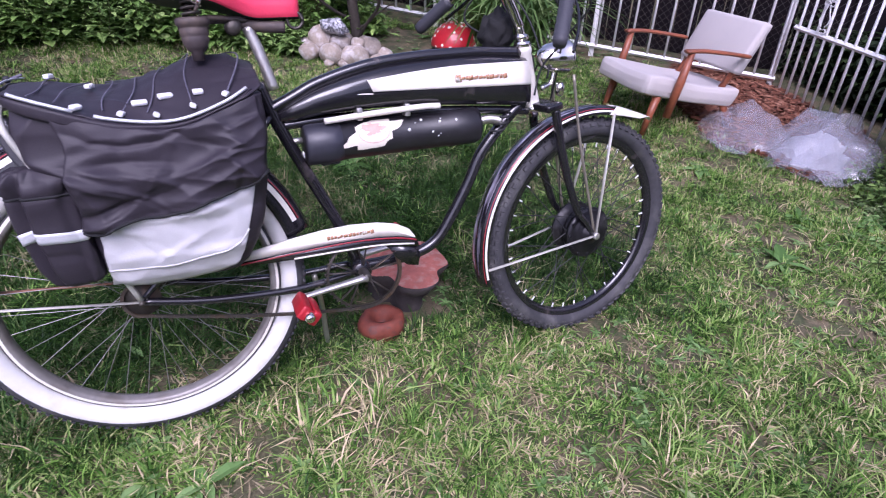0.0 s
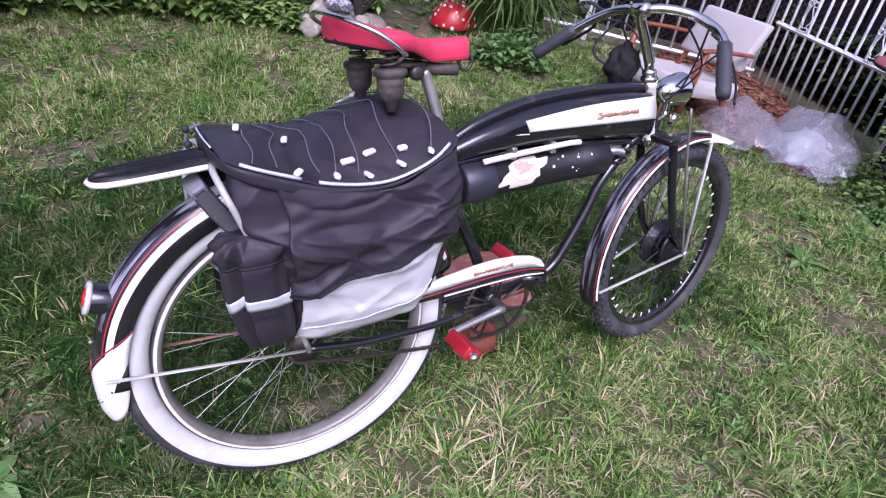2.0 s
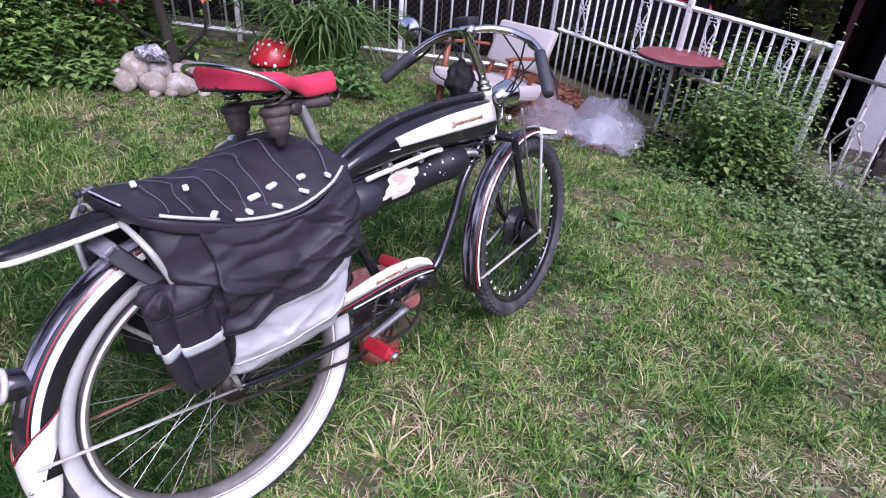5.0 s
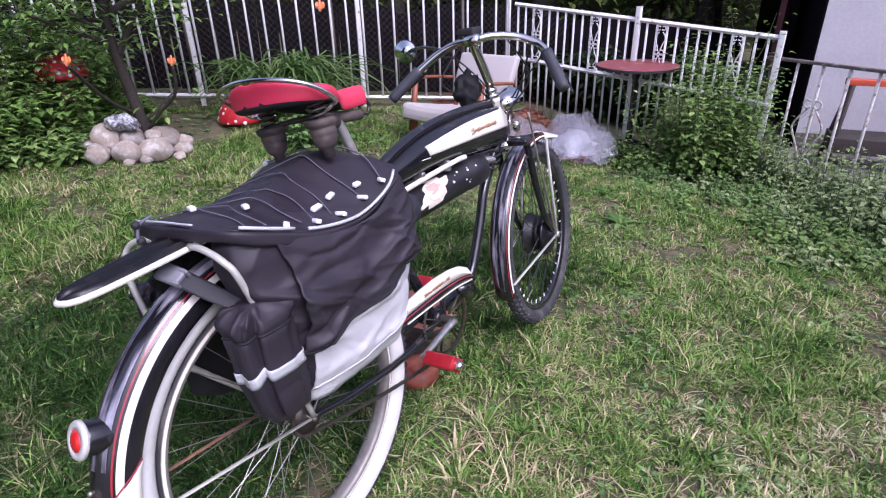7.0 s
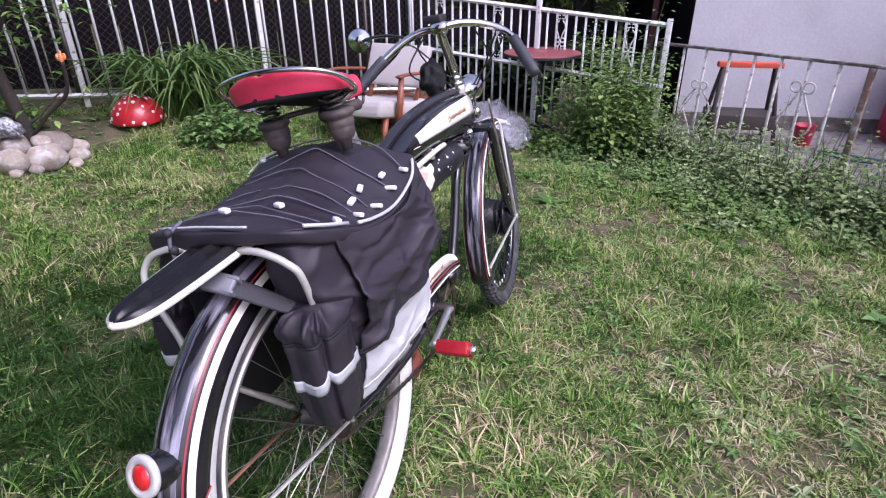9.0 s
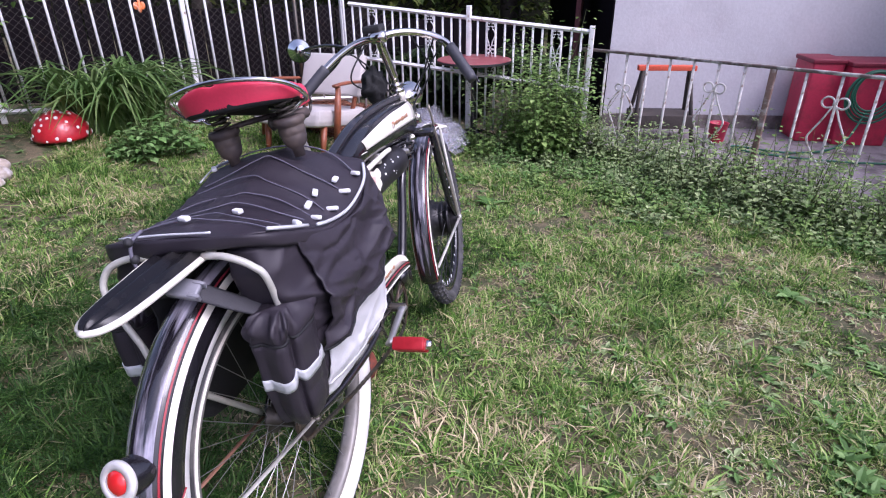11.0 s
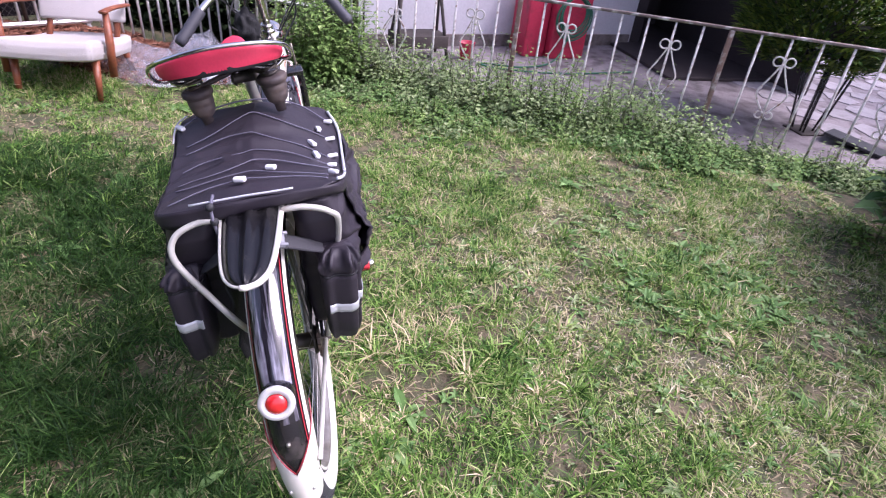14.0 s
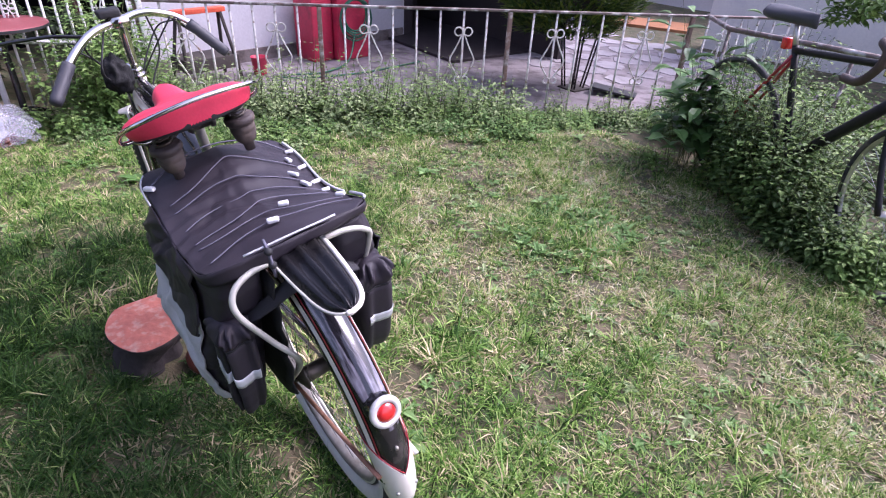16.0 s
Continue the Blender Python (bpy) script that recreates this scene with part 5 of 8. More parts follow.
def build_rack():
    rk = new("rear_rack")
    rk.parent = bike
    tagged(rk, "streamlined black rear rack with chrome edge and legs")
    out = [(-0.08, 0.056), (-0.16, 0.053), (-0.24, 0.047), (-0.295, 0.038), (-0.322, 0.022), (-0.331, 0.0)]
    pl = spline([(x, y, 0) for x, y in out], 5)
    edge = [Vector((p.x, -p.y, 0)) for p in pl] + [Vector((p.x, p.y, 0)) for p in pl[-2::-1]]

    def zz(x):
        return 0.837 + (x + 0.1) * 0.09

    bm = bmesh.new()
    rows = []
    for p in pl:
        row = []
        for k in range(25):
            u = -1 + 2 * k / 24
            ridge = 0.009 * math.cos(u * math.pi / 2) + 0.0045 * math.cos(u * math.pi * 3)
            row.append(bm.verts.new((p.x, p.y * u * 0.97, zz(p.x) + ridge * min(1, abs(p.y) / 0.03) - 0.002)))
        rows.append(row)
    for p, q in zip(rows, rows[1:]):
        for k in range(24):
            bm.faces.new((p[k], p[k + 1], q[k + 1], q[k]))
    o = part("rack_plate", bm, material("dusty_black_rack_paint", (0.009, 0.0085, 0.01), 0.22, var=0.3, spec=0.28, second=(0.03, 0.028, 0.027), mix=(0.5, 0.7)), rk, "black pressed metal rack plate")
    mod = o.modifiers.new("thickness", "SOLIDIFY")
    mod.thickness = 0.004
    half = len(edge) // 2
    part("rack_edge", sweep(bmesh.new(), [Vector((p.x, p.y, zz(p.x) - 0.005)) for p in edge[:half + 3]], 0.0055, 8), CREAM_PAINT, rk, "cream rack edge")
    part("rack_edge", sweep(bmesh.new(), [Vector((p.x, p.y, zz(p.x) - 0.004)) for p in edge[half + 2:]], 0.0028, 8), STAY_GREY, rk, "grey worn rack edge")
    for s in (-1, 1):
        pts = [(-0.135, s * 0.055, 0.832), (-0.14, s * 0.1, 0.832), (-0.135, s * 0.14, 0.812), (-0.122, s * 0.152, 0.772), (-0.065, s * 0.115, 0.6), (0.0, s * 0.068, 0.39)]
        if s > 0:  # the far leg is bent back clear of its pocket
            pts[2:] = [(-0.15, 0.138, 0.815), (-0.163, 0.146, 0.775), (-0.172, 0.108, 0.69), (-0.17, 0.07, 0.605), (0.0, 0.066, 0.39)]
        part("rack_leg", tube(pts, 0.0062, 8), STAY_GREY, rk, "grey painted tubular rack leg")
    part("rack_rail", tube([(-0.08, -0.055, 0.825), (0.1, -0.05, 0.815), (0.3, -0.03, 0.80)], 0.006, 8), STEEL, rk)
    part("rack_rail", tube([(-0.08, 0.055, 0.825), (0.1, 0.05, 0.815), (0.3, 0.03, 0.80)], 0.006, 8), STEEL, rk)


build_rack()


# ---------------------------------------------------------------- double pannier bag over the rack
bag = thing("pannier_bag", "slack black nylon double pannier bag with grey panels", "bag", BIKE_M)


def wrinkle(v, amp=0.006, f=9.0):
    c = v * f
    return Vector((noise.noise(c + Vector((3, 0, 0))), noise.noise(c + Vector((0, 7, 0))), noise.noise(c + Vector((0, 0, 11))))) * amp


def loft(bm, sections, closed=True):
    rows = [[bm.verts.new(p) for p in s] for s in sections]
    for p, q in zip(rows, rows[1:]):
        m = len(p) if closed else len(p) - 1
        for k in range(m):
            bm.faces.new((p[k], p[(k + 1) % len(p)], q[(k + 1) % len(p)], q[k]))
    return rows


def lid_z(x, y):
    """Height of the sagging lid: higher under the saddle, low along the side edges."""
    mid = interp(x, ((-0.13, 0.876), (-0.08, 0.88), (0.0, 0.862), (0.08, 0.868), (0.14, 0.888), (0.2, 0.914), (0.27, 0.912), (0.32, 0.888)))
    right = interp(x, ((-0.13, 0.872), (-0.1, 0.862), (-0.018, 0.832), (0.07, 0.803), (0.14, 0.797), (0.2, 0.810), (0.29, 0.842), (0.32, 0.85)))
    left = interp(x, ((-0.13, 0.862), (-0.08, 0.846), (0.05, 0.838), (0.15, 0.856), (0.22, 0.88), (0.32, 0.882)))
    u = min(1.0, abs(y) / 0.172)
    edge = right if y < 0 else left
    return mid - 0.011 + (edge - mid) * (0.35 * u + 0.65 * u * u)


def make_folds(seed, n):
    """Sharp-edged cloth folds: centre, direction, length, width, height."""
    rnd = random.Random(seed)
    out = []
    for k in range(n):
        x, z = rnd.uniform(-0.12, 0.33), rnd.uniform(0.47, 0.83)
        a = rnd.gauss(-0.12, 0.5) if rnd.random() < 0.8 else rnd.uniform(0, 3.14)
        out.append((x, z, math.cos(a), math.sin(a), rnd.uniform(0.03, 0.11), rnd.uniform(0.004, 0.009), rnd.choice((1, 1, -1)) * rnd.uniform(0.5, 1.1), rnd.uniform(-3, 3)))
    return out


FOLDS = {}
# the large folds of the flap on the chain side
FLAP_FOLDS = [(0.1, 0.778, 0.995, 0.1, 0.1, 0.012, 1.7, 0.6), (0.02, 0.715, 0.97, -0.24, 0.1, 0.011, 1.5, -0.8), (0.24, 0.735, 0.9, 0.43, 0.1, 0.01, 1.7, 0.5), (0.24, 0.69, 0.92, 0.39, 0.1, 0.009, 1.4, 0.0), (-0.025, 0.67, 0.36, -0.93, 0.06, 0.012, 1.3, 1.0), (0.08, 0.655, 0.96, 0.28, 0.07, 0.012, -1.2, 0.0)]


def crease(x, z, seed):
    key = int(seed * 10)
    if key not in FOLDS:
        FOLDS[key] = make_folds(key, 30) + (FLAP_FOLDS if key == 40 else [])
    v = 0.25 - 0.95 * abs(noise.noise((x * 5.5 + z * 5 + seed, z * 9 - x * 4, seed)))
    for cx, cz, ca, sa, L, w, h, bend in FOLDS[key]:
        dx, dz = x - cx, z - cz
        al = dx * ca + dz * sa
        if abs(al) > 2 * L:
            continue
        pe = -dx * sa + dz * ca - bend * al * al
        if abs(pe) > 0.08:
            continue
        v += h * math.exp(-(al / L) ** 2) * math.exp(-abs(pe) / (w if pe > 0 else w * 2.6))
    return v


SEC = ((0.436, 0.03, 0.205, 0.104, 0.012), (0.446, -0.01, 0.225, 0.112, 0.030), (0.47, -0.035, 0.245, 0.118, 0.046), (0.52, -0.04, 0.272, 0.122, 0.058), (0.58, -0.045, 0.292, 0.125, 0.064), (0.65, -0.06, 0.306, 0.126, 0.066), (0.70, -0.09, 0.312, 0.126, 0.062), (0.74, -0.115, 0.318, 0.124, 0.058), (0.79, -0.128, 0.322, 0.12, 0.056), (0.83, -0.12, 0.318, 0.116, 0.05))


def bag_section(z):
    return tuple(interp(z, [(r[0], r[k]) for r in SEC]) for k in range(1, 5))


def hang(p, s):
    """The bags hang plumb while the bicycle leans."""
    return Vector((p.x, p.y + 0.085 * max(0.0, 0.8 - p.z), p.z))


def far_swell(z):
    """The bag on the far side is slim under the lid and sags outwards lower down."""
    f = max(0.0, min(1.0, (0.7 - z) / 0.14))
    return 0.98 + 0.15 * f * f * (3 - 2 * f)


def bag_out(x, z, s):
    x0, x1, cy, hy = bag_section(z)
    u = min(0.995, abs((x - (x0 + x1) / 2) / ((x1 - x0) / 2)))
    y = cy + hy * (1 - u ** 4.8) ** 0.21
    if s > 0:
        y *= far_swell(z)
    amp = 0.012 if z > 0.6 else 0.006
    return y + amp * crease(x, z, 2.0 + s)


def sheet(bm, rows):
    vs = [[bm.verts.new(p) for p in r] for r in rows]
    for p, q in zip(vs, vs[1:]):
        for k in range(len(p) - 1):
            bm.faces.new((p[k], p[k + 1], q[k + 1], q[k]))
    return bm


def thick(ob, t, off=-1):
    mod = ob.modifiers.new("thickness", "SOLIDIFY")
    mod.thickness, mod.offset = t, off
    return ob


def flap_edge(x):
    return interp(x, ((-0.05, 0.605), (-0.017, 0.598), (0.048, 0.610), (0.116, 0.621), (0.2, 0.635), (0.282, 0.665), (0.32, 0.69))) + 0.005 * math.sin(x * 40)


POCKET = ((0.466, 0.030), (0.474, 0.043), (0.5, 0.05), (0.55, 0.053), (0.6, 0.055), (0.655, 0.056), (0.664, 0.053), (0.675, 0.057), (0.69, 0.058), (0.705, 0.055), (0.715, 0.049), (0.724, 0.04))


def pocket_at(a, z, s, lift=0.0):
    """Point on the slack rear pocket at the angle a and height z: boxy, with upright folds, gathered above the hem."""
    r = (interp(z, POCKET) + lift) * (1.0 if s < 0 else 0.84)
    cx = -0.1 - 0.008 * math.sin((z - 0.466) * 12) + (0.075 * max(0.0, 0.66 - z) if s < 0 else 0.0)
    c, q = math.cos(a), math.sin(a)
    fold = 0.0
    for at, w, h in ((2.1, 0.2, 0.021), (1.05, 0.3, 0.006), (3.3, 0.22, 0.009)):
        d = (a - at + math.pi) % (2 * math.pi) - math.pi + 0.5 * (z - 0.58)
        fold -= h * math.exp(-(d / w) ** 2)
    up_ = max(0.0, min(1.0, (z - 0.668) / 0.03))
    fold *= 1 - 0.6 * up_
    fold += up_ * (0.009 * math.sin(a * 9 + 30 * z + 2 * math.sin(a * 2)) + 0.005 * math.sin(a * 17 - 60 * z))
    fold += 0.005 * crease(0.1 + 0.11 * a, z, 7 + s)
    k = 1 + fold / max(0.03, r)
    p = Vector((cx + r * 1.08 * k * math.copysign(abs(c) ** 0.55, c), s * ((0.148 if s < 0 else 0.152) + r * 0.74 * k * math.copysign(abs(q) ** 0.55, q)), z + (0.014 if s < 0 else 0.034) * max(0.0, min(1.0, (0.74 - z) / 0.08))))
    return hang(p, s)


def build_bag():
    for s in (-1, 1):
        bm = bmesh.new()
        secs = []
        for i in range(90):
            z = 0.436 + (0.83 - 0.436) * i / 89
            x0, x1, cy, hy = bag_section(z)
            ring = []
            for k in range(110):
                a = 2 * math.pi * k / 110
                c, q = math.cos(a), math.sin(a)
                x = (x0 + x1) / 2 + (x1 - x0) / 2 * math.copysign(abs(c) ** 0.42, c)
                y = cy + hy * math.copysign(abs(q) ** 0.42, q)
                if s > 0:
                    y *= far_swell(z)
                w = max(0.0, q) ** 0.5
                y += w * (0.012 if z > 0.6 else 0.006) * crease(x, z, 2.0 + s)
                p = Vector((x, s * y, min(z, lid_z(x, s * min(0.172, y)) - 0.012)))
                ring.append(hang(p + wrinkle(p, 0.003, 24), s))
            secs.append(ring)
        rows = loft(bm, secs)
        bm.faces.new(rows[0][::-1])
        bm.faces.new(rows[-1])
        bmesh.ops.recalc_face_normals(bm, faces=bm.faces)
        part("side_bag", bm, NYLON, bag, "slack black nylon side bag")
        rows = []
        for i in range(9):
            x = (-0.04 if s < 0 else -0.15) + (0.31 if s < 0 else 0.42) * i / 8
            rows.append([hang(Vector((x, s * (0.068 + 0.004 * math.sin(9 * x + 3 * k)), interp(x, ((-0.15, 0.5), (-0.08, 0.45), (0.2, 0.45), (0.27, 0.53))) + (0.8 - interp(x, ((-0.15, 0.5), (-0.08, 0.45), (0.2, 0.45), (0.27, 0.53)))) * k / 8)), s) for k in range(9)])
        thick(part("backing_board", sheet(bmesh.new(), rows), NYLON_DARK, bag, "stiff black backing board of the bag"), 0.005, 0)
        # grey lower panel with a piped seam
        rows = []
        for i in range(61):
            f = i / 60
            xt, xb = -0.022 + 0.315 * f, -0.036 + 0.272 * f
            zt = flap_edge(xt) + (0.03 if s < 0 else 0.1)
            zb = interp(xb, ((-0.036, 0.455), (0.04, 0.445), (0.113, 0.445), (0.19, 0.455), (0.22, 0.475), (0.24, 0.51)))
            row = []
            for k in range(31):
                g = k / 30
                x, z = xt + (xb - xt) * g, zt + (zb - zt) * g
                p = Vector((x, s * (bag_out(x, z, s) + 0.005), z))
                row.append(hang(p + Vector((0, s, 0)) * (0.0045 * crease(x, z, 9)) + wrinkle(p, 0.002, 40), s))
            rows.append(row)
        thick(part("grey_panel", sheet(bmesh.new(), rows), GREY_NYLON, bag, "pale grey nylon panel"), 0.003)
        part("panel_seam", sweep(bmesh.new(), [r[22] + Vector((0, s * 0.001, 0)) for r in rows], 0.002, 5), GREY_NYLON, bag)
        # hanging flap
        rows, hem = [], []
        for i in range(81):
            f = i / 80
            x = -0.045 + 0.355 * f
            zb = flap_edge(x) + (0.075 if s > 0 else 0.0)
            row = []
            for k in range(51):
                g = k / 50
                top = lid_z(x, s * 0.17) - 0.006
                z = top + (zb - top) * g
                out = bag_out(x, z, s) + 0.007 + 0.010 * g * g + (0.013 if s < 0 else 0.006) * (0.25 + 0.75 * g) * crease(x, z, 5 + s)
                p = Vector((x + 0.004 * math.sin(z * 60), s * out, z))
                row.append(hang(p + wrinkle(p, 0.007, 11) * (0.3 + 0.7 * g) + wrinkle(p, 0.003, 30), s))
            rows.append(row)
            hem.append(row[-1])
        thick(part("side_flap", sheet(bmesh.new(), rows), NYLON, bag, "creased black nylon flap"), 0.004)
        part("flap_hem", sweep(bmesh.new(), hem, 0.0035, 6), NYLON_DARK, bag)
        # rear bottle pocket with a gathered top
        secs = []
        for k in range(57):
            z = 0.466 + 0.258 * k / 56
            secs.append([pocket_at(2 * math.pi * i / 64, z, s) for i in range(64)])
        bm = bmesh.new()
        rows = loft(bm, secs)
        bm.faces.new(rows[0][::-1])
        bm.faces.new(rows[-1])
        bmesh.ops.recalc_face_normals(bm, faces=bm.faces)
        part("bottle_pocket", bm, NYLON, bag, "black nylon rear pocket with gathered top")
        part("pocket_hem", sweep(bmesh.new(), [pocket_at(2 * math.pi * i / 64, 0.664, s, 0.001) for i in range(64)], 0.0028, 6, closed=True), NYLON_DARK, bag)
        rows = []
        for k in range(61):
            a = radians(15 + 195 * k / 60)
            rows.append([pocket_at(a, 0.588 + dz - 0.011 * abs(math.sin((a - 2.1) * 1.45)), s, 0.0015) for dz in (-0.0115, -0.004, 0.004, 0.0115)])
        thick(part("reflective_strip", sheet(bmesh.new(), rows), REFLECTIVE, bag, "silver reflective strip"), 0.0012, 0)
        # webbing strap over the mudguard
        part("strap", sweep(bmesh.new(), spline([(-0.165, s * 0.0, 0.789), (-0.16, s * 0.045, 0.78), (-0.135, s * 0.09, 0.745), (-0.105, s * 0.125, 0.712)], 6), 0.017, 8, flat=0.14, up=(-0.5, 0, 1)), material("dark_grey_webbing", (0.035, 0.034, 0.04), 0.7, var=0.15, fine=400, bump=0.4), bag, "dark grey webbing strap")
    bm = bmesh.new()
    box(bm, (0.034, 0.05, 0.012), (0, 0, 0), 0.004)
    for dx in (-0.012, 0.012):
        box(bm, (0.006, 0.02, 0.016), (dx, -0.02, 0), 0.002)
    part("buckle", bm, material("grey_plastic_buckle", (0.2, 0.2, 0.23), 0.35), bag, "grey plastic buckle").matrix_basis = pose(-0.168, -0.028, 0.791, 20, -30, 0)
    # lid
    rows = []
    for i in range(91):
        f = i / 90
        x = -0.13 + 0.45 * f
        half = interp(x, ((-0.13, 0.13), (-0.11, 0.162), (-0.07, 0.174), (0.24, 0.176), (0.29, 0.171), (0.312, 0.158), (0.32, 0.145)))
        row = []
        for k in range(81):
            u = -1 + 2 * k / 80
            y = half * u
            z = lid_z(x, y)
            z += 0.0022 * math.sin(x * 130 + 9 * noise.noise((x * 4, y * 5, 2))) * interp(x, ((-0.1, 0.2), (0.0, 1.0), (0.14, 1.0), (0.19, 0.1), (0.3, 0.0)))
            z += 0.0028 * crease(x, 0.65 + y, 21)
            p = Vector((x, y, z))
            row.append(p + wrinkle(p, 0.005, 9) + wrinkle(p, 0.002, 26))
        rows.append(row)
    thick(part("lid", sheet(bmesh.new(), rows), NYLON, bag, "sagging black nylon lid"), 0.004, 1)
    # rim strip hanging down round the lid
    loop = []
    for x, w in ((0.30, -0.155), (0.24, -0.176), (0.15, -0.177), (0.05, -0.177), (-0.04, -0.177), (-0.1, -0.168), (-0.13, -0.13), (-0.138, -0.06), (-0.14, 0.0), (-0.138, 0.06), (-0.13, 0.13), (-0.1, 0.168), (-0.04, 0.177), (0.05, 0.177), (0.15, 0.177), (0.24, 0.176), (0.30, 0.155)):
        loop.append((x, w, lid_z(max(-0.13, x), w) + 0.001))
    loop = spline(loop, 6)
    rows = []
    for p in loop:
        drop = interp(p.x, ((-0.14, interp(p.y, ((-0.15, 0.018), (0.0, 0.026), (0.12, 0.036)))), (-0.09, 0.026), (0.02, 0.022), (0.1, 0.008), (0.3, 0.006)))
        out = Vector((p.x - 0.09, p.y, 0)).normalized()
        rows.append([p + Vector((0, 0, -drop * g / 4)) + out * (0.0015 * g - 0.001 * g * g * 0.5 + 0.004 * noise.noise((p.x * 16, p.y * 16, g * 0.4))) for g in range(5)])
    thick(part("lid_skirt", sheet(bmesh.new(), rows), NYLON, bag, "black nylon skirt round the lid"), 0.002)
    # silver piping, in stretches as it shows
    def edge_piping(a, b, r=0.0034):
        part("piping", sweep(bmesh.new(), [p + Vector((0.0, math.copysign(0.002, p.y), 0.0075)) for p in loop[a:b]], r, 6), REFLECTIVE, bag, "silver reflective piping")
    n = len(loop)
    edge_piping(1, 21)
    edge_piping(22, 32)
    edge_piping(40, 58, 0.002)
    edge_piping(n - 11, n - 1, 0.002)
    # elastic cords and white toggles
    for k in range(6):
        x0 = -0.075 + 0.05 * k
        pts = []
        for j in range(13):
            u = -0.86 + 1.72 * j / 12
            y = 0.172 * u
            x = x0 + 0.005 * math.sin(j * 0.9 + k * 1.7) + 0.024 * (0.5 - abs(u)) + 0.02 * u * math.sin(k * 2.1)
            pts.append((x, y, lid_z(x, y) + 0.0055))
        part("elastic_cord", tube(pts, 0.0014, 5, 5), CORD, bag)
    part("elastic_cord", tube([(0.25, -0.16, lid_z(0.25, -0.16) + 0.008), (0.28, -0.09, lid_z(0.28, -0.09) + 0.008), (0.29, 0.0, lid_z(0.29, 0) + 0.008), (0.27, 0.09, lid_z(0.27, 0.09) + 0.008), (0.225, 0.165, lid_z(0.225, 0.165) + 0.008)], 0.0019, 5), CORD, bag)
    for x, y, rz, L in ((0.001, -0.037, 70, 0.024), (-0.074, 0.013, 75, 0.026), (0.139, -0.118, 25, 0.032), (0.092, -0.125, 15, 0.032), (0.187, -0.157, 95, 0.026), (0.221, 0.165, 40, 0.028), (0.25, -0.158, 70, 0.022), (0.06, -0.155, 80, 0.022), (0.12, -0.158, 95, 0.026), (0.2, -0.135, 10, 0.022), (-0.01, -0.158, 50, 0.024)):
        bm = bmesh.new()
        box(bm, (L * 0.9, 0.0115, 0.009), (0, 0, 0), 0.003)
        o = part("toggle", bm, TOGGLE, bag, "white plastic cord toggle")
        o.matrix_basis = pose(x, y, lid_z(x, y) + 0.0085, 25 if y < -0.1 else 0, 0, rz)
    part("cord_pull", tube([(-0.128, 0.055, 0.878), (-0.152, 0.058, 0.868), (-0.16, 0.06, 0.845), (-0.158, 0.06, 0.815)], 0.0032, 6), CORD, bag)
    for z in (0.87, 0.84):
        bm = bmesh.new()
        bmesh.ops.create_uvsphere(bm, u_segments=10, v_segments=8, radius=0.008)
        part("cord_stop", bm, RUBBER, bag).location = (-0.157, 0.059, z)


build_bag()

# ---------------------------------------------------------------- armchair
def build_chair():
    c = thing("armchair", "low pale upholstered armchair with red-brown wooden arms", "chair", pose(2.66, 1.34, ground_z(2.66, 1.34) - 0.008, 0, 0, 175) @ Matrix.Diagonal((1.16, 0.94, 0.89, 1)))
    # x forward, y to the left; thick tapering seat
    bm = bmesh.new()
    box(bm, (0.55, 0.52, 0.12), (0.005, 0, 0.25), 0.04, Matrix.Rotation(radians(-14), 3, "Y"))
    bmesh.ops.subdivide_edges(bm, edges=bm.edges[:], cuts=3, use_grid_fill=True)
    for v in bm.verts:
        t = (v.co.x + 0.28) / 0.56
        if v.co.z < 0.25:
            v.co.z += 0.03 * max(0, 0.5 - t)
        else:
            v.co.z -= 0.022 * math.exp(-(v.co.y / 0.17) ** 2 - ((v.co.x + 0.04) / 0.2) ** 2)
        v.co += wrinkle(v.co, 0.01, 6) + wrinkle(v.co, 0.004, 18)
    o = part("seat", bm, CHAIR_CLOTH, c, "pale beige upholstered seat")
    sub = o.modifiers.new("soft", "SUBSURF")
    sub.levels = sub.render_levels = 1
    bm = bmesh.new()
    box(bm, (0.055, 0.5, 0.31), (-0.27, 0, 0.495), 0.02, Matrix.Rotation(radians(-20), 3, "Y"))
    part("backrest", bm, CHAIR_CLOTH, c, "pale beige upholstered backrest")
    for s in (-1, 1):
        part("front_leg", sweep(bmesh.new(), [(0.22, s * 0.22, 0.0), (0.18, s * 0.22, 0.24)], [0.016, 0.025], 8, flat=0.8), CHAIR_WOOD, c)
        part("back_leg", sweep(bmesh.new(), [(-0.27, s * 0.22, 0.0), (-0.18, s * 0.22, 0.22)], [0.016, 0.025], 8, flat=0.8), CHAIR_WOOD, c)
        part("back_post", sweep(bmesh.new(), [(-0.17, s * 0.2, 0.24), (-0.25, s * 0.2, 0.4), (-0.32, s * 0.2, 0.58)], [0.02, 0.018, 0.014], 8, flat=0.7), CHAIR_WOOD, c)
        part("arm_post", sweep(bmesh.new(), [(0.15, s * 0.29, 0.13), (0.12, s * 0.293, 0.33), (0.095, s * 0.292, 0.5)], [0.024, 0.025, 0.019], 8, flat=0.75), CHAIR_WOOD, c)
        part("armrest", sweep(bmesh.new(), spline([(0.125, s * 0.29, 0.51), (0.03, s * 0.295, 0.508), (-0.1, s * 0.288, 0.488), (-0.23, s * 0.275, 0.462)], 5), 0.024, 10, flat=0.5), CHAIR_WOOD, c, "glossy red-brown armrest")


build_chair()


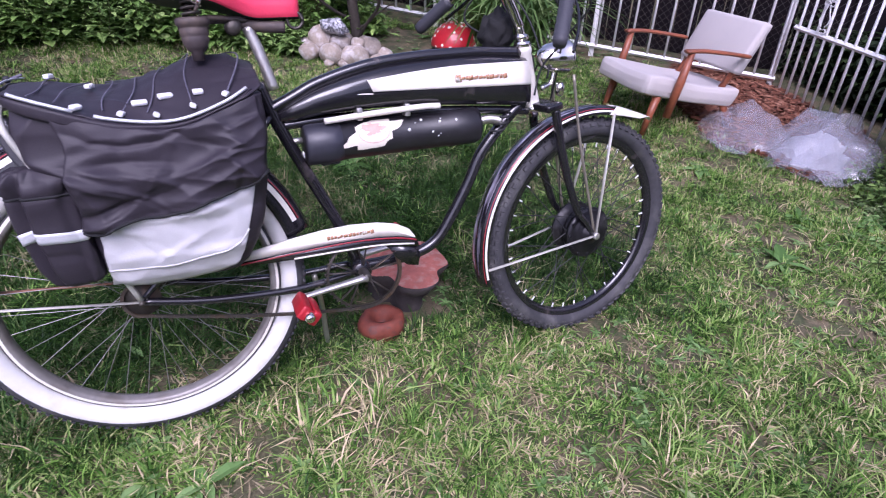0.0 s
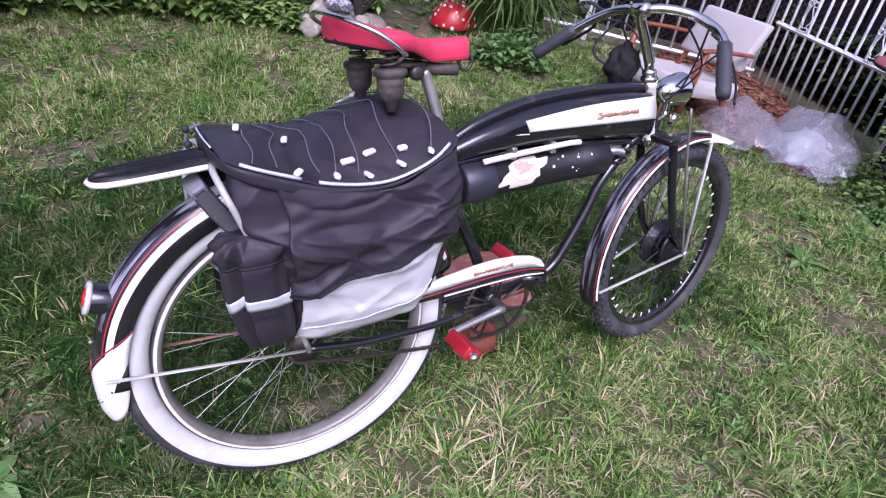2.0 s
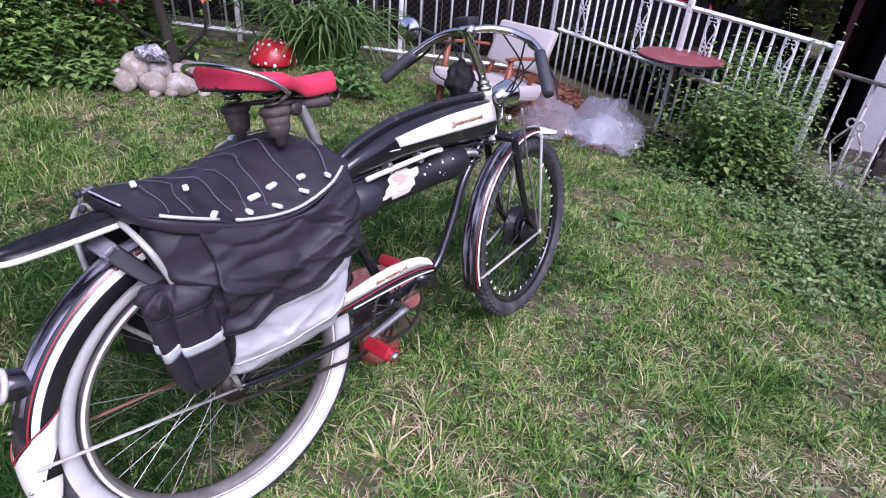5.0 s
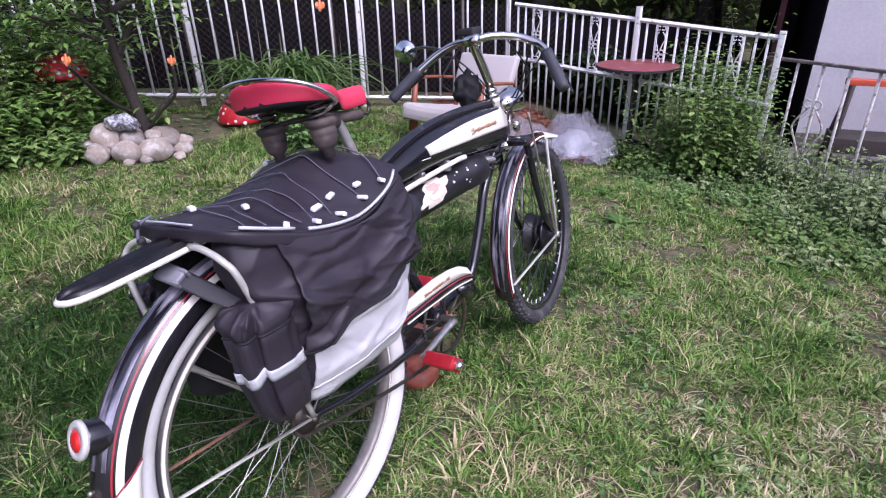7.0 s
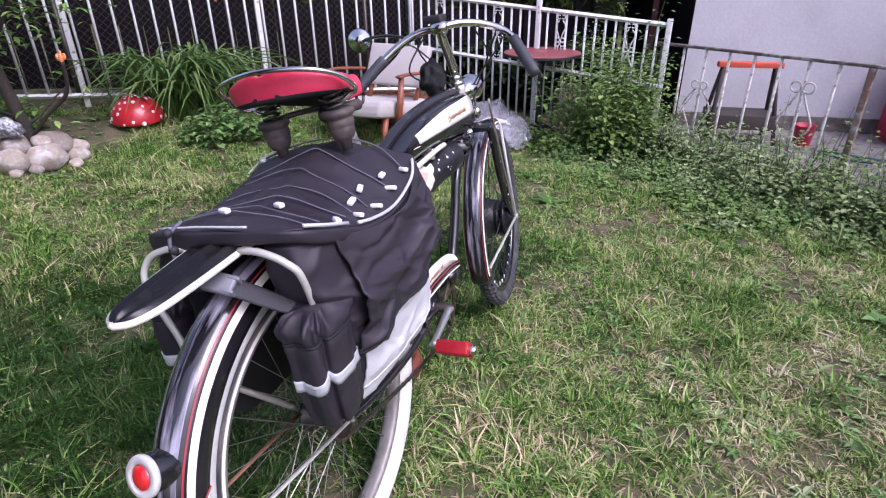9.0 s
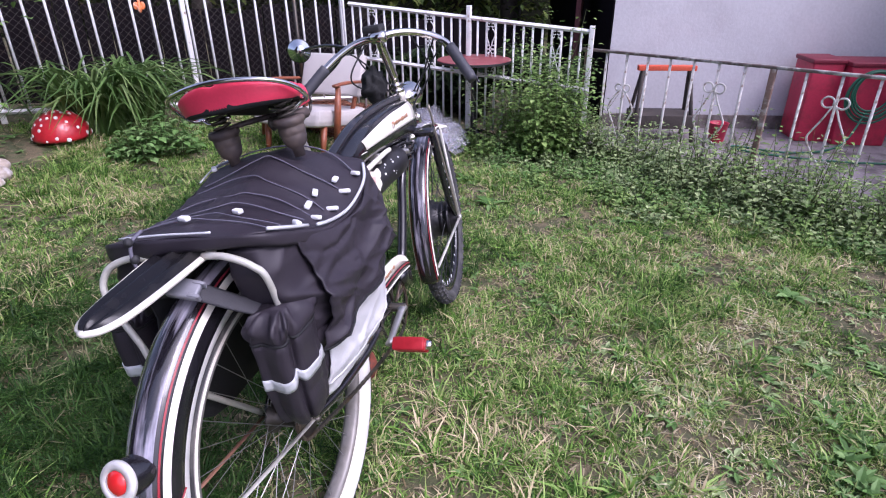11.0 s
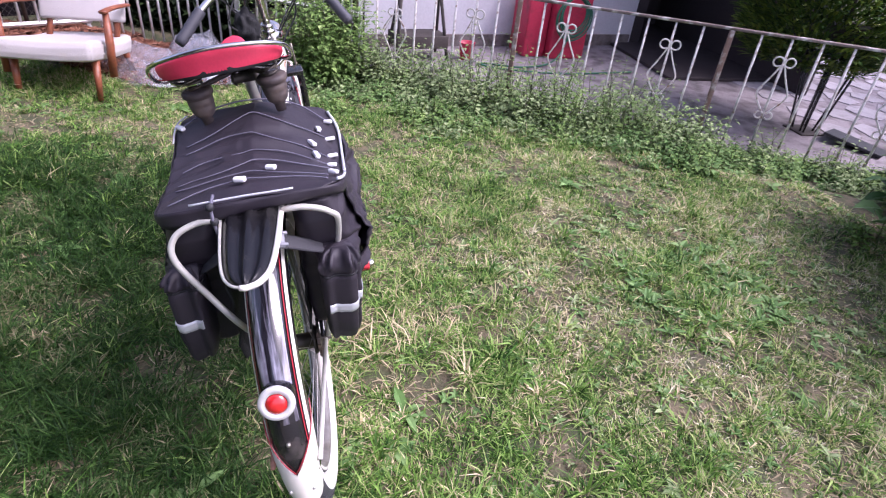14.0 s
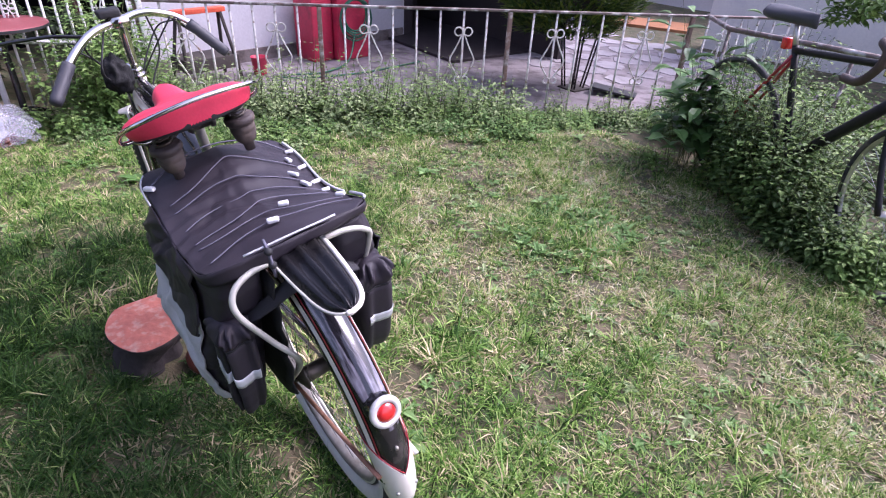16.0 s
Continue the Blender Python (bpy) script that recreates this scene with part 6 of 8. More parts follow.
# ---------------------------------------------------------------- bistro table
def build_table():
    t = thing("bistro_table", "round bistro table with a worn red top", "table", pose(3.5, 0.42, 0))
    part("tabletop", lathe(bmesh.new(), [(0.01, 0.60), (0.25, 0.602), (0.272, 0.606), (0.276, 0.616), (0.272, 0.626), (0.26, 0.628), (0.01, 0.628)], "z", 48), TABLE_RED, t, "worn dark red round tabletop")
    part("edge_band", ring_z(bmesh.new(), 0.277, 0.608, 0.624), RUBBER, t)
    part("column", lathe(bmesh.new(), [(0.03, 0.03), (0.024, 0.08), (0.02, 0.3), (0.02, 0.52), (0.034, 0.57), (0.07, 0.6)], "z", 14), BLACK_PAINT, t, "black cast iron column")
    for k in range(4):
        a = radians(45 + 90 * k)
        part("foot", sweep(bmesh.new(), spline([(0.02 * math.cos(a), 0.02 * math.sin(a), 0.1), (0.12 * math.cos(a), 0.12 * math.sin(a), 0.06), (0.22 * math.cos(a), 0.22 * math.sin(a), 0.012)], 5), 0.014, 8), BLACK_PAINT, t)


def ring_z(bm, r, z0, z1, n=48):
    a = [bm.verts.new((r * math.cos(2 * math.pi * k / n), r * math.sin(2 * math.pi * k / n), z0)) for k in range(n)]
    b = [bm.verts.new((r * math.cos(2 * math.pi * k / n), r * math.sin(2 * math.pi * k / n), z1)) for k in range(n)]
    for k in range(n):
        bm.faces.new((a[k], a[(k + 1) % n], b[(k + 1) % n], b[k]))
    return bm


build_table()


# ---------------------------------------------------------------- crumpled plastic sheeting
def film_folds(seed, n):
    rnd = random.Random(seed)
    return [(rnd.uniform(-0.9, 0.9), rnd.uniform(-0.9, 0.9), rnd.uniform(0, 3.14), rnd.uniform(0.3, 0.9), rnd.uniform(0.04, 0.11), rnd.uniform(-0.8, 1.0)) for _ in range(n)]


def build_film(name, label, x, y, rx, ry, h, seed, rot, peak=0.0):
    """A slack sheet thrown over a heap: a domed height field with broad taut folds that end in a drawn-up corner."""
    folds = film_folds(seed, 15)
    n = 46
    V, F = [], []
    for i in range(n + 1):
        for j in range(n + 1):
            u, v = -1 + 2 * i / n, -1 + 2 * j / n
            r = math.sqrt(u * u + v * v) * (1 + 0.3 * noise.noise((u * 1.3 + seed, v * 1.3, 0)))
            dome = max(0.0, 1 - min(1.0, r) ** 2.0) ** 0.8
            k = 0.0
            for a, b, t, L, w, g in folds:
                du, dv = u - a, v - b
                al, pe = du * math.cos(t) + dv * math.sin(t), -du * math.sin(t) + dv * math.cos(t)
                if abs(al) < 2 * L and abs(pe) < 0.5:
                    k += g * math.exp(-(al / L) ** 2) * math.exp(-abs(pe) / (w if pe > 0 else 2.2 * w))
            near = math.hypot(u - 0.5, v + 0.35)
            spike = peak * math.exp(-near / 0.22)
            z = h * (dome * (0.9 + 0.2 * k) + 0.08 * k * (0.3 + dome)) + spike + 0.006 * noise.noise((u * 7, v * 7, seed))
            sh = 0.1 * noise.noise((u * 2, v * 2, seed))
            V.append(Vector((rx * (u + sh), ry * (v - sh), max(0.004, z))))
    for i in range(n):
        for j in range(n):
            u, v = -1 + 2 * (i + 0.5) / n, -1 + 2 * (j + 0.5) / n
            if u * u + v * v < 1.0 + 0.5 * noise.noise((u * 1.8, v * 1.8, seed + 4)):
                a = i * (n + 1) + j
                F.append((a, a + n + 1, a + n + 2, a + 1))
    ob = raw_object(name, V, F, FILM, smooth=True)
    ob.matrix_basis = pose(x, y, ground_z(x, y) + 0.01, 0, 0, rot)
    tagged(ob, label, "plastic sheet", "plastic sheeting by the chair")


build_film("plastic_sheet", "slack clear plastic sheet filled with pale stuff", 3.2, 0.7, 0.38, 0.29, 0.22, 3, 20, 0.09)
build_film("plastic_sheet", "second layer of slack clear plastic over the bundle", 3.21, 0.69, 0.34, 0.27, 0.2, 12, 50)
build_film("plastic_sheet", "flat crumpled clear plastic sheet on the grass", 2.96, 1.02, 0.32, 0.24, 0.18, 8, 60, 0.08)
bm = bmesh.new()
bmesh.ops.create_icosphere(bm, subdivisions=3, radius=1.0)
for v in bm.verts:
    d = v.co.normalized()
    f = 1 + 0.3 * noise.noise(d * 1.8 + Vector((9, 2, 0))) + 0.35 * abs(noise.noise(d * 3.4)) + 0.16 * noise.noise(d * 7)
    v.co = Vector((d.x * 0.2 * f, d.y * 0.15 * f, max(-0.05, d.z) * 0.13 * f + 0.012))
ob = mesh_object("foil_bundle", bm, material("pale_packing_foil", (0.5, 0.5, 0.55), 0.35, var=0.12, scale=14, bump=0.5), smooth=False)
ob.matrix_basis = pose(3.18, 0.7, 0.03, 0, 0, 20)
tagged(ob, "bundle of pale packing foil inside the plastic sheet", "foil")


# ---------------------------------------------------------------- stones with a small tree
def build_stone(x, y, z, rx, ry, rz, seed):
    bm = bmesh.new()
    bmesh.ops.create_icosphere(bm, subdivisions=3, radius=1.0)
    for v in bm.verts:
        f = 1 + 0.22 * noise.noise(v.co * 1.1 + Vector((seed * 3.1, 0, 0))) + 0.05 * noise.noise(v.co * 4 + Vector((seed, 5, 0)))
        v.co = Vector((v.co.x * rx * f, v.co.y * ry * f, v.co.z * rz * f))
    ob = mesh_object("field_stone", bm, STONE)
    ob.matrix_basis = pose(x, y, z, 0, 0, seed * 47 % 180)
    tagged(ob, "rounded grey-brown field stone in a heap", "stone", "stones round the small tree")


stones = [(0.861, 2.567, 0.359, 0.083, 0.075, 0.068), (0.978, 2.485, 0.356, 0.099, 0.084, 0.076), (1.11, 2.411, 0.347, 0.108, 0.092, 0.077), (1.257, 2.379, 0.32, 0.07, 0.062, 0.046), (1.317, 2.443, 0.335, 0.077, 0.061, 0.054), (1.236, 2.516, 0.375, 0.114, 0.091, 0.076), (1.049, 2.536, 0.393, 0.083, 0.076, 0.076), (0.955, 2.617, 0.41, 0.112, 0.09, 0.105), (1.085, 2.637, 0.397, 0.104, 0.097, 0.09), (1.153, 2.485, 0.402, 0.061, 0.053, 0.046), (0.855, 2.667, 0.379, 0.074, 0.074, 0.059), (1.035, 2.4, 0.307, 0.046, 0.039, 0.031), (1.198, 2.336, 0.298, 0.047, 0.039, 0.027), (0.951, 2.432, 0.311, 0.038, 0.038, 0.027)]
for k, (x, y, z, a, b, c) in enumerate(stones):
    build_stone(x, y, z, a * 0.84, b * 0.84, c * 0.88, k + 1)

bm = bmesh.new()
bmesh.ops.create_icosphere(bm, subdivisions=4, radius=1.0)
for v in bm.verts:
    f = 1 + 0.35 * noise.noise(v.co * 2.0 + Vector((4, 4, 0)))
    v.co = Vector((v.co.x * 0.11 * f, v.co.y * 0.08 * f, v.co.z * 0.065 * f))
ob = mesh_object("garden_ornament", bm, material("grey_white_glaze", (0.42, 0.42, 0.45), 0.3, var=0.2, scale=20, second=(0.12, 0.12, 0.14), mix=(0.45, 0.55)))
ob.matrix_basis = pose(1.019, 2.536, 0.506, 0, 12, -30) @ Matrix.Scale(0.757, 4)
tagged(ob, "grey and white glazed garden ornament on the stones", "ornament")


def leaf_mesh(bm_v, bm_f, o, d, up, length, width, droop=0.25, folds=True):
    """A pointed oval leaf of six faces, folded along the midrib, added to lists of vertices and faces."""
    d, up = Vector(d).normalized(), Vector(up)
    side = d.cross(up)
    side = side.normalized() if side.length > 1e-4 else Vector((1, 0, 0))
    n = side.cross(d)
    b = len(bm_v)
    for f, w, dz in ((0.0, 0.05, 0), (0.3, 0.8, 0.02), (0.6, 0.85, -0.02), (1.0, 0.02, -0.2)):
        c = o + d * (length * f) + n * (length * droop * (dz - 0.5 * f * f))
        lift = n * (width * 0.18)
        bm_v.extend((c - side * (width * w * 0.5) + lift * w, c, c + side * (width * w * 0.5) + lift * w))
    for k in range(3):
        i = b + 3 * k
        bm_f.extend(((i, i + 1, i + 4, i + 3), (i + 1, i + 2, i + 5, i + 4)))


def branch_path(rnd, o, d, length, n=6, bend=0.25):
    pts, d = [Vector(o)], Vector(d).normalized()
    for k in range(n):
        d = (d + Vector((rnd.uniform(-bend, bend), rnd.uniform(-bend, bend), rnd.uniform(-bend * 0.5, bend)))).normalized()
        pts.append(pts[-1] + d * (length / n))
    return pts


def build_small_tree():
    rnd = random.Random(21)
    t = thing("small_tree", "small dark garden tree with bare lower limbs", "tree", pose(1.17, 2.627, 0.314) @ Matrix.Scale(0.747, 4))
    trunk = [(0.03, -0.02, 0.02), (0.0, 0, 0.35), (-0.03, 0.03, 0.68), (-0.04, 0.04, 0.95), (0.0, 0.05, 1.3), (0.04, 0.05, 1.7)]
    part("trunk", sweep(bmesh.new(), spline(trunk, 5), [0.05 - 0.0013 * k for k in range(26)], 10), BARK, t)
    V, F = [], []
    for k, (o, d, L, r) in enumerate((((-0.03, 0.03, 0.7), (0.8, -0.5, 0.9), 0.8, 0.03), ((-0.03, 0.03, 0.85), (-0.9, 0.3, 0.5), 0.8, 0.02), ((0, 0.04, 1.0), (0.9, -0.1, 0.35), 1.0, 0.034), ((0, 0.05, 1.2), (-0.5, -0.7, 0.5), 0.8, 0.02), ((0.02, 0.05, 1.4), (0.3, 0.8, 0.6), 0.8, 0.02), ((0.02, 0, 0.2), (0.75, -0.4, 0.5), 0.42, 0.014), ((-0.02, 0.02, 0.78), (-0.75, 0.6, 0.2), 0.9, 0.02), ((-0.03, 0.03, 0.95), (-0.6, 0.8, 0.1), 1.0, 0.02))):
        p = branch_path(rnd, o, d, L)
        part("limb", sweep(bmesh.new(), spline(p, 3), [r * (1 - 0.04 * i) for i in range(19)], 6), BARK, t)
        for q in p[2:]:
            for j in range(58 if k != 5 else 4):
                c = q + Vector((rnd.gauss(0, 0.15), rnd.gauss(0, 0.15), rnd.gauss(-0.02, 0.14)))
                a = rnd.uniform(0, 6.28)
                leaf_mesh(V, F, c, (math.cos(a), math.sin(a), rnd.uniform(-0.6, 0.3)), (0, 0, 1), rnd.uniform(0.05, 0.09), rnd.uniform(0.03, 0.05))
    for pts in ([(0.02, -0.03, 0.12), (0.06, -0.2, 0.28), (0.1, -0.42, 0.45), (0.07, -0.51, 0.66)], [(-0.02, 0, 0.28), (-0.25, -0.15, 0.42), (-0.45, -0.3, 0.6), (-0.6, -0.45, 0.74)]):
        part("limb", tube(pts, 0.013, 7), BARK, t)
    raw_object("crown", V, F, DARK_BUSH, t)
    tagged(t.children[-1], kind="stuff")


build_small_tree()


# ---------------------------------------------------------------- toadstool ornaments
def build_mushroom(x, y, z, r, h, seed, stem=0.0, tilt=0.0):
    m = thing("toadstool_ornament", "glossy red toadstool ornament with white dots" if not stem else "red toadstool ornament with white dots on a brown stem", "ornament", pose(x, y, z, tilt, 0, seed * 50), "red toadstool ornaments")
    prof = [(r * 1.0, 0.02), (r * 1.02, h * 0.2), (r * 0.95, h * 0.45), (r * 0.78, h * 0.7), (r * 0.5, h * 0.9), (r * 0.22, h * 0.985), (0.002, h)]
    part("cap", lathe(bmesh.new(), [(r * 0.3, 0.035)] + prof, "z", 40), MUSH_RED, m, "glossy red cap")
    rnd = random.Random(seed)
    placed_ = []
    dot = None
    tries = 0
    while len(placed_) < 46 and tries < 900:
        tries += 1
        a, f = rnd.uniform(0, 6.283), rnd.uniform(0.08, 0.97)
        k = f * (len(prof) - 1)
        i = int(k)
        rr = prof[i][0] + (prof[min(i + 1, len(prof) - 1)][0] - prof[i][0]) * (k - i)
        zz = prof[i][1] + (prof[min(i + 1, len(prof) - 1)][1] - prof[i][1]) * (k - i)
        p = Vector((rr * math.cos(a), rr * math.sin(a), zz))
        if all((p - q).length > 0.21 * r for q in placed_):
            placed_.append(p)
            nrm = Vector((p.x / (r * r), p.y / (r * r), (p.z - h * 0.15) / (h * h))).normalized()
            mt = Matrix.Translation(p) @ nrm.to_track_quat("Z", "Y").to_matrix().to_4x4() @ Matrix.Diagonal((1, 1, 0.3, 1))
            if dot is None:
                bm = bmesh.new()
                bmesh.ops.create_uvsphere(bm, u_segments=8, v_segments=5, radius=1.0)
                o = part("dot", bm, MUSH_WHITE, m)
                dot = o.data
            else:
                o = new("dot", dot)
                o.parent = m
            o.matrix_basis = mt @ Matrix.Scale(rnd.uniform(0.05, 0.09) * r, 4)
    if stem:
        part("stem", lathe(bmesh.new(), [(r * 0.4, -stem), (r * 0.34, -stem * 0.5), (r * 0.36, 0.0), (r * 0.5, 0.03)], "z", 20), MUSH_STEM, m, "rough brown stem")


build_mushroom(1.868, 2.605, 0.316, 0.155, 0.18, 2)
build_mushroom(0.389, 3.178, 0.423, 0.131, 0.151, 5)
build_mushroom(1.051, 3.166, 0.683, 0.158, 0.16, 7, 0.296)


# ---------------------------------------------------------------- painted tree stump beside the bicycle
def build_stump():
    s = thing("tree_stump", "cut tree stump with a red painted top in the grass", "stump", pose(0.735, 0.31, 0))
    out = [(0.13, 0.02), (0.115, 0.09), (0.05, 0.13), (-0.02, 0.14), (-0.09, 0.12), (-0.15, 0.08), (-0.16, 0.02), (-0.13, -0.05), (-0.08, -0.07), (-0.06, -0.14), (0.0, -0.17), (0.06, -0.15), (0.08, -0.09), (0.13, -0.06)]
    ring = spline([(x, y, 0) for x, y in out], 4, True)
    bm = bmesh.new()
    rows = []
    for z, f in ((-0.02, 0.72), (0.05, 0.66), (0.11, 0.8), (0.152, 1.0), (0.158, 0.985)):
        rows.append([bm.verts.new((p.x * f * (1 + 0.05 * noise.noise((p.x * 30, p.y * 30, z * 9))), p.y * f * (1 + 0.05 * noise.noise((p.x * 25, p.y * 25, z * 9 + 4))) + (0.05 if z < 0.1 else 0.0), z)) for p in ring])
    for a, b in zip(rows, rows[1:]):
        for k in range(len(a)):
            bm.faces.new((a[k], a[(k + 1) % len(a)], b[(k + 1) % len(a)], b[k]))
    part("bark", bm, STUMP_BARK, s, "dark rough bark")
    bm = bmesh.new()
    c = bm.verts.new((0, 0, 0.166))
    r1 = [bm.verts.new((p.x * 0.985, p.y * 0.985, 0.159)) for p in ring]
    r2 = [bm.verts.new((p.x * 0.6, p.y * 0.6, 0.164 + 0.003 * noise.noise((p.x * 40, p.y * 40, 0)))) for p in ring]
    for k in range(len(ring)):
        j = (k + 1) % len(ring)
        bm.faces.new((r1[k], r1[j], r2[j], r2[k]))
        bm.faces.new((r2[k], r2[j], c))
    part("cut_top", bm, STUMP_TOP, s, "flaking red painted cut face")
    k = thing("root_knob", "hollow red painted root knob beside the stump", "stump", pose(0.615, 0.185, 0))
    prof = [(0.075, -0.01), (0.078, 0.03), (0.07, 0.052), (0.055, 0.058), (0.035, 0.05), (0.024, 0.03), (0.02, 0.012)]
    bm = lathe(bmesh.new(), prof, "z", 28)
    for v in bm.verts:
        v.co.x *= 1.0 + 0.15 * noise.noise(v.co * 18)
        v.co.y *= 0.85 + 0.15 * noise.noise(v.co * 14)
    part("knob", bm, material("orange_red_stump_paint", (0.2, 0.05, 0.03), 0.65, var=0.3, scale=16, second=(0.12, 0.05, 0.04), mix=(0.55, 0.68)), k)


build_stump()


# ---------------------------------------------------------------- things on the terrace
def build_trestle():
    t = thing("trestle", "low trestle with an orange-red beam and dark legs", "trestle", pose(4.42, -1.02, -0.118, 0, 0, -80))
    bm = bmesh.new()
    box(bm, (0.47, 0.07, 0.04), (0, 0, 0.59), 0.004)
    part("beam", bm, RED_WOOD, t, "orange-red wooden beam")
    for sx in (-1, 1):
        for sy in (-1, 1):
            bm = sweep(bmesh.new(), [(sx * 0.25, sy * 0.16, 0.0), (sx * 0.19, sy * 0.02, 0.57)], 0.024, 4, flat=0.7)
            part("leg", bm, DARK_WOOD, t)
    bm = bmesh.new()
    box(bm, (0.5, 0.3, 0.11), (0, 0, 0.17), 0.004)
    part("shelf", bm, DARK_WOOD, t)


build_trestle()


def build_bin(x, y, rz, w, d, h, label):
    b = thing("plastic_cabinet", label, "cabinet", pose(x, y, -0.118, 0, 0, rz), "red cabinets by the wall")
    bm = bmesh.new()
    box(bm, (w, d, h), (0, 0, h / 2), 0.015)
    part("body", bm, RED_PLASTIC, b)
    bm = bmesh.new()
    box(bm, (w + 0.02, d + 0.02, 0.035), (0, 0, h + 0.012), 0.008)
    part("lid", bm, material("dark_red_lid", (0.22, 0.02, 0.04), 0.5, var=0.15), b, "dark red lid")
    bm = bmesh.new()
    box(bm, (w - 0.08, 0.012, h - 0.12), (0, -d / 2 - 0.004, h / 2), 0.004)
    part("door", bm, RED_PLASTIC, b)


build_bin(4.75, -2.24, 97, 0.24, 0.34, 0.64, "upright red plastic cabinet before the house wall")
build_bin(4.72, -2.58, 97, 0.4, 0.36, 0.63, "wide red plastic cabinet with a hanging hose")
hose = thing("garden_hose", "coiled green garden hose on the red cabinet", "hose", pose(4.48, -2.58, 0.33, 0, 0, 5))
for k in range(5):
    r = 0.13 + 0.012 * k
    part("coil", sweep(bmesh.new(), [(-0.008 * (k % 3) - 0.01, r * math.cos(a) * (1 + 0.02 * k), r * math.sin(a) * 1.15 - 0.01 * k) for a in (2 * math.pi * j / 36 for j in range(36))], 0.009, 6, closed=True), HOSE, hose)
part("loose_end", tube([(0, 0.0, -0.15), (-0.15, 0.2, -0.4), (-0.3, 0.6, -0.43), (-0.2, 1.0, -0.42), (-0.35, 0.9, -0.425), (-0.5, 0.3, -0.43), (-0.45, -0.5, -0.43)], 0.009, 6), HOSE, hose)

bucket = thing("bucket", "red plastic bucket on the terrace", "bucket", pose(4.4, -1.5, -0.118) @ Matrix.Scale(0.8, 4))
part("pail", lathe(bmesh.new(), [(0.07, 0.0), (0.075, 0.01), (0.095, 0.2), (0.1, 0.205), (0.092, 0.2), (0.07, 0.02)], "z", 24), RED_PLASTIC, bucket)
part("handle", tube([(0, -0.1, 0.2), (0.05, -0.06, 0.13), (0.06, 0.0, 0.11), (0.05, 0.06, 0.13), (0, 0.1, 0.2)], 0.004, 6), STEEL, bucket)


# planter stand with a conifer
def build_stand():
    st = thing("plant_stand", "black wrought iron plant stand on the terrace", "stand", pose(2.62, -3.92, -0.118))
    for sx, sy in ((-1, -1), (1, -1), (1, 1), (-1, 1)):
        for o in (0.0, 0.035):
            part("leg", sweep(bmesh.new(), [(sx * 0.06 + o, sy * 0.06, 0.0), (sx * 0.13 + o, sy * 0.13, 0.62)], 0.009, 6), BLACK_PAINT, st)
    part("tray", lathe(bmesh.new(), [(0.17, 0.6), (0.18, 0.62), (0.18, 0.64), (0.16, 0.63)], "z", 28), BLACK_PAINT, st)
    bm = bmesh.new()
    box(bm, (0.22, 0.22, 0.012), (0, 0, 0.006), 0.002)
    part("foot_plate", bm, DARK_WOOD, st)
    p = thing("potted_conifer", "wide green conifer in a dark pot on the stand", "tree", pose(2.72, -3.78, 0.0))
    part("pot", lathe(bmesh.new(), [(0.12, 0.524), (0.15, 0.7), (0.16, 0.71), (0.14, 0.7)], "z", 24, (-0.1, -0.14, 0)), DARK_WOOD, p)
    part("trunk", tube([(-0.1, -0.14, 0.55), (-0.05, -0.1, 0.9), (0, 0, 1.6)], [0.03] * 9 + [0.02] * 8, 8), BARK, p)
    rnd = random.Random(31)
    V, F = [], []
    for k in range(20000):
        z = rnd.uniform(0.4, 1.9)
        lim = 0.62 * (1 - max(0, z - 0.9) / 1.4) * (0.62 + 0.38 * min(1, (z - 0.36) / 0.25))
        a = rnd.uniform(0, 6.283)
        rr = lim * math.sqrt(rnd.uniform(0.3, 1.0)) * (1 + 0.22 * noise.noise((math.cos(a) * 2, math.sin(a) * 2, z * 3)))
        o = Vector((rr * math.cos(a), rr * math.sin(a), z))
        d = Vector((math.cos(a + rnd.uniform(-0.6, 0.6)), math.sin(a + rnd.uniform(-0.6, 0.6)), rnd.uniform(0.0, 1.2)))
        leaf_mesh(V, F, o, d, (0, 0, 1), rnd.uniform(0.05, 0.11), rnd.uniform(0.016, 0.034))
    raw_object("foliage", V, F, CONIFER, p)
    tagged(p.children[-1], kind="stuff")


build_stand()
bm = bmesh.new()
box(bm, (0.42, 0.26, 0.02), (0, 0, 0), 0.004)
o = mesh_object("floor_grate", bm, RUBBER, smooth=False)
o.matrix_basis = pose(2.3, -4.12, -0.085, 5, -6, 30)
tagged(o, "black rubber floor grate lying on the terrace", "mat")


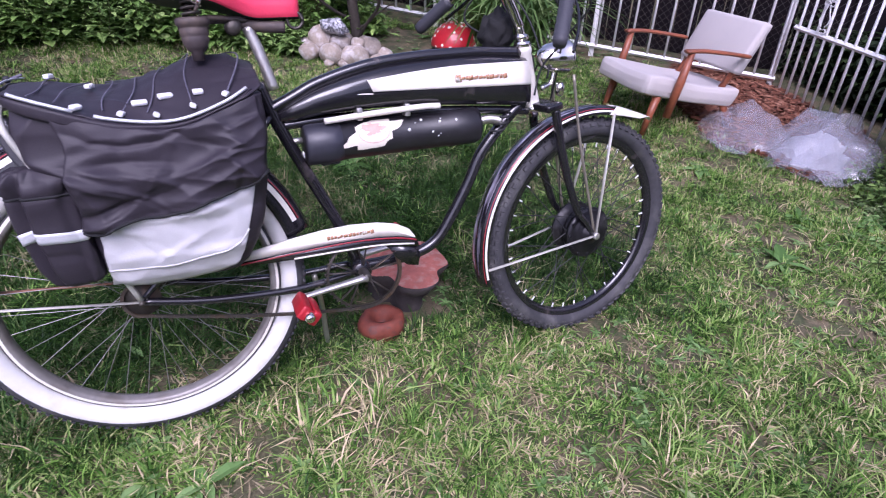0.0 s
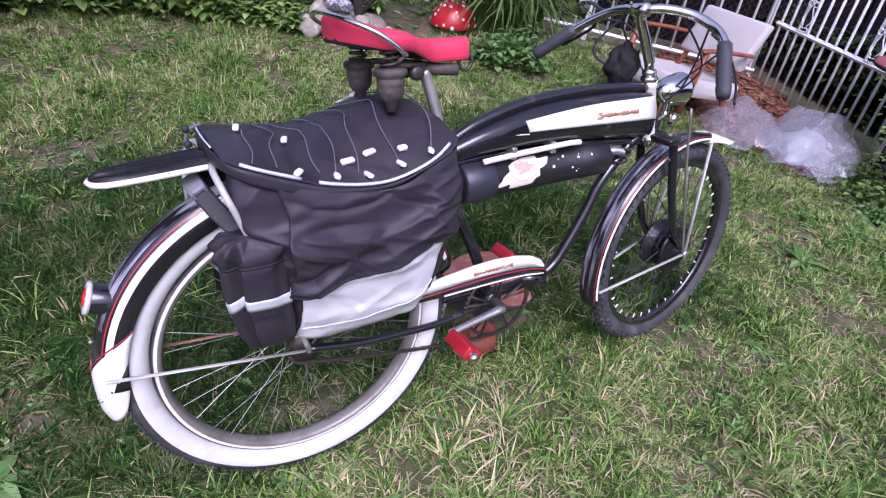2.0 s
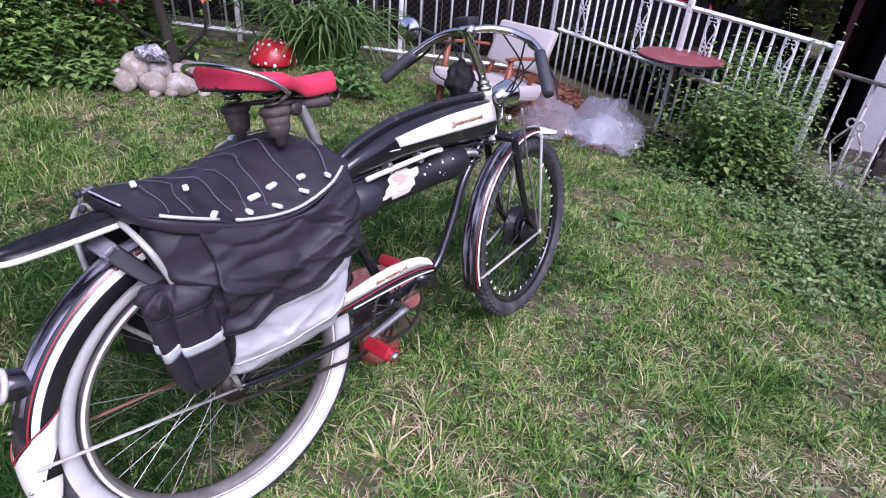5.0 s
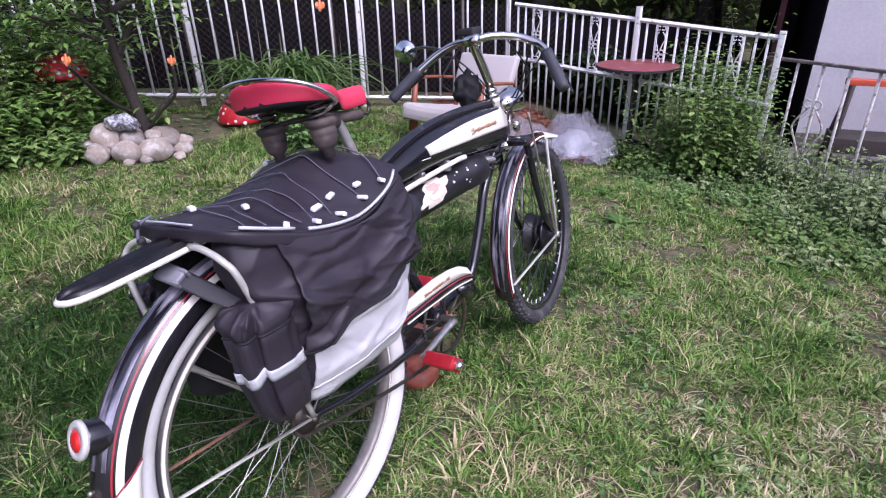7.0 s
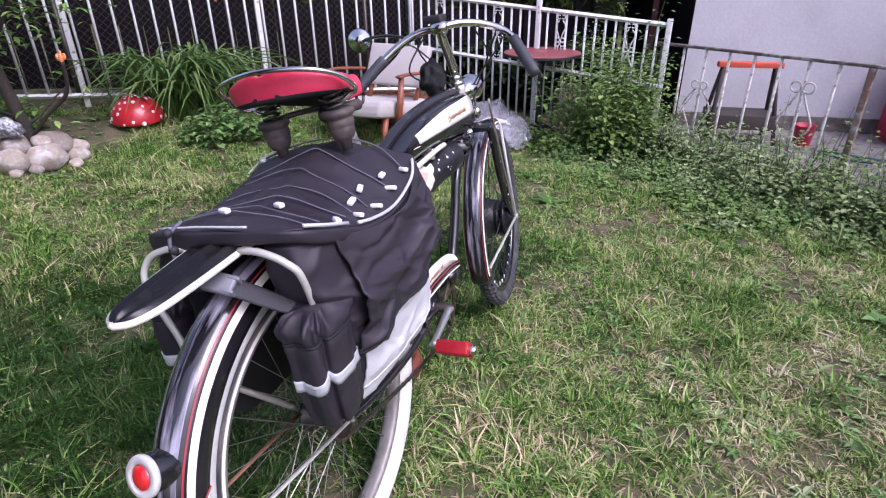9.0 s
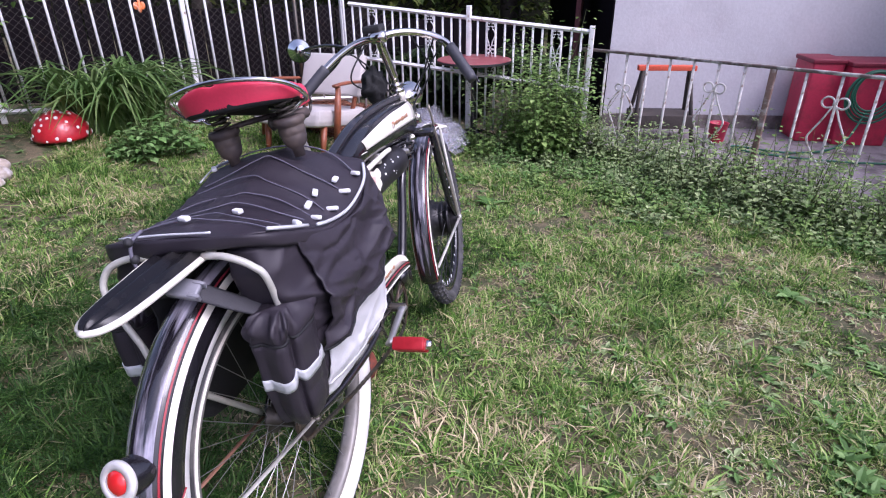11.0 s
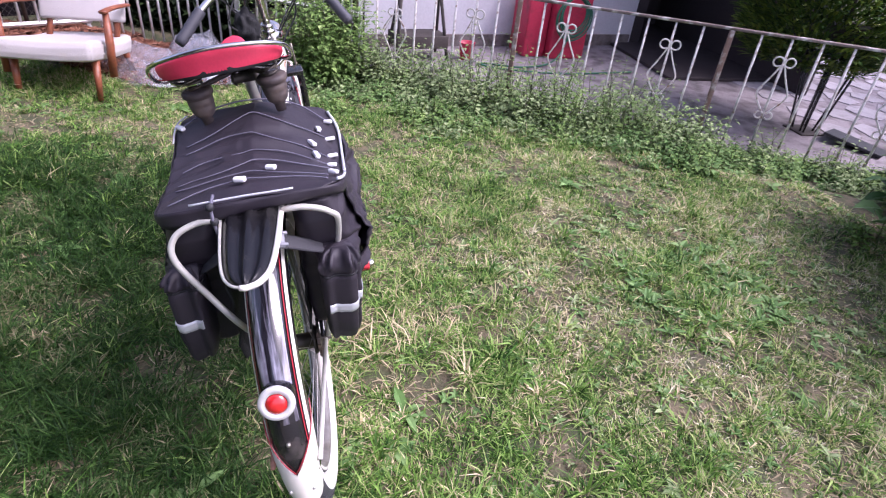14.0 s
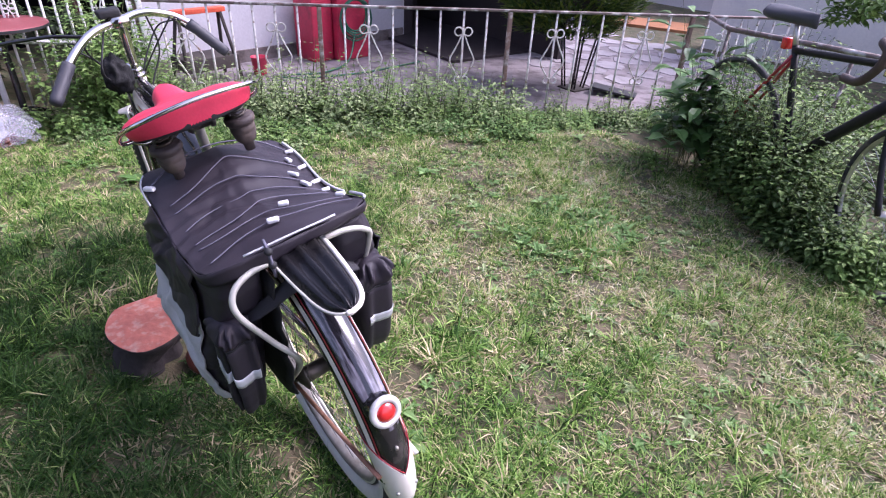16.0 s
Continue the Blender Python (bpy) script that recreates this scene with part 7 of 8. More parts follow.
def build_flagstones():
    rnd = random.Random(17)
    f = thing("flagstone_paving", "pale irregular flagstones with sandy joints", "paving", pose(0, 0, 0), kind="structure")
    mat = material("pale_flagstone", (0.33, 0.3, 0.315), 0.75, var=0.2, scale=4, object_random=0.14, second=(0.25, 0.225, 0.235), mix=(0.5, 0.7))
    for i in range(11):
        for j in range(14):
            x, y = 2.6 + 0.42 * i + rnd.uniform(-0.06, 0.06), -4.3 - 0.36 * j + rnd.uniform(-0.05, 0.05)
            if beyond_fence(x, y) < 0.75 or x > 5.4 and y > -6.2:
                continue
            bm = bmesh.new()
            m = rnd.choice((5, 6, 7))
            ph = rnd.uniform(0, 6)
            ring = [(x + (0.19 + rnd.uniform(-0.035, 0.03)) * math.cos(ph + 6.283 * k / m), y + (0.165 + rnd.uniform(-0.03, 0.03)) * math.sin(ph + 6.283 * k / m)) for k in range(m)]
            top = [bm.verts.new((px, py, -0.118 + 0.008)) for px, py in ring]
            low = [bm.verts.new((x + (px - x) * 1.04, y + (py - y) * 1.04, -0.125)) for px, py in ring]
            bm.faces.new(top)
            for k in range(m):
                bm.faces.new((low[k], low[(k + 1) % m], top[(k + 1) % m], top[k]))
            bmesh.ops.recalc_face_normals(bm, faces=bm.faces)
            part("flagstone", bm, mat, f, smooth=False)


build_flagstones()
bm = bmesh.new()
box(bm, (1.1, 0.7, 0.05), (0, 0, 0), 0.006)
o = mesh_object("wooden_board", bm, material("orange_brown_board", (0.45, 0.2, 0.09), 0.6, var=0.2), smooth=False)
o.matrix_basis = pose(4.35, -7.6, -0.085, 0, 0, 25)
tagged(o, "orange-brown wooden board lying on the paving", "board")


# ---------------------------------------------------------------- far bicycles
def build_racing_bike(m, label, steer):
    """Parked racing bicycle with taped drop bars, its front wheel turned."""
    b = thing("parked_bicycle", label, "bicycle", m)
    head = Matrix.Translation((0.88, 0, 0)) @ Matrix.Rotation(radians(steer), 4, "Z") @ Matrix.Translation((-0.88, 0, 0))
    for x, n, mt in ((0.0, "rear_wheel", Matrix()), (1.04, "front_wheel", head)):
        w = new(n)
        w.parent = b
        w.matrix_basis = mt @ Matrix.Translation((x, 0, 0.34))
        part("tyre", ring_profile(bmesh.new(), tyre_profile(0.325, 0.014, 1.0, -180, 180, 12), 64), TYRE, w)
        part("rim", ring_profile(bmesh.new(), [(0.311, 0.009), (0.295, 0.0), (0.311, -0.009)], 64), STEEL, w)
        spoke_set(w, 0.3, 0.02, 0.03, 28, 0.001, STEEL)
        part("hub", lathe(bmesh.new(), [(0.006, -0.06), (0.02, -0.03), (0.02, 0.03), (0.006, 0.06)], "y", 12), STEEL, w)
    fr = new("frame")
    fr.parent = b
    for pts, r, mat in (([(0.42, 0, 0.3), (0.28, 0, 0.8)], 0.015, DULL_FRAME), ([(0.42, 0, 0.3), (0.86, 0, 0.74)], 0.024, DULL_FRAME), ([(0.29, 0, 0.78), (0.84, 0, 0.84)], 0.015, DULL_FRAME), ([(0.83, 0, 0.9), (0.88, 0, 0.7)], 0.022, DULL_FRAME), ([(0.29, 0.01, 0.76), (0, 0.05, 0.34)], 0.008, RED_ENAMEL), ([(0.29, -0.01, 0.76), (0, -0.05, 0.34)], 0.008, RED_ENAMEL), ([(0.42, 0.02, 0.3), (0, 0.05, 0.34)], 0.009, BLACK_PAINT), ([(0.42, -0.02, 0.3), (0, -0.05, 0.34)], 0.009, BLACK_PAINT)):
        part("tube", tube(pts, r, 10, 4), mat, fr)
    for s in (-1, 1):
        part("fork_blade", tube([(0.88, s * 0.03, 0.7), (0.95, s * 0.05, 0.52), (1.04, s * 0.055, 0.34)], 0.011, 10, 4), DULL_FRAME, b).matrix_basis = head
    part("seat_post", tube([(0.28, 0, 0.78), (0.25, 0, 0.9)], 0.012, 8, 2), STEEL, b)
    bm = bmesh.new()
    rows = []
    for x, w in ((0.07, 0.03), (0.1, 0.07), (0.16, 0.078), (0.22, 0.055), (0.3, 0.028), (0.35, 0.018), (0.365, 0.004)):
        rows.append([bm.verts.new((x, w * math.cos(radians(a)), 0.92 + (0.026 if a < 181 else 0.036) * math.sin(radians(a)))) for a in range(0, 360, 30)])
    for p, q in zip(rows, rows[1:]):
        for k in range(12):
            bm.faces.new((p[k], p[(k + 1) % 12], q[(k + 1) % 12], q[k]))
    bm.faces.new(rows[0])
    bm.faces.new(rows[-1])
    part("saddle", bm, GRIP, b, "dark grey saddle")
    part("stem", tube([(0.83, 0, 0.9), (0.82, 0, 0.93), (0.9, 0, 0.94)], 0.014, 10, 4), CHROME, b, "chrome stem").matrix_basis = head
    tape = material("brown_bar_tape", (0.06, 0.04, 0.035), 0.6, var=0.25)
    part("handlebar", tube([(0.8, -0.21, 0.8), (0.89, -0.21, 0.81), (0.955, -0.205, 0.87), (0.97, -0.2, 0.93), (0.92, -0.19, 0.955), (0.9, -0.1, 0.945), (0.9, 0, 0.94), (0.9, 0.1, 0.945), (0.92, 0.19, 0.955), (0.97, 0.2, 0.93), (0.955, 0.205, 0.87), (0.89, 0.21, 0.81), (0.8, 0.21, 0.8)], 0.016, 10), tape, b, "brown taped drop handlebar").matrix_basis = head
    for s in (-1, 1):
        part("brake_lever", tube([(0.97, s * 0.2, 0.955), (1.01, s * 0.2, 0.94), (1.0, s * 0.2, 0.86)], 0.008, 8), CHROME, b, "chrome brake lever").matrix_basis = head
    part("chainring", lathe(bmesh.new(), [(0.02, -0.05), (0.09, -0.045), (0.09, -0.04), (0.02, -0.04)], "y", 24, (0.42, 0, 0.3)), DARK_STEEL, b)
    bm = bmesh.new()
    box(bm, (0.03, 0.05, 0.05), (0.23, 0, 0.8), 0.006)
    part("rear_lamp", bm, LENS_RED, b, "red rear lamp")


build_racing_bike(pose(0.504, -2.836, -0.005, 4, 0, 155) @ Matrix.Scale(1.09, 4), "dark racing bicycle with drop handlebar among the shrubs", -14)

# dark handrail behind the shrubs
hr = thing("handrail", "dark iron handrail behind the shrubs", "rail", pose(0, 0, 0))
part("rail", sweep(bmesh.new(), [(1.56, -4.12, 0.7), (1.1, -3.62, 0.72), (0.37, -3.62, 0.725), (-1.0, -3.6, 0.72)], 0.018, 8), DARK_RAIL, hr)
for x in (1.1, 0.3, -0.5):
    part("post", sweep(bmesh.new(), [(x, -3.62, -0.1), (x, -3.62, 0.71)], 0.012, 8), DARK_RAIL, hr)


# ---------------------------------------------------------------- behind the tall fence
def plank_wall():
    d = (TALL_B - TALL_A).normalized()
    o = Vector((-d.y, d.x))
    base = TALL_A + o * 0.45 - d * 1.0
    f = thing("low_board_wall", "low near-black board wall added for the dark behind the fence", "wall", kind="structure")
    rnd = random.Random(5)
    for k in range(46):
        p = base + d * (0.16 * k)
        bm = bmesh.new()
        h = 0.74 + rnd.uniform(-0.05, 0.05)
        box(bm, (0.152, 0.025, h), (0, 0, h / 2), 0.003)
        ob = part("board", bm, NEAR_BLACK_BOARDS, f, smooth=False)
        ob.matrix_basis = pose(p.x, p.y, ground_z(p.x, p.y) - 0.05, 0, rnd.uniform(-0.6, 0.6), math.degrees(math.atan2(d.y, d.x)))


plank_wall()


def chain_link():
    """Diamond wire netting close behind the tall fence, one mesh of crossing wires."""
    d = (TALL_B - TALL_A).normalized()
    o = Vector((-d.y, d.x))
    base = TALL_A + o * 0.17
    V, F = [], []
    h, step, r = 0.8, 0.05, 0.0011

    def wire(a, b):
        p, q = (Vector((*(base + d * s), z + ground_z(*(base + d * s)))) for s, z in (a, b))
        side = (q - p).normalized().cross(Vector((o.x, o.y, 0))) * r
        out = Vector((o.x, o.y, 0)) * r
        k = len(V)
        for c in (p, q):
            V.extend((c - side - out, c + side - out, c + side + out, c - side + out))
        F.extend((k + j, k + (j + 1) % 4, k + 4 + (j + 1) % 4, k + 4 + j) for j in range(4))

    n = int((TALL_B - TALL_A).length / step)
    for k in range(-int(h / step), n):
        s0 = k * step
        wire((max(0.0, s0), max(0.0, -s0)), (s0 + h, h))
        wire((s0 + h, 0.0), (max(0.0, s0), min(h, s0 + h)))
    t = thing("wire_netting", "grey diamond wire netting behind the tall fence", "fence")
    ob = raw_object("netting", V, F, DARK_STEEL, t)
    tagged(ob, kind="stuff")
    for k in range(4):
        p = base + d * (0.1 + 1.05 * k)
        part("post", sweep(bmesh.new(), [(p.x, p.y, 0.1), (p.x, p.y, 1.1)], 0.016, 8), DARK_STEEL, t)


chain_link()


def hanging_ornament(x, y, z, s):
    """Small orange ornament of a rounded body with two wings."""
    t = thing("hanging_ornament", "small orange glazed ornament on a twig", "ornament", pose(x, y, z, 0, 12, 30), "orange ornaments")
    mat = material("orange_glaze", (0.75, 0.2, 0.06), 0.4, var=0.25, scale=20, second=(0.8, 0.6, 0.5), mix=(0.55, 0.7))
    part("body", lathe(bmesh.new(), [(0.002, -0.045), (0.014, -0.03), (0.02, 0.0), (0.013, 0.025), (0.008, 0.035), (0.012, 0.05), (0.002, 0.064)], "z", 14), mat, t)
    for q in (-1, 1):
        bm = bmesh.new()
        bmesh.ops.create_uvsphere(bm, u_segments=10, v_segments=6, radius=1.0)
        for v in bm.verts:
            v.co = Vector((v.co.x * 0.006, q * 0.024 + v.co.y * 0.02, v.co.z * 0.03 + 0.01))
        part("wing", bm, mat, t)
    t.scale = (s, s, s)


for ox, oy, oz, os in ((1.223, 2.248, 0.825, 0.56), (0.722, 2.293, 0.889, 0.56), (2.6, 2.484, 1.019, 0.84)):
    hanging_ornament(ox, oy, oz, os)

def build_far_tree(x, y, r, h, seed):
    rnd = random.Random(seed)
    t = thing("far_tree", "dark-barked tree with hanging leafy branches beyond the fence", "tree", pose(x, y, -0.05), "trees beyond the fence")
    lean = rnd.uniform(-0.12, 0.12)
    part("trunk", sweep(bmesh.new(), [(lean * k * 0.3, 0.05 * math.sin(k + seed), h * k / 6) for k in range(7)], [r * (1.15 - 0.08 * k) for k in range(7)], 10), BARK, t)
    V, F = [], []
    for k in range(7):
        z = h * rnd.uniform(0.25, 0.9)
        a = rnd.uniform(0, 6.28)
        p = branch_path(rnd, (lean * z / h * 1.8, 0, z), (math.cos(a), math.sin(a), 0.25), rnd.uniform(1.0, 1.9))
        part("limb", sweep(bmesh.new(), p, [0.05, 0.045, 0.04, 0.03, 0.025, 0.02, 0.012], 6), BARK, t)
        for q in p[1:]:
            for j in range(70):
                c = q + Vector((rnd.gauss(0, 0.3), rnd.gauss(0, 0.3), rnd.gauss(-0.1, 0.25)))
                b = rnd.uniform(0, 6.28)
                leaf_mesh(V, F, c, (math.cos(b), math.sin(b), rnd.uniform(-0.8, 0.2)), (0, 0, 1), rnd.uniform(0.09, 0.16), rnd.uniform(0.05, 0.09))
    raw_object("crown", V, F, FAR_TREE, t)
    tagged(t.children[-1], kind="stuff")


for k, (x, y, r, h) in enumerate(((6.6, 2.6, 0.13, 4.2), (7.4, 1.5, 0.17, 4.5), (6.9, 0.75, 0.1, 4.0), (8.2, 0.9, 0.14, 4.6), (8.6, 3.4, 0.16, 4.5), (6.2, 4.6, 0.12, 4.2), (5.0, 7.6, 0.15, 4.4), (7.4, 6.2, 0.16, 4.6), (9.5, 2.0, 0.18, 5))):
    build_far_tree(x, y, r, h, 40 + k)

car = thing("garden_crate", "red and white crate beyond the fence", "crate", pose(5.6, 1.25, 0.0, 0, 0, 20))
bm = bmesh.new()
box(bm, (0.4, 0.5, 0.5), (0, 0, 0.3), 0.01)
part("body", bm, WHITE_METAL, car, "white slatted crate body")
bm = bmesh.new()
box(bm, (0.42, 0.52, 0.16), (0, 0, 0.63), 0.01)
part("lid", bm, RED_PLASTIC, car, "red crate lid")
bm = bmesh.new()
box(bm, (0.5, 0.05, 1.5), (5.45, -0.22, 0.7), 0.01)
tagged(mesh_object("dark_red_door", bm, material("dark_red_boards", (0.09, 0.02, 0.025), 0.6, var=0.25), smooth=False), "dark red board door beside the house", "door")


def far_hedge(name, label, a, b, h, n, seed, mat, depth=0.5, leaf=1.0):
    """A dense leafy mass along a line, with an uneven top and gaps."""
    rnd = random.Random(seed)
    a, b = Vector(a), Vector(b)
    d = b - a
    o = Vector((-d.y, d.x)).normalized()
    V, F = [], []
    while len(V) < n * 12:
        f = rnd.random()
        p = a + d * f + o * rnd.uniform(-depth, depth)
        top = h * (0.75 + 0.35 * noise.noise((f * 9, seed, 0)) + 0.15 * noise.noise((f * 31, seed, 2)))
        z = top * rnd.random() ** 0.8
        if noise.noise((f * d.length * 0.9, z * 1.1, seed)) < -0.3:
            continue
        t = rnd.uniform(0, 6.283)
        leaf_mesh(V, F, Vector((p.x, p.y, z)), (math.cos(t), math.sin(t), rnd.uniform(-0.7, 0.4)), (0, 0, 1), leaf * rnd.uniform(0.1, 0.2), leaf * rnd.uniform(0.06, 0.11))
    ob = raw_object(name, V, F, mat)
    tagged(ob, label, "hedge", kind="stuff")


far_hedge("far_hedge", "dark leafy woodland edge beyond the fences", (6.0, 9.0), (9.6, 5.2), 4.5, 7000, 3, FAR_TREE, 0.8)
far_hedge("far_hedge", "dark leafy woodland edge beyond the gate", (9.6, 5.2), (11.0, -0.5), 4.5, 7000, 5, FAR_TREE, 0.8)
far_hedge("far_hedge", "dark leafy hedge behind the garden", (-6.5, 8.0), (5.0, 9.5), 3.5, 9000, 7, DARK_BUSH, 0.7)
far_hedge("far_hedge", "green garden growth beyond the terrace", (2.0, -11.2), (-3.4, -7.9), 2.2, 6000, 9, BUSH, 0.7)
far_hedge("far_hedge", "green leafy shrubs behind the handrail", (0.85, -4.8), (-0.5, -4.45), 1.3, 5200, 15, BUSH, 0.3, 0.5)
far_hedge("far_hedge", "low undergrowth behind the white gate, leaves darkened as shade", (4.45, 1.9), (4.3, -0.3), 0.7, 9000, 13, SHADE_LEAF, 0.35, 0.5)
# flat planes whose dark colour stands for the shade within the wood
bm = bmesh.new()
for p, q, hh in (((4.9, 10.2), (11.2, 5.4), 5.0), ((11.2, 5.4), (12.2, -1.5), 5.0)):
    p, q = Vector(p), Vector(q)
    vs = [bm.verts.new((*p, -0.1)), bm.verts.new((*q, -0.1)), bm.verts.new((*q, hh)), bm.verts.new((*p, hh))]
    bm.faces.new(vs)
tagged(mesh_object("backdrop", bm, material("deep_woodland_shade", (0.035, 0.04, 0.022), 0.95, var=0.5, scale=1.5), smooth=False), "distant backdrop painted dark as woodland shade", "backdrop", kind="structure")
far_hedge("far_hedge", "green shrubs beyond the parked bicycles", (0.1, -6.0), (-3.2, -4.9), 1.5, 6000, 11, BUSH, 0.5)

# ---------------------------------------------------------------- plants
def near_segment(x, y, a, b):
    a, b, p = Vector(a), Vector(b), Vector((x, y))
    t = max(0, min(1, (p - a).dot(b - a) / (b - a).length_squared))
    return (p - a - (b - a) * t).length


def build_shrub(name, label, x, y, rx, ry, h, seed, stems, leaves, size, mat, group="", upright=1.0, low=0.12, broad=(0.62, 0.85), loose=0.09):
    """Upright stems with pairs of leaves, uneven in outline."""
    rnd = random.Random(seed)
    s = thing(name, label, "plant", pose(x, y, ground_z(x, y)), group)
    V, F = [], []
    bm = bmesh.new()
    for k in range(stems):
        a, f = rnd.uniform(0, 6.283), math.sqrt(rnd.random())
        o = Vector((rx * f * math.cos(a), ry * f * math.sin(a), -0.01))
        hh = h * rnd.uniform(0.55, 1.0) * (1.05 - 0.45 * f)
        d = Vector((0.35 * math.cos(a) * f + rnd.uniform(-0.2, 0.2), 0.35 * math.sin(a) * f + rnd.uniform(-0.2, 0.2), upright))
        p = branch_path(rnd, o, d, hh, 5, 0.24)
        sweep(bm, p, [0.0028, 0.0026, 0.0023, 0.002, 0.0016, 0.001], 4, caps=False)
        for j in range(leaves):
            q = (low + (1 - low) * j / leaves) * 5
            i = min(4, int(q))
            c = p[i].lerp(p[i + 1], q - i)
            b = j * 2.4 + rnd.uniform(-0.7, 0.7)
            sc = size * rnd.uniform(0.6, 1.25) * (1.15 - 0.5 * j / leaves)
            c = c + Vector((math.cos(b), math.sin(b), rnd.uniform(-0.3, 0.5))) * (rnd.random() * min(loose, 0.12 * h))
            leaf_mesh(V, F, c, (math.cos(b), math.sin(b), rnd.uniform(-0.25, 0.45)), (0, 0, 1), sc, sc * rnd.uniform(*broad), rnd.uniform(0.1, 0.5))
    tagged(part("stem_growth", bm, STEM, s), kind="stuff")
    raw_object("leaf_growth", V, F, mat, s)
    tagged(s.children[-1], kind="stuff")
    return s


# tall bush before the gate, with runners at its foot
build_shrub("leafy_bush", "tall leafy green bush before the white gate", 3.4, -0.1, 0.2, 0.2, 1.2, 1, 64, 66, 0.05, BUSH)
build_shrub("leafy_bush", "small leafy plant under the bistro table", 3.2, 0.3, 0.2, 0.16, 0.3, 2, 28, 18, 0.045, BUSH)
# band of weeds along the low fence
rnd = random.Random(77)
for k in range(40):
    s = -0.15 + 2.75 * k / 39
    p = FENCE_A + FENCE_DIR * s - FENCE_OUT * rnd.uniform(-0.08, 0.42)
    tall = 0.62 if 1.0 < s < 2.4 else 0.5
    build_shrub("weed_clump", "rambling grey-green weeds along the low fence", p.x, p.y, 0.2, 0.2, tall * rnd.uniform(0.7, 1.25), 100 + k, 13, 26, 0.043, (BUSH, PALE_WEED, PALE_WEED)[k % 3], "weeds along the low fence")
for k in range(46):
    s = -0.2 + 4.2 * k / 45
    p = FENCE_A + FENCE_DIR * s - FENCE_OUT * (rnd.uniform(0.4, 0.95) if s < 1.4 else rnd.uniform(0.4, 0.72) if s < 2.6 else rnd.uniform(0.1, 0.5))
    build_shrub("weed_clump", "low creeping weeds at the edge of the lawn", p.x, p.y, 0.22, 0.22, 0.18 * rnd.uniform(0.5, 1.4), 200 + k, 22, 14, 0.04, (WEED, PALE_WEED, BUSH)[k % 3], "weeds along the low fence")
for k in range(12):
    s = 2.55 + 1.6 * k / 11
    p = FENCE_A + FENCE_DIR * s - FENCE_OUT * rnd.uniform(-0.02, 0.34)
    build_shrub("weed_clump", "straggling weeds where the fence ends", p.x, p.y, 0.11, 0.11, 0.36 * rnd.uniform(0.6, 1.3), 260 + k, 10, 20, 0.04, (SHRUB_LEAF, PALE_WEED, BUSH)[k % 3], "weeds along the low fence")
# shrubs at the end of the fence
for k, (x, y, h) in enumerate(((0.76, -2.8, 0.9), (0.68, -2.86, 1.2), (0.6, -2.74, 1.05), (0.7, -2.72, 0.8), (0.52, -2.74, 0.98), (0.57, -2.86, 1.12), (0.64, -2.66, 0.7))):
    build_shrub("broad_leaved_plant", "broad-leaved garden plant with large pale leaves", x + 0.09, y - 0.1, 0.07, 0.07, h * 1.2, 300 + k, 3, 10, 0.155, BROAD, "broad-leaved plants", 3.2, 0.4, (0.55, 0.68))
for k, (x, y, h) in enumerate(((1.07, -3.1, 0.55), (1.22, -3.35, 0.5), (0.97, -3.25, 0.5), (0.69, -3.25, 0.6), (0.35, -2.76, 0.68), (0.2, -2.72, 0.66), (0.06, -2.66, 0.6), (-0.06, -2.6, 0.55), (0.4, -2.72, 0.76), (0.45, -2.92, 0.7), (0.36, -2.86, 0.66), (0.16, -2.72, 0.66), (0.08, -2.82, 0.68), (-0.02, -2.74, 0.62), (0.39, -3.05, 0.6), (0.17, -3.15, 0.6), (-0.13, -2.7, 0.8), (-0.16, -2.52, 0.5), (-0.32, -2.44, 0.42), (-0.5, -2.36, 0.34), (-0.53, -2.75, 0.55), (-0.75, -2.45, 0.34), (-0.23, -3.35, 0.6), (0.27, -3.75, 0.6), (-0.68, -3.15, 0.8), (0.67, -3.75, 0.8), (0.97, -4.55, 0.9), (-0.13, -4.65, 1.1), (-1.03, -2.75, 0.5))):
    build_shrub("shrub", "straggling green shrub by the parked bicycle", x, y - 0.1, 0.15, 0.13, h * 1.2, 320 + k, 14, 40, 0.04, (SHRUB_LEAF, PALE_WEED, SHRUB_LEAF, BUSH)[k % 4], "shrubs at the end of the fence", 1.8)
for k, (x, y) in enumerate(((0.5, -2.66), (0.33, -2.68), (0.12, -2.6), (-0.05, -2.5), (-0.22, -2.4), (-0.42, -2.26), (-0.58, -2.2), (0.84, -2.66), (-0.74, -2.15))):
    build_shrub("weed_clump", "low leafy weeds at the foot of the shrubs", x, y - 0.08, 0.12, 0.1, 0.16, 360 + k, 14, 12, 0.036, DARK_BUSH if k % 2 else BUSH, "weeds at the foot of the shrubs")
# taller growth that hides the lower half of the parked bicycle
for k, (x, y, h) in enumerate(((0.5, -2.82, 1.1), (0.41, -2.75, 1.1), (0.31, -2.67, 1.08), (0.21, -2.61, 1.02), (0.11, -2.55, 0.95), (0.02, -2.49, 0.86), (-0.07, -2.44, 0.7), (0.36, -2.86, 1.05), (0.24, -2.76, 1.0), (0.13, -2.68, 0.95), (0.02, -2.62, 0.9), (-0.15, -2.36, 0.42), (-0.28, -2.34, 0.36), (-0.42, -2.3, 0.34))):
    build_shrub("shrub", "tall straggling shrub before the parked bicycle", x, y, 0.08, 0.07, h, 380 + k, 16, 50, 0.04, (SHRUB_LEAF, BUSH, SHRUB_LEAF)[k % 3], "shrubs at the end of the fence", 1.9)
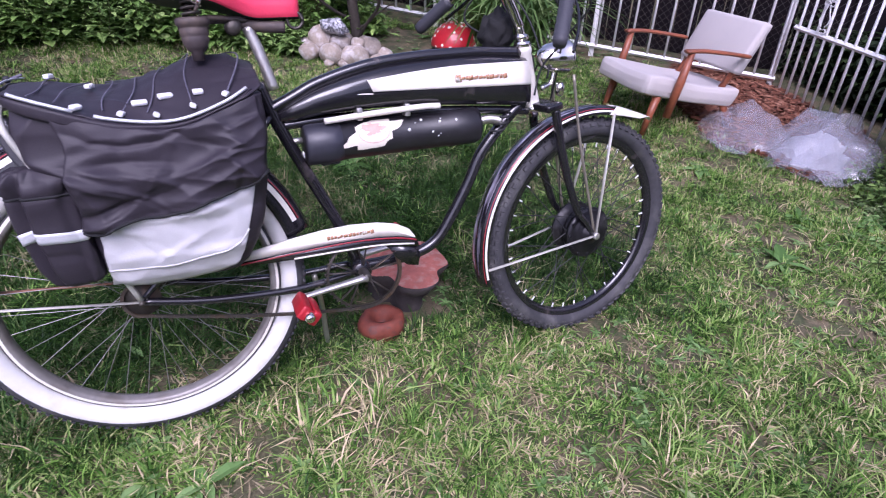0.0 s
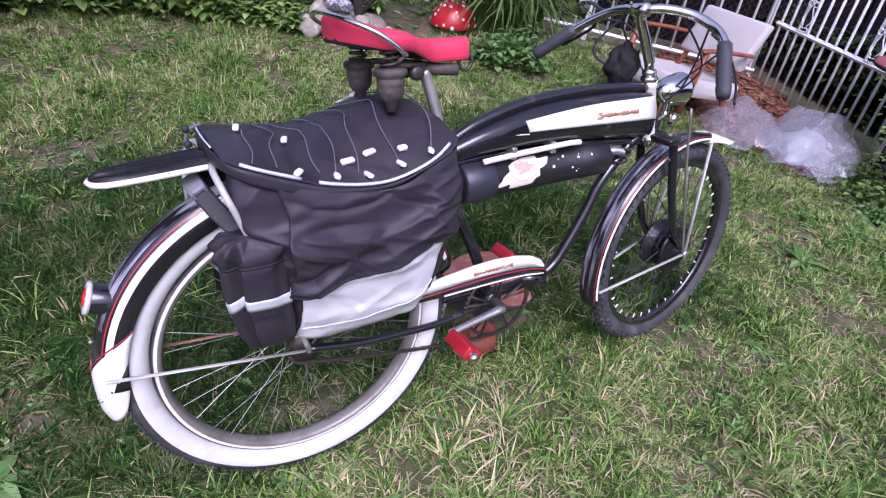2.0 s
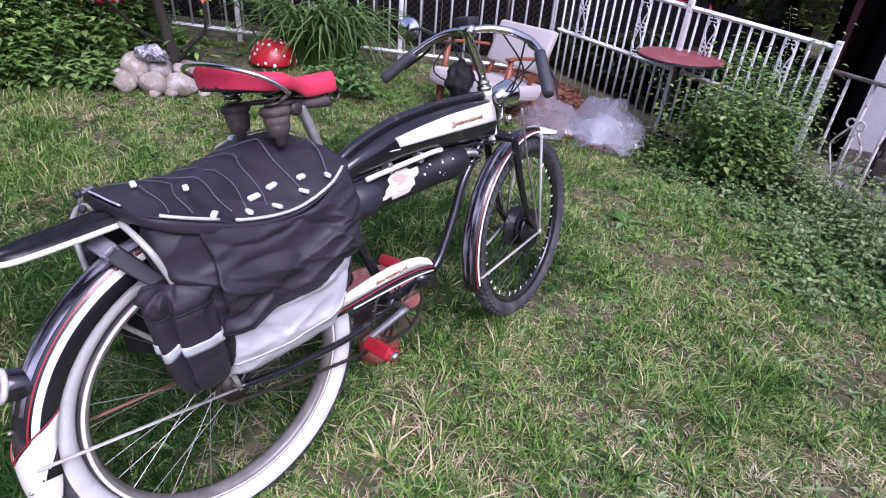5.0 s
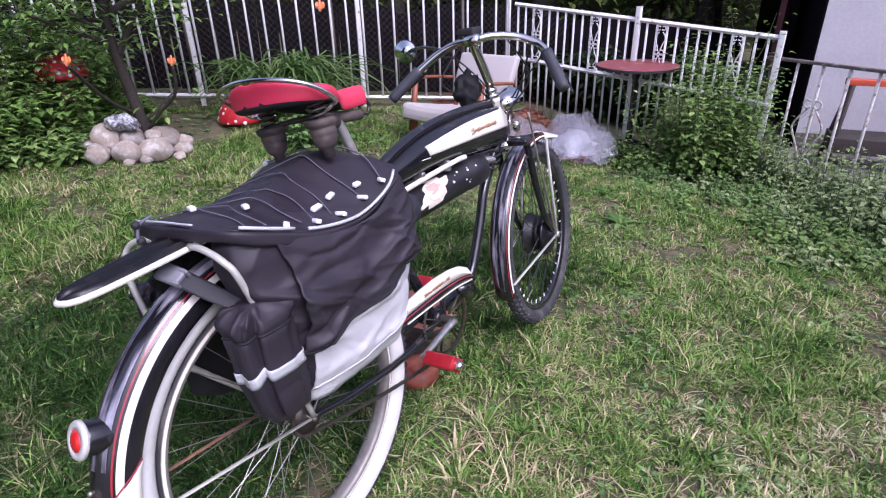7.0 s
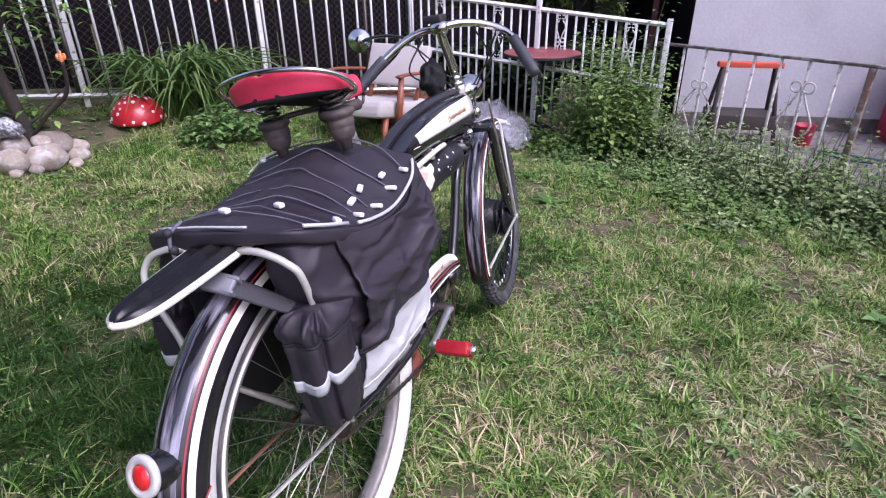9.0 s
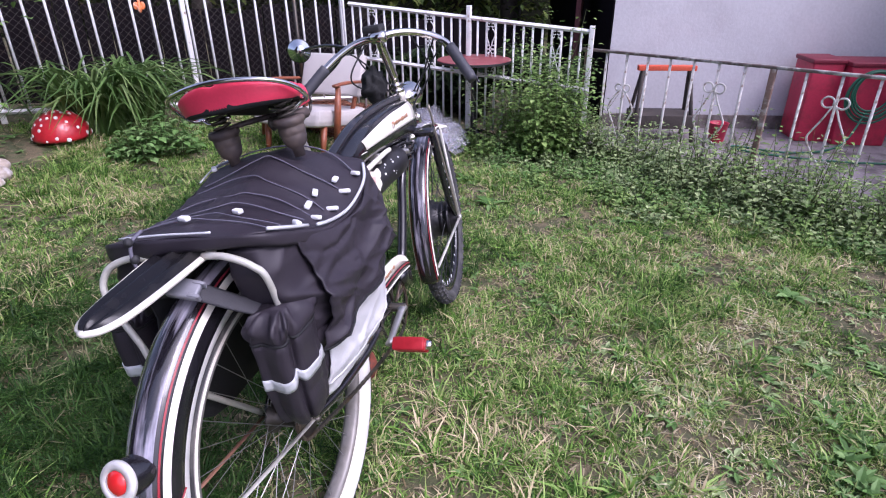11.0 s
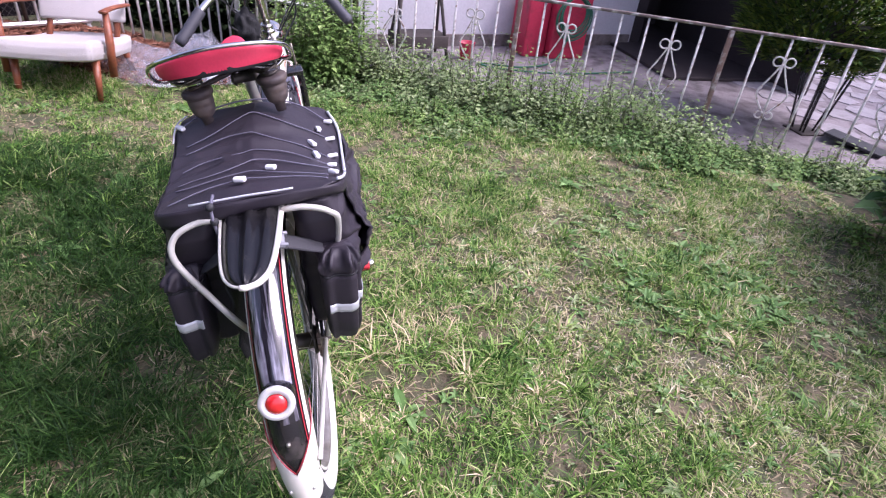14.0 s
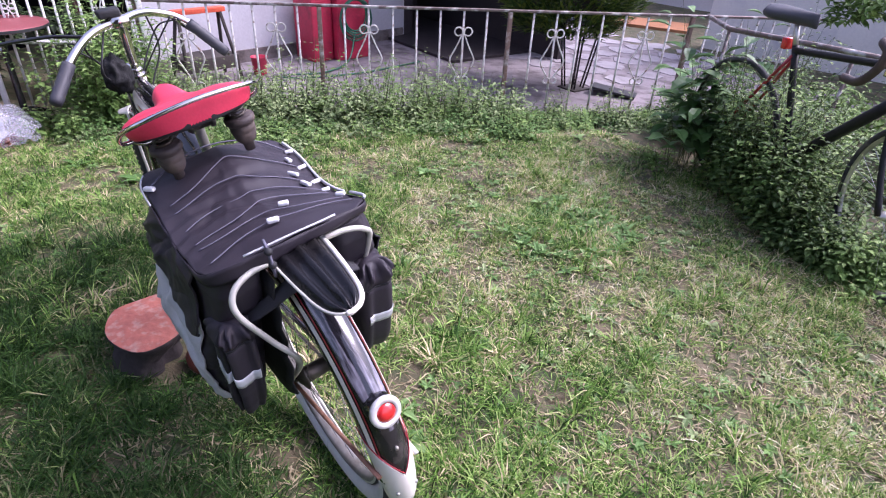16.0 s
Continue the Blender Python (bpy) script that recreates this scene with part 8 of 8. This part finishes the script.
# hedge at the back of the lawn
for k in range(20):
    x = -1.85 + 0.14 * k + rnd.uniform(-0.05, 0.05)
    y = 3.25 - 0.012 * k + rnd.uniform(-0.13, 0.17)
    build_shrub("hedge_plant", "dense leafy green hedge plant", x, y, 0.18, 0.19, rnd.uniform(0.5, 0.82), 400 + k, 26, 30, 0.07, DARK_BUSH if k % 3 else BUSH, "leafy hedge at the back")
for k, (x, y, h) in enumerate(((0.659, 2.877, 0.144), (0.823, 2.783, 0.146), (0.507, 2.924, 0.157), (0.845, 3.311, 0.605), (1.254, 3.058, 0.21), (1.215, 3.311, 0.605), (0.677, 3.311, 0.739), (0.268, 3.351, 0.668), (-0.073, 3.43, 0.725), (-0.469, 3.468, 0.721), (-0.928, 3.468, 0.655), (0.949, 3.43, 0.791))):
    build_shrub("hedge_plant", "dense leafy green hedge plant", x, y, 0.19, 0.19, h * 1.6, 450 + k, 28, 32, 0.07, BUSH if k < 4 else DARK_BUSH, "leafy hedge at the back")
build_shrub("ground_cover", "low bright green leafy ground cover", 2.001, 2.018, 0.17, 0.17, 0.34, 480, 46, 12, 0.062, WEED)
build_shrub("ground_cover", "low bright green leafy ground cover", 1.883, 2.129, 0.12, 0.12, 0.2, 481, 24, 8, 0.055, WEED)


def build_daylily(x, y, n, length, seed):
    rnd = random.Random(seed)
    V, F = [], []
    for k in range(n):
        a = rnd.uniform(0, 6.283)
        o = Vector((rnd.gauss(0, 0.07), rnd.gauss(0, 0.07), 0))
        L = length * rnd.uniform(0.6, 1.1)
        w = rnd.uniform(0.017, 0.032)
        out = rnd.uniform(0.25, 0.8)
        d = Vector((math.cos(a), math.sin(a), 0))
        side = Vector((-math.sin(a), math.cos(a), 0))
        b = len(V)
        m = 7
        for i in range(m + 1):
            f = i / m
            c = o + d * (L * out * f * (0.5 + 0.7 * f)) + Vector((0, 0, L * (1.05 * f - (0.45 + 0.5 * out) * f * f * f)))
            ww = w * (1 - f ** 3) * 0.5 + 0.0005
            V.extend((c - side * ww + Vector((0, 0, ww * 0.6)), c, c + side * ww + Vector((0, 0, ww * 0.6))))
        for i in range(m):
            q = b + 3 * i
            F.extend(((q, q + 1, q + 4, q + 3), (q + 1, q + 2, q + 5, q + 4)))
    t = thing("daylily", "clump of long arching green strap leaves", "plant", pose(x, y, ground_z(x, y) - 0.01), "daylily clumps")
    raw_object("strap_leaves", V, F, DAYLILY, t)
    tagged(t.children[-1], kind="stuff")


for k, (x, y) in enumerate(((2.139, 2.536), (2.263, 2.379), (2.056, 2.612), (2.345, 2.458), (2.175, 2.406))):
    build_daylily(x, y, 62, 0.82, 500 + k)

# bark mulch under the chair
rnd = random.Random(9)
V, F = [], []
for k in range(9000):
    x, y = rnd.uniform(2.6, 3.95), rnd.uniform(0.5, 2.1)
    if near_segment(x, y, (3.2, 0.95), (3.42, 1.6)) > 0.42 + 0.2 * noise.noise((x * 3, y * 3, 0)):
        continue
    a = rnd.uniform(0, 6.283)
    L, w = rnd.uniform(0.015, 0.045), rnd.uniform(0.006, 0.014)
    u, s = Vector((math.cos(a), math.sin(a), rnd.uniform(-0.3, 0.3))) * L, Vector((-math.sin(a), math.cos(a), rnd.uniform(-0.4, 0.4))) * w
    c = Vector((x, y, ground_z(x, y) + 0.01 + rnd.uniform(0, 0.025)))
    b = len(V)
    top = Vector((0, 0, 0.005))
    V.extend((c - u - s, c + u - s, c + u + s, c - u + s, c - u * 0.8 + top, c + u * 0.8 + top))
    F.extend(((b, b + 1, b + 5, b + 4), (b + 2, b + 3, b + 4, b + 5), (b + 1, b + 2, b + 5), (b + 3, b, b + 4)))
mulch = raw_object("bark_mulch", V, F, leaf_material("red_brown_bark_chips", [(0.0, (0.07, 0.028, 0.018)), (0.6, (0.16, 0.06, 0.035)), (1.0, (0.28, 0.14, 0.09))], 0.8, 0.0))
tagged(mulch, "red-brown bark mulch under the armchair", "mulch", kind="stuff")


# ---------------------------------------------------------------- grass
def grass_field(name, label, count, region, hmin, hmax, wmin, wmax, seed, keep, share=None, mat=None):
    """Blades in tufts, thinned by keep and by the share of the tufts at a place."""
    rng = np.random.default_rng(seed)
    tufts = count // 11
    tx, ty = rng.uniform(region[0], region[1], tufts), rng.uniform(region[2], region[3], tufts)
    ok = keep(tx, ty, rng)
    tx, ty = tx[ok], ty[ok]
    if share is not None:
        ok = rng.random(len(tx)) < share(tx, ty)
        tx, ty = tx[ok], ty[ok]
    size = rng.uniform(0.55, 1.35, len(tx))
    i = np.repeat(np.arange(len(tx)), rng.integers(5, 18, len(tx)))
    n = len(i)
    spread = np.abs(rng.normal(0, 0.011, n)) + 0.002
    a = rng.uniform(0, 2 * np.pi, n)
    x, y = tx[i] + spread * np.cos(a), ty[i] + spread * np.sin(a)
    z = np.array([ground_z(a, b) for a, b in zip(x, y)]) - 0.004
    dens = np.array([noise.noise((a * 1.7, b * 1.7, 5.0)) + 0.5 * noise.noise((a * 5, b * 5, 9.0)) for a, b in zip(x, y)])
    h = rng.uniform(hmin, hmax, n) * (0.85 + 0.65 * np.clip(dens, -0.6, 0.8)) * np.where(rng.random(n) < 0.04, 1.6, 1.0) * size[i]
    w = rng.uniform(wmin, wmax, n)
    a = a + rng.normal(0, 0.5, n)
    lean = rng.uniform(0.25, 1.75, n)
    dx, dy = np.cos(a), np.sin(a)
    sx, sy = -dy * w / 2, dx * w / 2
    tw = rng.uniform(-0.5, 0.5, n)
    verts = np.zeros((n, 5, 3), np.float32)
    for i, (f, ww) in enumerate(((0.0, 0.8), (0.0, -0.8), (0.55, 0.85), (0.55, -0.85), (1.0, 0.0))):
        reach = h * lean * (f * f * 0.85 + f * 0.15)
        up = h * (f - 0.28 * lean * f * f * f) / np.sqrt(1 + 0.35 * lean * lean)
        verts[:, i, 0] = x + dx * reach + sx * ww
        verts[:, i, 1] = y + dy * reach + sy * ww
        verts[:, i, 2] = z + up + tw * w * ww * f
    me = bpy.data.meshes.new(name)
    me.vertices.add(n * 5)
    me.vertices.foreach_set("co", verts.reshape(-1))
    base = (np.arange(n) * 5)[:, None]
    quad = np.concatenate([base + [0, 1, 3, 2]], 1)
    tri = base + [2, 3, 4]
    loops = np.concatenate([quad, tri], 1).reshape(-1).astype(np.int32)
    me.loops.add(n * 7)
    me.loops.foreach_set("vertex_index", loops)
    me.polygons.add(n * 2)
    starts = np.stack([np.arange(n) * 7, np.arange(n) * 7 + 4], 1).reshape(-1).astype(np.int32)
    me.polygons.foreach_set("loop_start", starts)
    me.update(calc_edges=True)
    me.materials.append(mat or GRASS)
    ob = new(name, me)
    tagged(ob, label, "grass", kind="stuff")
    return ob


def lawn_mask(x, y):
    out = (x - FENCE_A.x) * FENCE_OUT.x + (y - FENCE_A.y) * FENCE_OUT.y
    return (out < -0.1) & ~((np.hypot((x - 3.34) / 0.5, (y - 1.28) / 0.68) < 1)) & (np.hypot((x - 1.524) / 0.31, (y - 2.76) / 0.34) > 1) & (np.hypot((x - 0.735) / 0.16, (y - 0.31) / 0.15) > 1)


def near_line(x, y):
    """On the lawn side of the tall fence."""
    d = (TALL_B - TALL_A).normalized()
    return (x - TALL_A.x) * -d.y + (y - TALL_A.y) * d.x < -0.05


def patchy(x, y, rng, share):
    d = np.array([0.8 * noise.noise((a * 3.2, b * 3.2, 2.0)) + 0.8 * noise.noise((a * 9, b * 9, 3.0)) for a, b in zip(x, y)])
    return rng.random(len(x)) < share * np.clip(0.74 + 1.3 * d, 0.14, 1.0)


def blend(v):
    v = np.clip(v, 0.0, 1.0)
    return v * v * (3 - 2 * v)


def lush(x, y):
    """Share of the longer grass, its green darkened as shade, on the far side of the bicycle."""
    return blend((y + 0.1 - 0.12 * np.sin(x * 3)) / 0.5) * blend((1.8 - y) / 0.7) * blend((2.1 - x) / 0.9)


def dry(x, y):
    """Share of the drier grass before the fence, its colour also lifted as stronger light."""
    return blend((-0.4 - y + 0.15 * np.sin(x * 2.3)) / 0.8) * 0.88 * (0.35 + 0.65 * blend((1.7 - x) / 0.9))


NEAR_LAWN = (-1.5, 2.4, -2.9, 1.6)
grass_field("lawn_grass", "patchy green lawn grass with dry straw", 420000, NEAR_LAWN, 0.022, 0.055, 0.0026, 0.0055, 1, lambda x, y, r: lawn_mask(x, y) & patchy(x, y, r, 1.0), lambda x, y: 1 - np.maximum(lush(x, y), dry(x, y)))
grass_field("lush_lawn_grass", "longer grass beside the bicycle, green darkened as shade", 400000, (-1.5, 2.4, -0.4, 2.4), 0.035, 0.08, 0.0026, 0.0052, 21, lambda x, y, r: lawn_mask(x, y) & patchy(x, y, r, 1.0), lush, SHADED_LUSH_GRASS)
grass_field("dry_lawn_grass", "dry lawn grass before the fence, lightened for stronger light", 460000, NEAR_LAWN, 0.018, 0.045, 0.0026, 0.0052, 22, lambda x, y, r: lawn_mask(x, y) & patchy(x, y, r, 1.0), dry, LIT_DRY_GRASS)
grass_field("coarse_lawn_grass", "broad flattened blades of coarse grass", 38000, NEAR_LAWN, 0.035, 0.075, 0.0055, 0.0085, 41, lambda x, y, r: lawn_mask(x, y) & patchy(x, y, r, 1.0) & (np.array([noise.noise((a * 3.1, b * 3.1, 14.0)) for a, b in zip(x, y)]) > 0.02))
grass_field("far_lawn_grass", "patchy green lawn grass towards the hedge", 340000, (-2.8, 3.5, 1.6, 4.3), 0.032, 0.066, 0.0032, 0.006, 2, lambda x, y, r: lawn_mask(x, y) & patchy(x, y, r, 1.0) & (near_line(x, y)), lambda x, y: 1 - lush(x, y))
grass_field("side_lawn_grass", "patchy green lawn grass beside the fence", 75000, (2.4, 3.7, -1.6, 1.6), 0.03, 0.06, 0.003, 0.0055, 3, lambda x, y, r: lawn_mask(x, y) & patchy(x, y, r, 1.0))
grass_field("tall_grass_tufts", "longer grass tufts scattered over the lawn", 60000, (-1.2, 3.2, -2.6, 2.2), 0.055, 0.1, 0.003, 0.0052, 4, lambda x, y, r: lawn_mask(x, y) & (np.array([noise.noise((a * 2.2, b * 2.2, 8.0)) + 0.5 * noise.noise((a * 7, b * 7, 3.0)) for a, b in zip(x, y)]) > 0.26))
grass_field("lush_grass_patch", "bright lush patch of longer grass in the dry lawn", 5000, (0.1, 1.0, -1.9, -1.1), 0.04, 0.085, 0.0034, 0.0062, 31, lambda x, y, r: np.hypot((x - 0.52) / 0.34, (y + 1.48) / 0.28) < 0.3 + 0.9 * r.random(len(x)))


# broad-leaved weeds in the lawn
def lawn_weeds(name, label, count, seed, size, mat, region, flat=0.25):
    rnd = random.Random(seed)
    V, F = [], []
    for k in range(count):
        x, y = rnd.uniform(*region[:2]), rnd.uniform(*region[2:])
        if beyond_fence(x, y) > -0.3:
            continue
        z = ground_z(x, y)
        n = rnd.randint(3, 8)
        ph = rnd.uniform(0, 6)
        s = size * rnd.uniform(0.5, 1.4)
        for j in range(n):
            a = ph + 6.283 * j / n + rnd.uniform(-0.4, 0.4)
            leaf_mesh(V, F, Vector((x, y, z + 0.006)), (math.cos(a), math.sin(a), rnd.uniform(flat * 0.4, flat * 2.4)), (0, 0, 1), s * rnd.uniform(0.6, 1.2), s * rnd.uniform(0.3, 0.5), 0.35)
    ob = raw_object(name, V, F, mat)
    tagged(ob, label, "weeds", kind="stuff")


lawn_weeds("lawn_weeds", "small broad-leaved weeds in the lawn", 3800, 5, 0.028, WEED, (-1.3, 3.6, -3.0, 4.4))
lawn_weeds("plantain_rosettes", "larger weed rosettes in the lawn", 60, 6, 0.075, WEED, (-1.2, 3.2, -2.8, 3.0))


lawn_weeds("fresh_weed_patch", "fresh broad-leaved weeds in a patch of the dry lawn", 130, 9, 0.05, WEED, (0.3, 0.85, -1.85, -1.25), 0.5)
lawn_weeds("pale_weed_rosettes", "pale broad weeds in the drier lawn", 260, 8, 0.032, PALE_WEED, (-0.8, 1.9, -2.3, -0.6))


def dry_litter():
    V, F = [], []
    rnd = random.Random(14)
    for k in range(42000):
        x, y = rnd.uniform(-1.3, 3.4), rnd.uniform(-2.9, 3.5)
        if 0.8 * noise.noise((x * 3.2, y * 3.2, 2.0)) + 0.8 * noise.noise((x * 9, y * 9, 3.0)) > -0.05 and rnd.random() > 0.12 or beyond_fence(x, y) > 0:
            continue
        z = ground_z(x, y) + rnd.uniform(0.002, 0.014)
        a = rnd.uniform(0, 6.283)
        L, w = rnd.uniform(0.015, 0.06), rnd.uniform(0.0012, 0.003)
        d, s = Vector((math.cos(a) * L, math.sin(a) * L, rnd.uniform(-0.008, 0.012))), Vector((-math.sin(a) * w, math.cos(a) * w, 0))
        c = Vector((x, y, z))
        m = c + d * 0.5 + Vector((s.x, s.y, 0)) * rnd.uniform(-2, 2)
        b = len(V)
        V.extend((c - s, c + s, m + s, m - s, c + d))
        F.extend(((b, b + 1, b + 2, b + 3), (b + 3, b + 2, b + 4)))
    tagged(raw_object("dry_grass_litter", V, F, STRAW), "dry cut grass lying on the lawn", "straw", kind="stuff")


dry_litter()
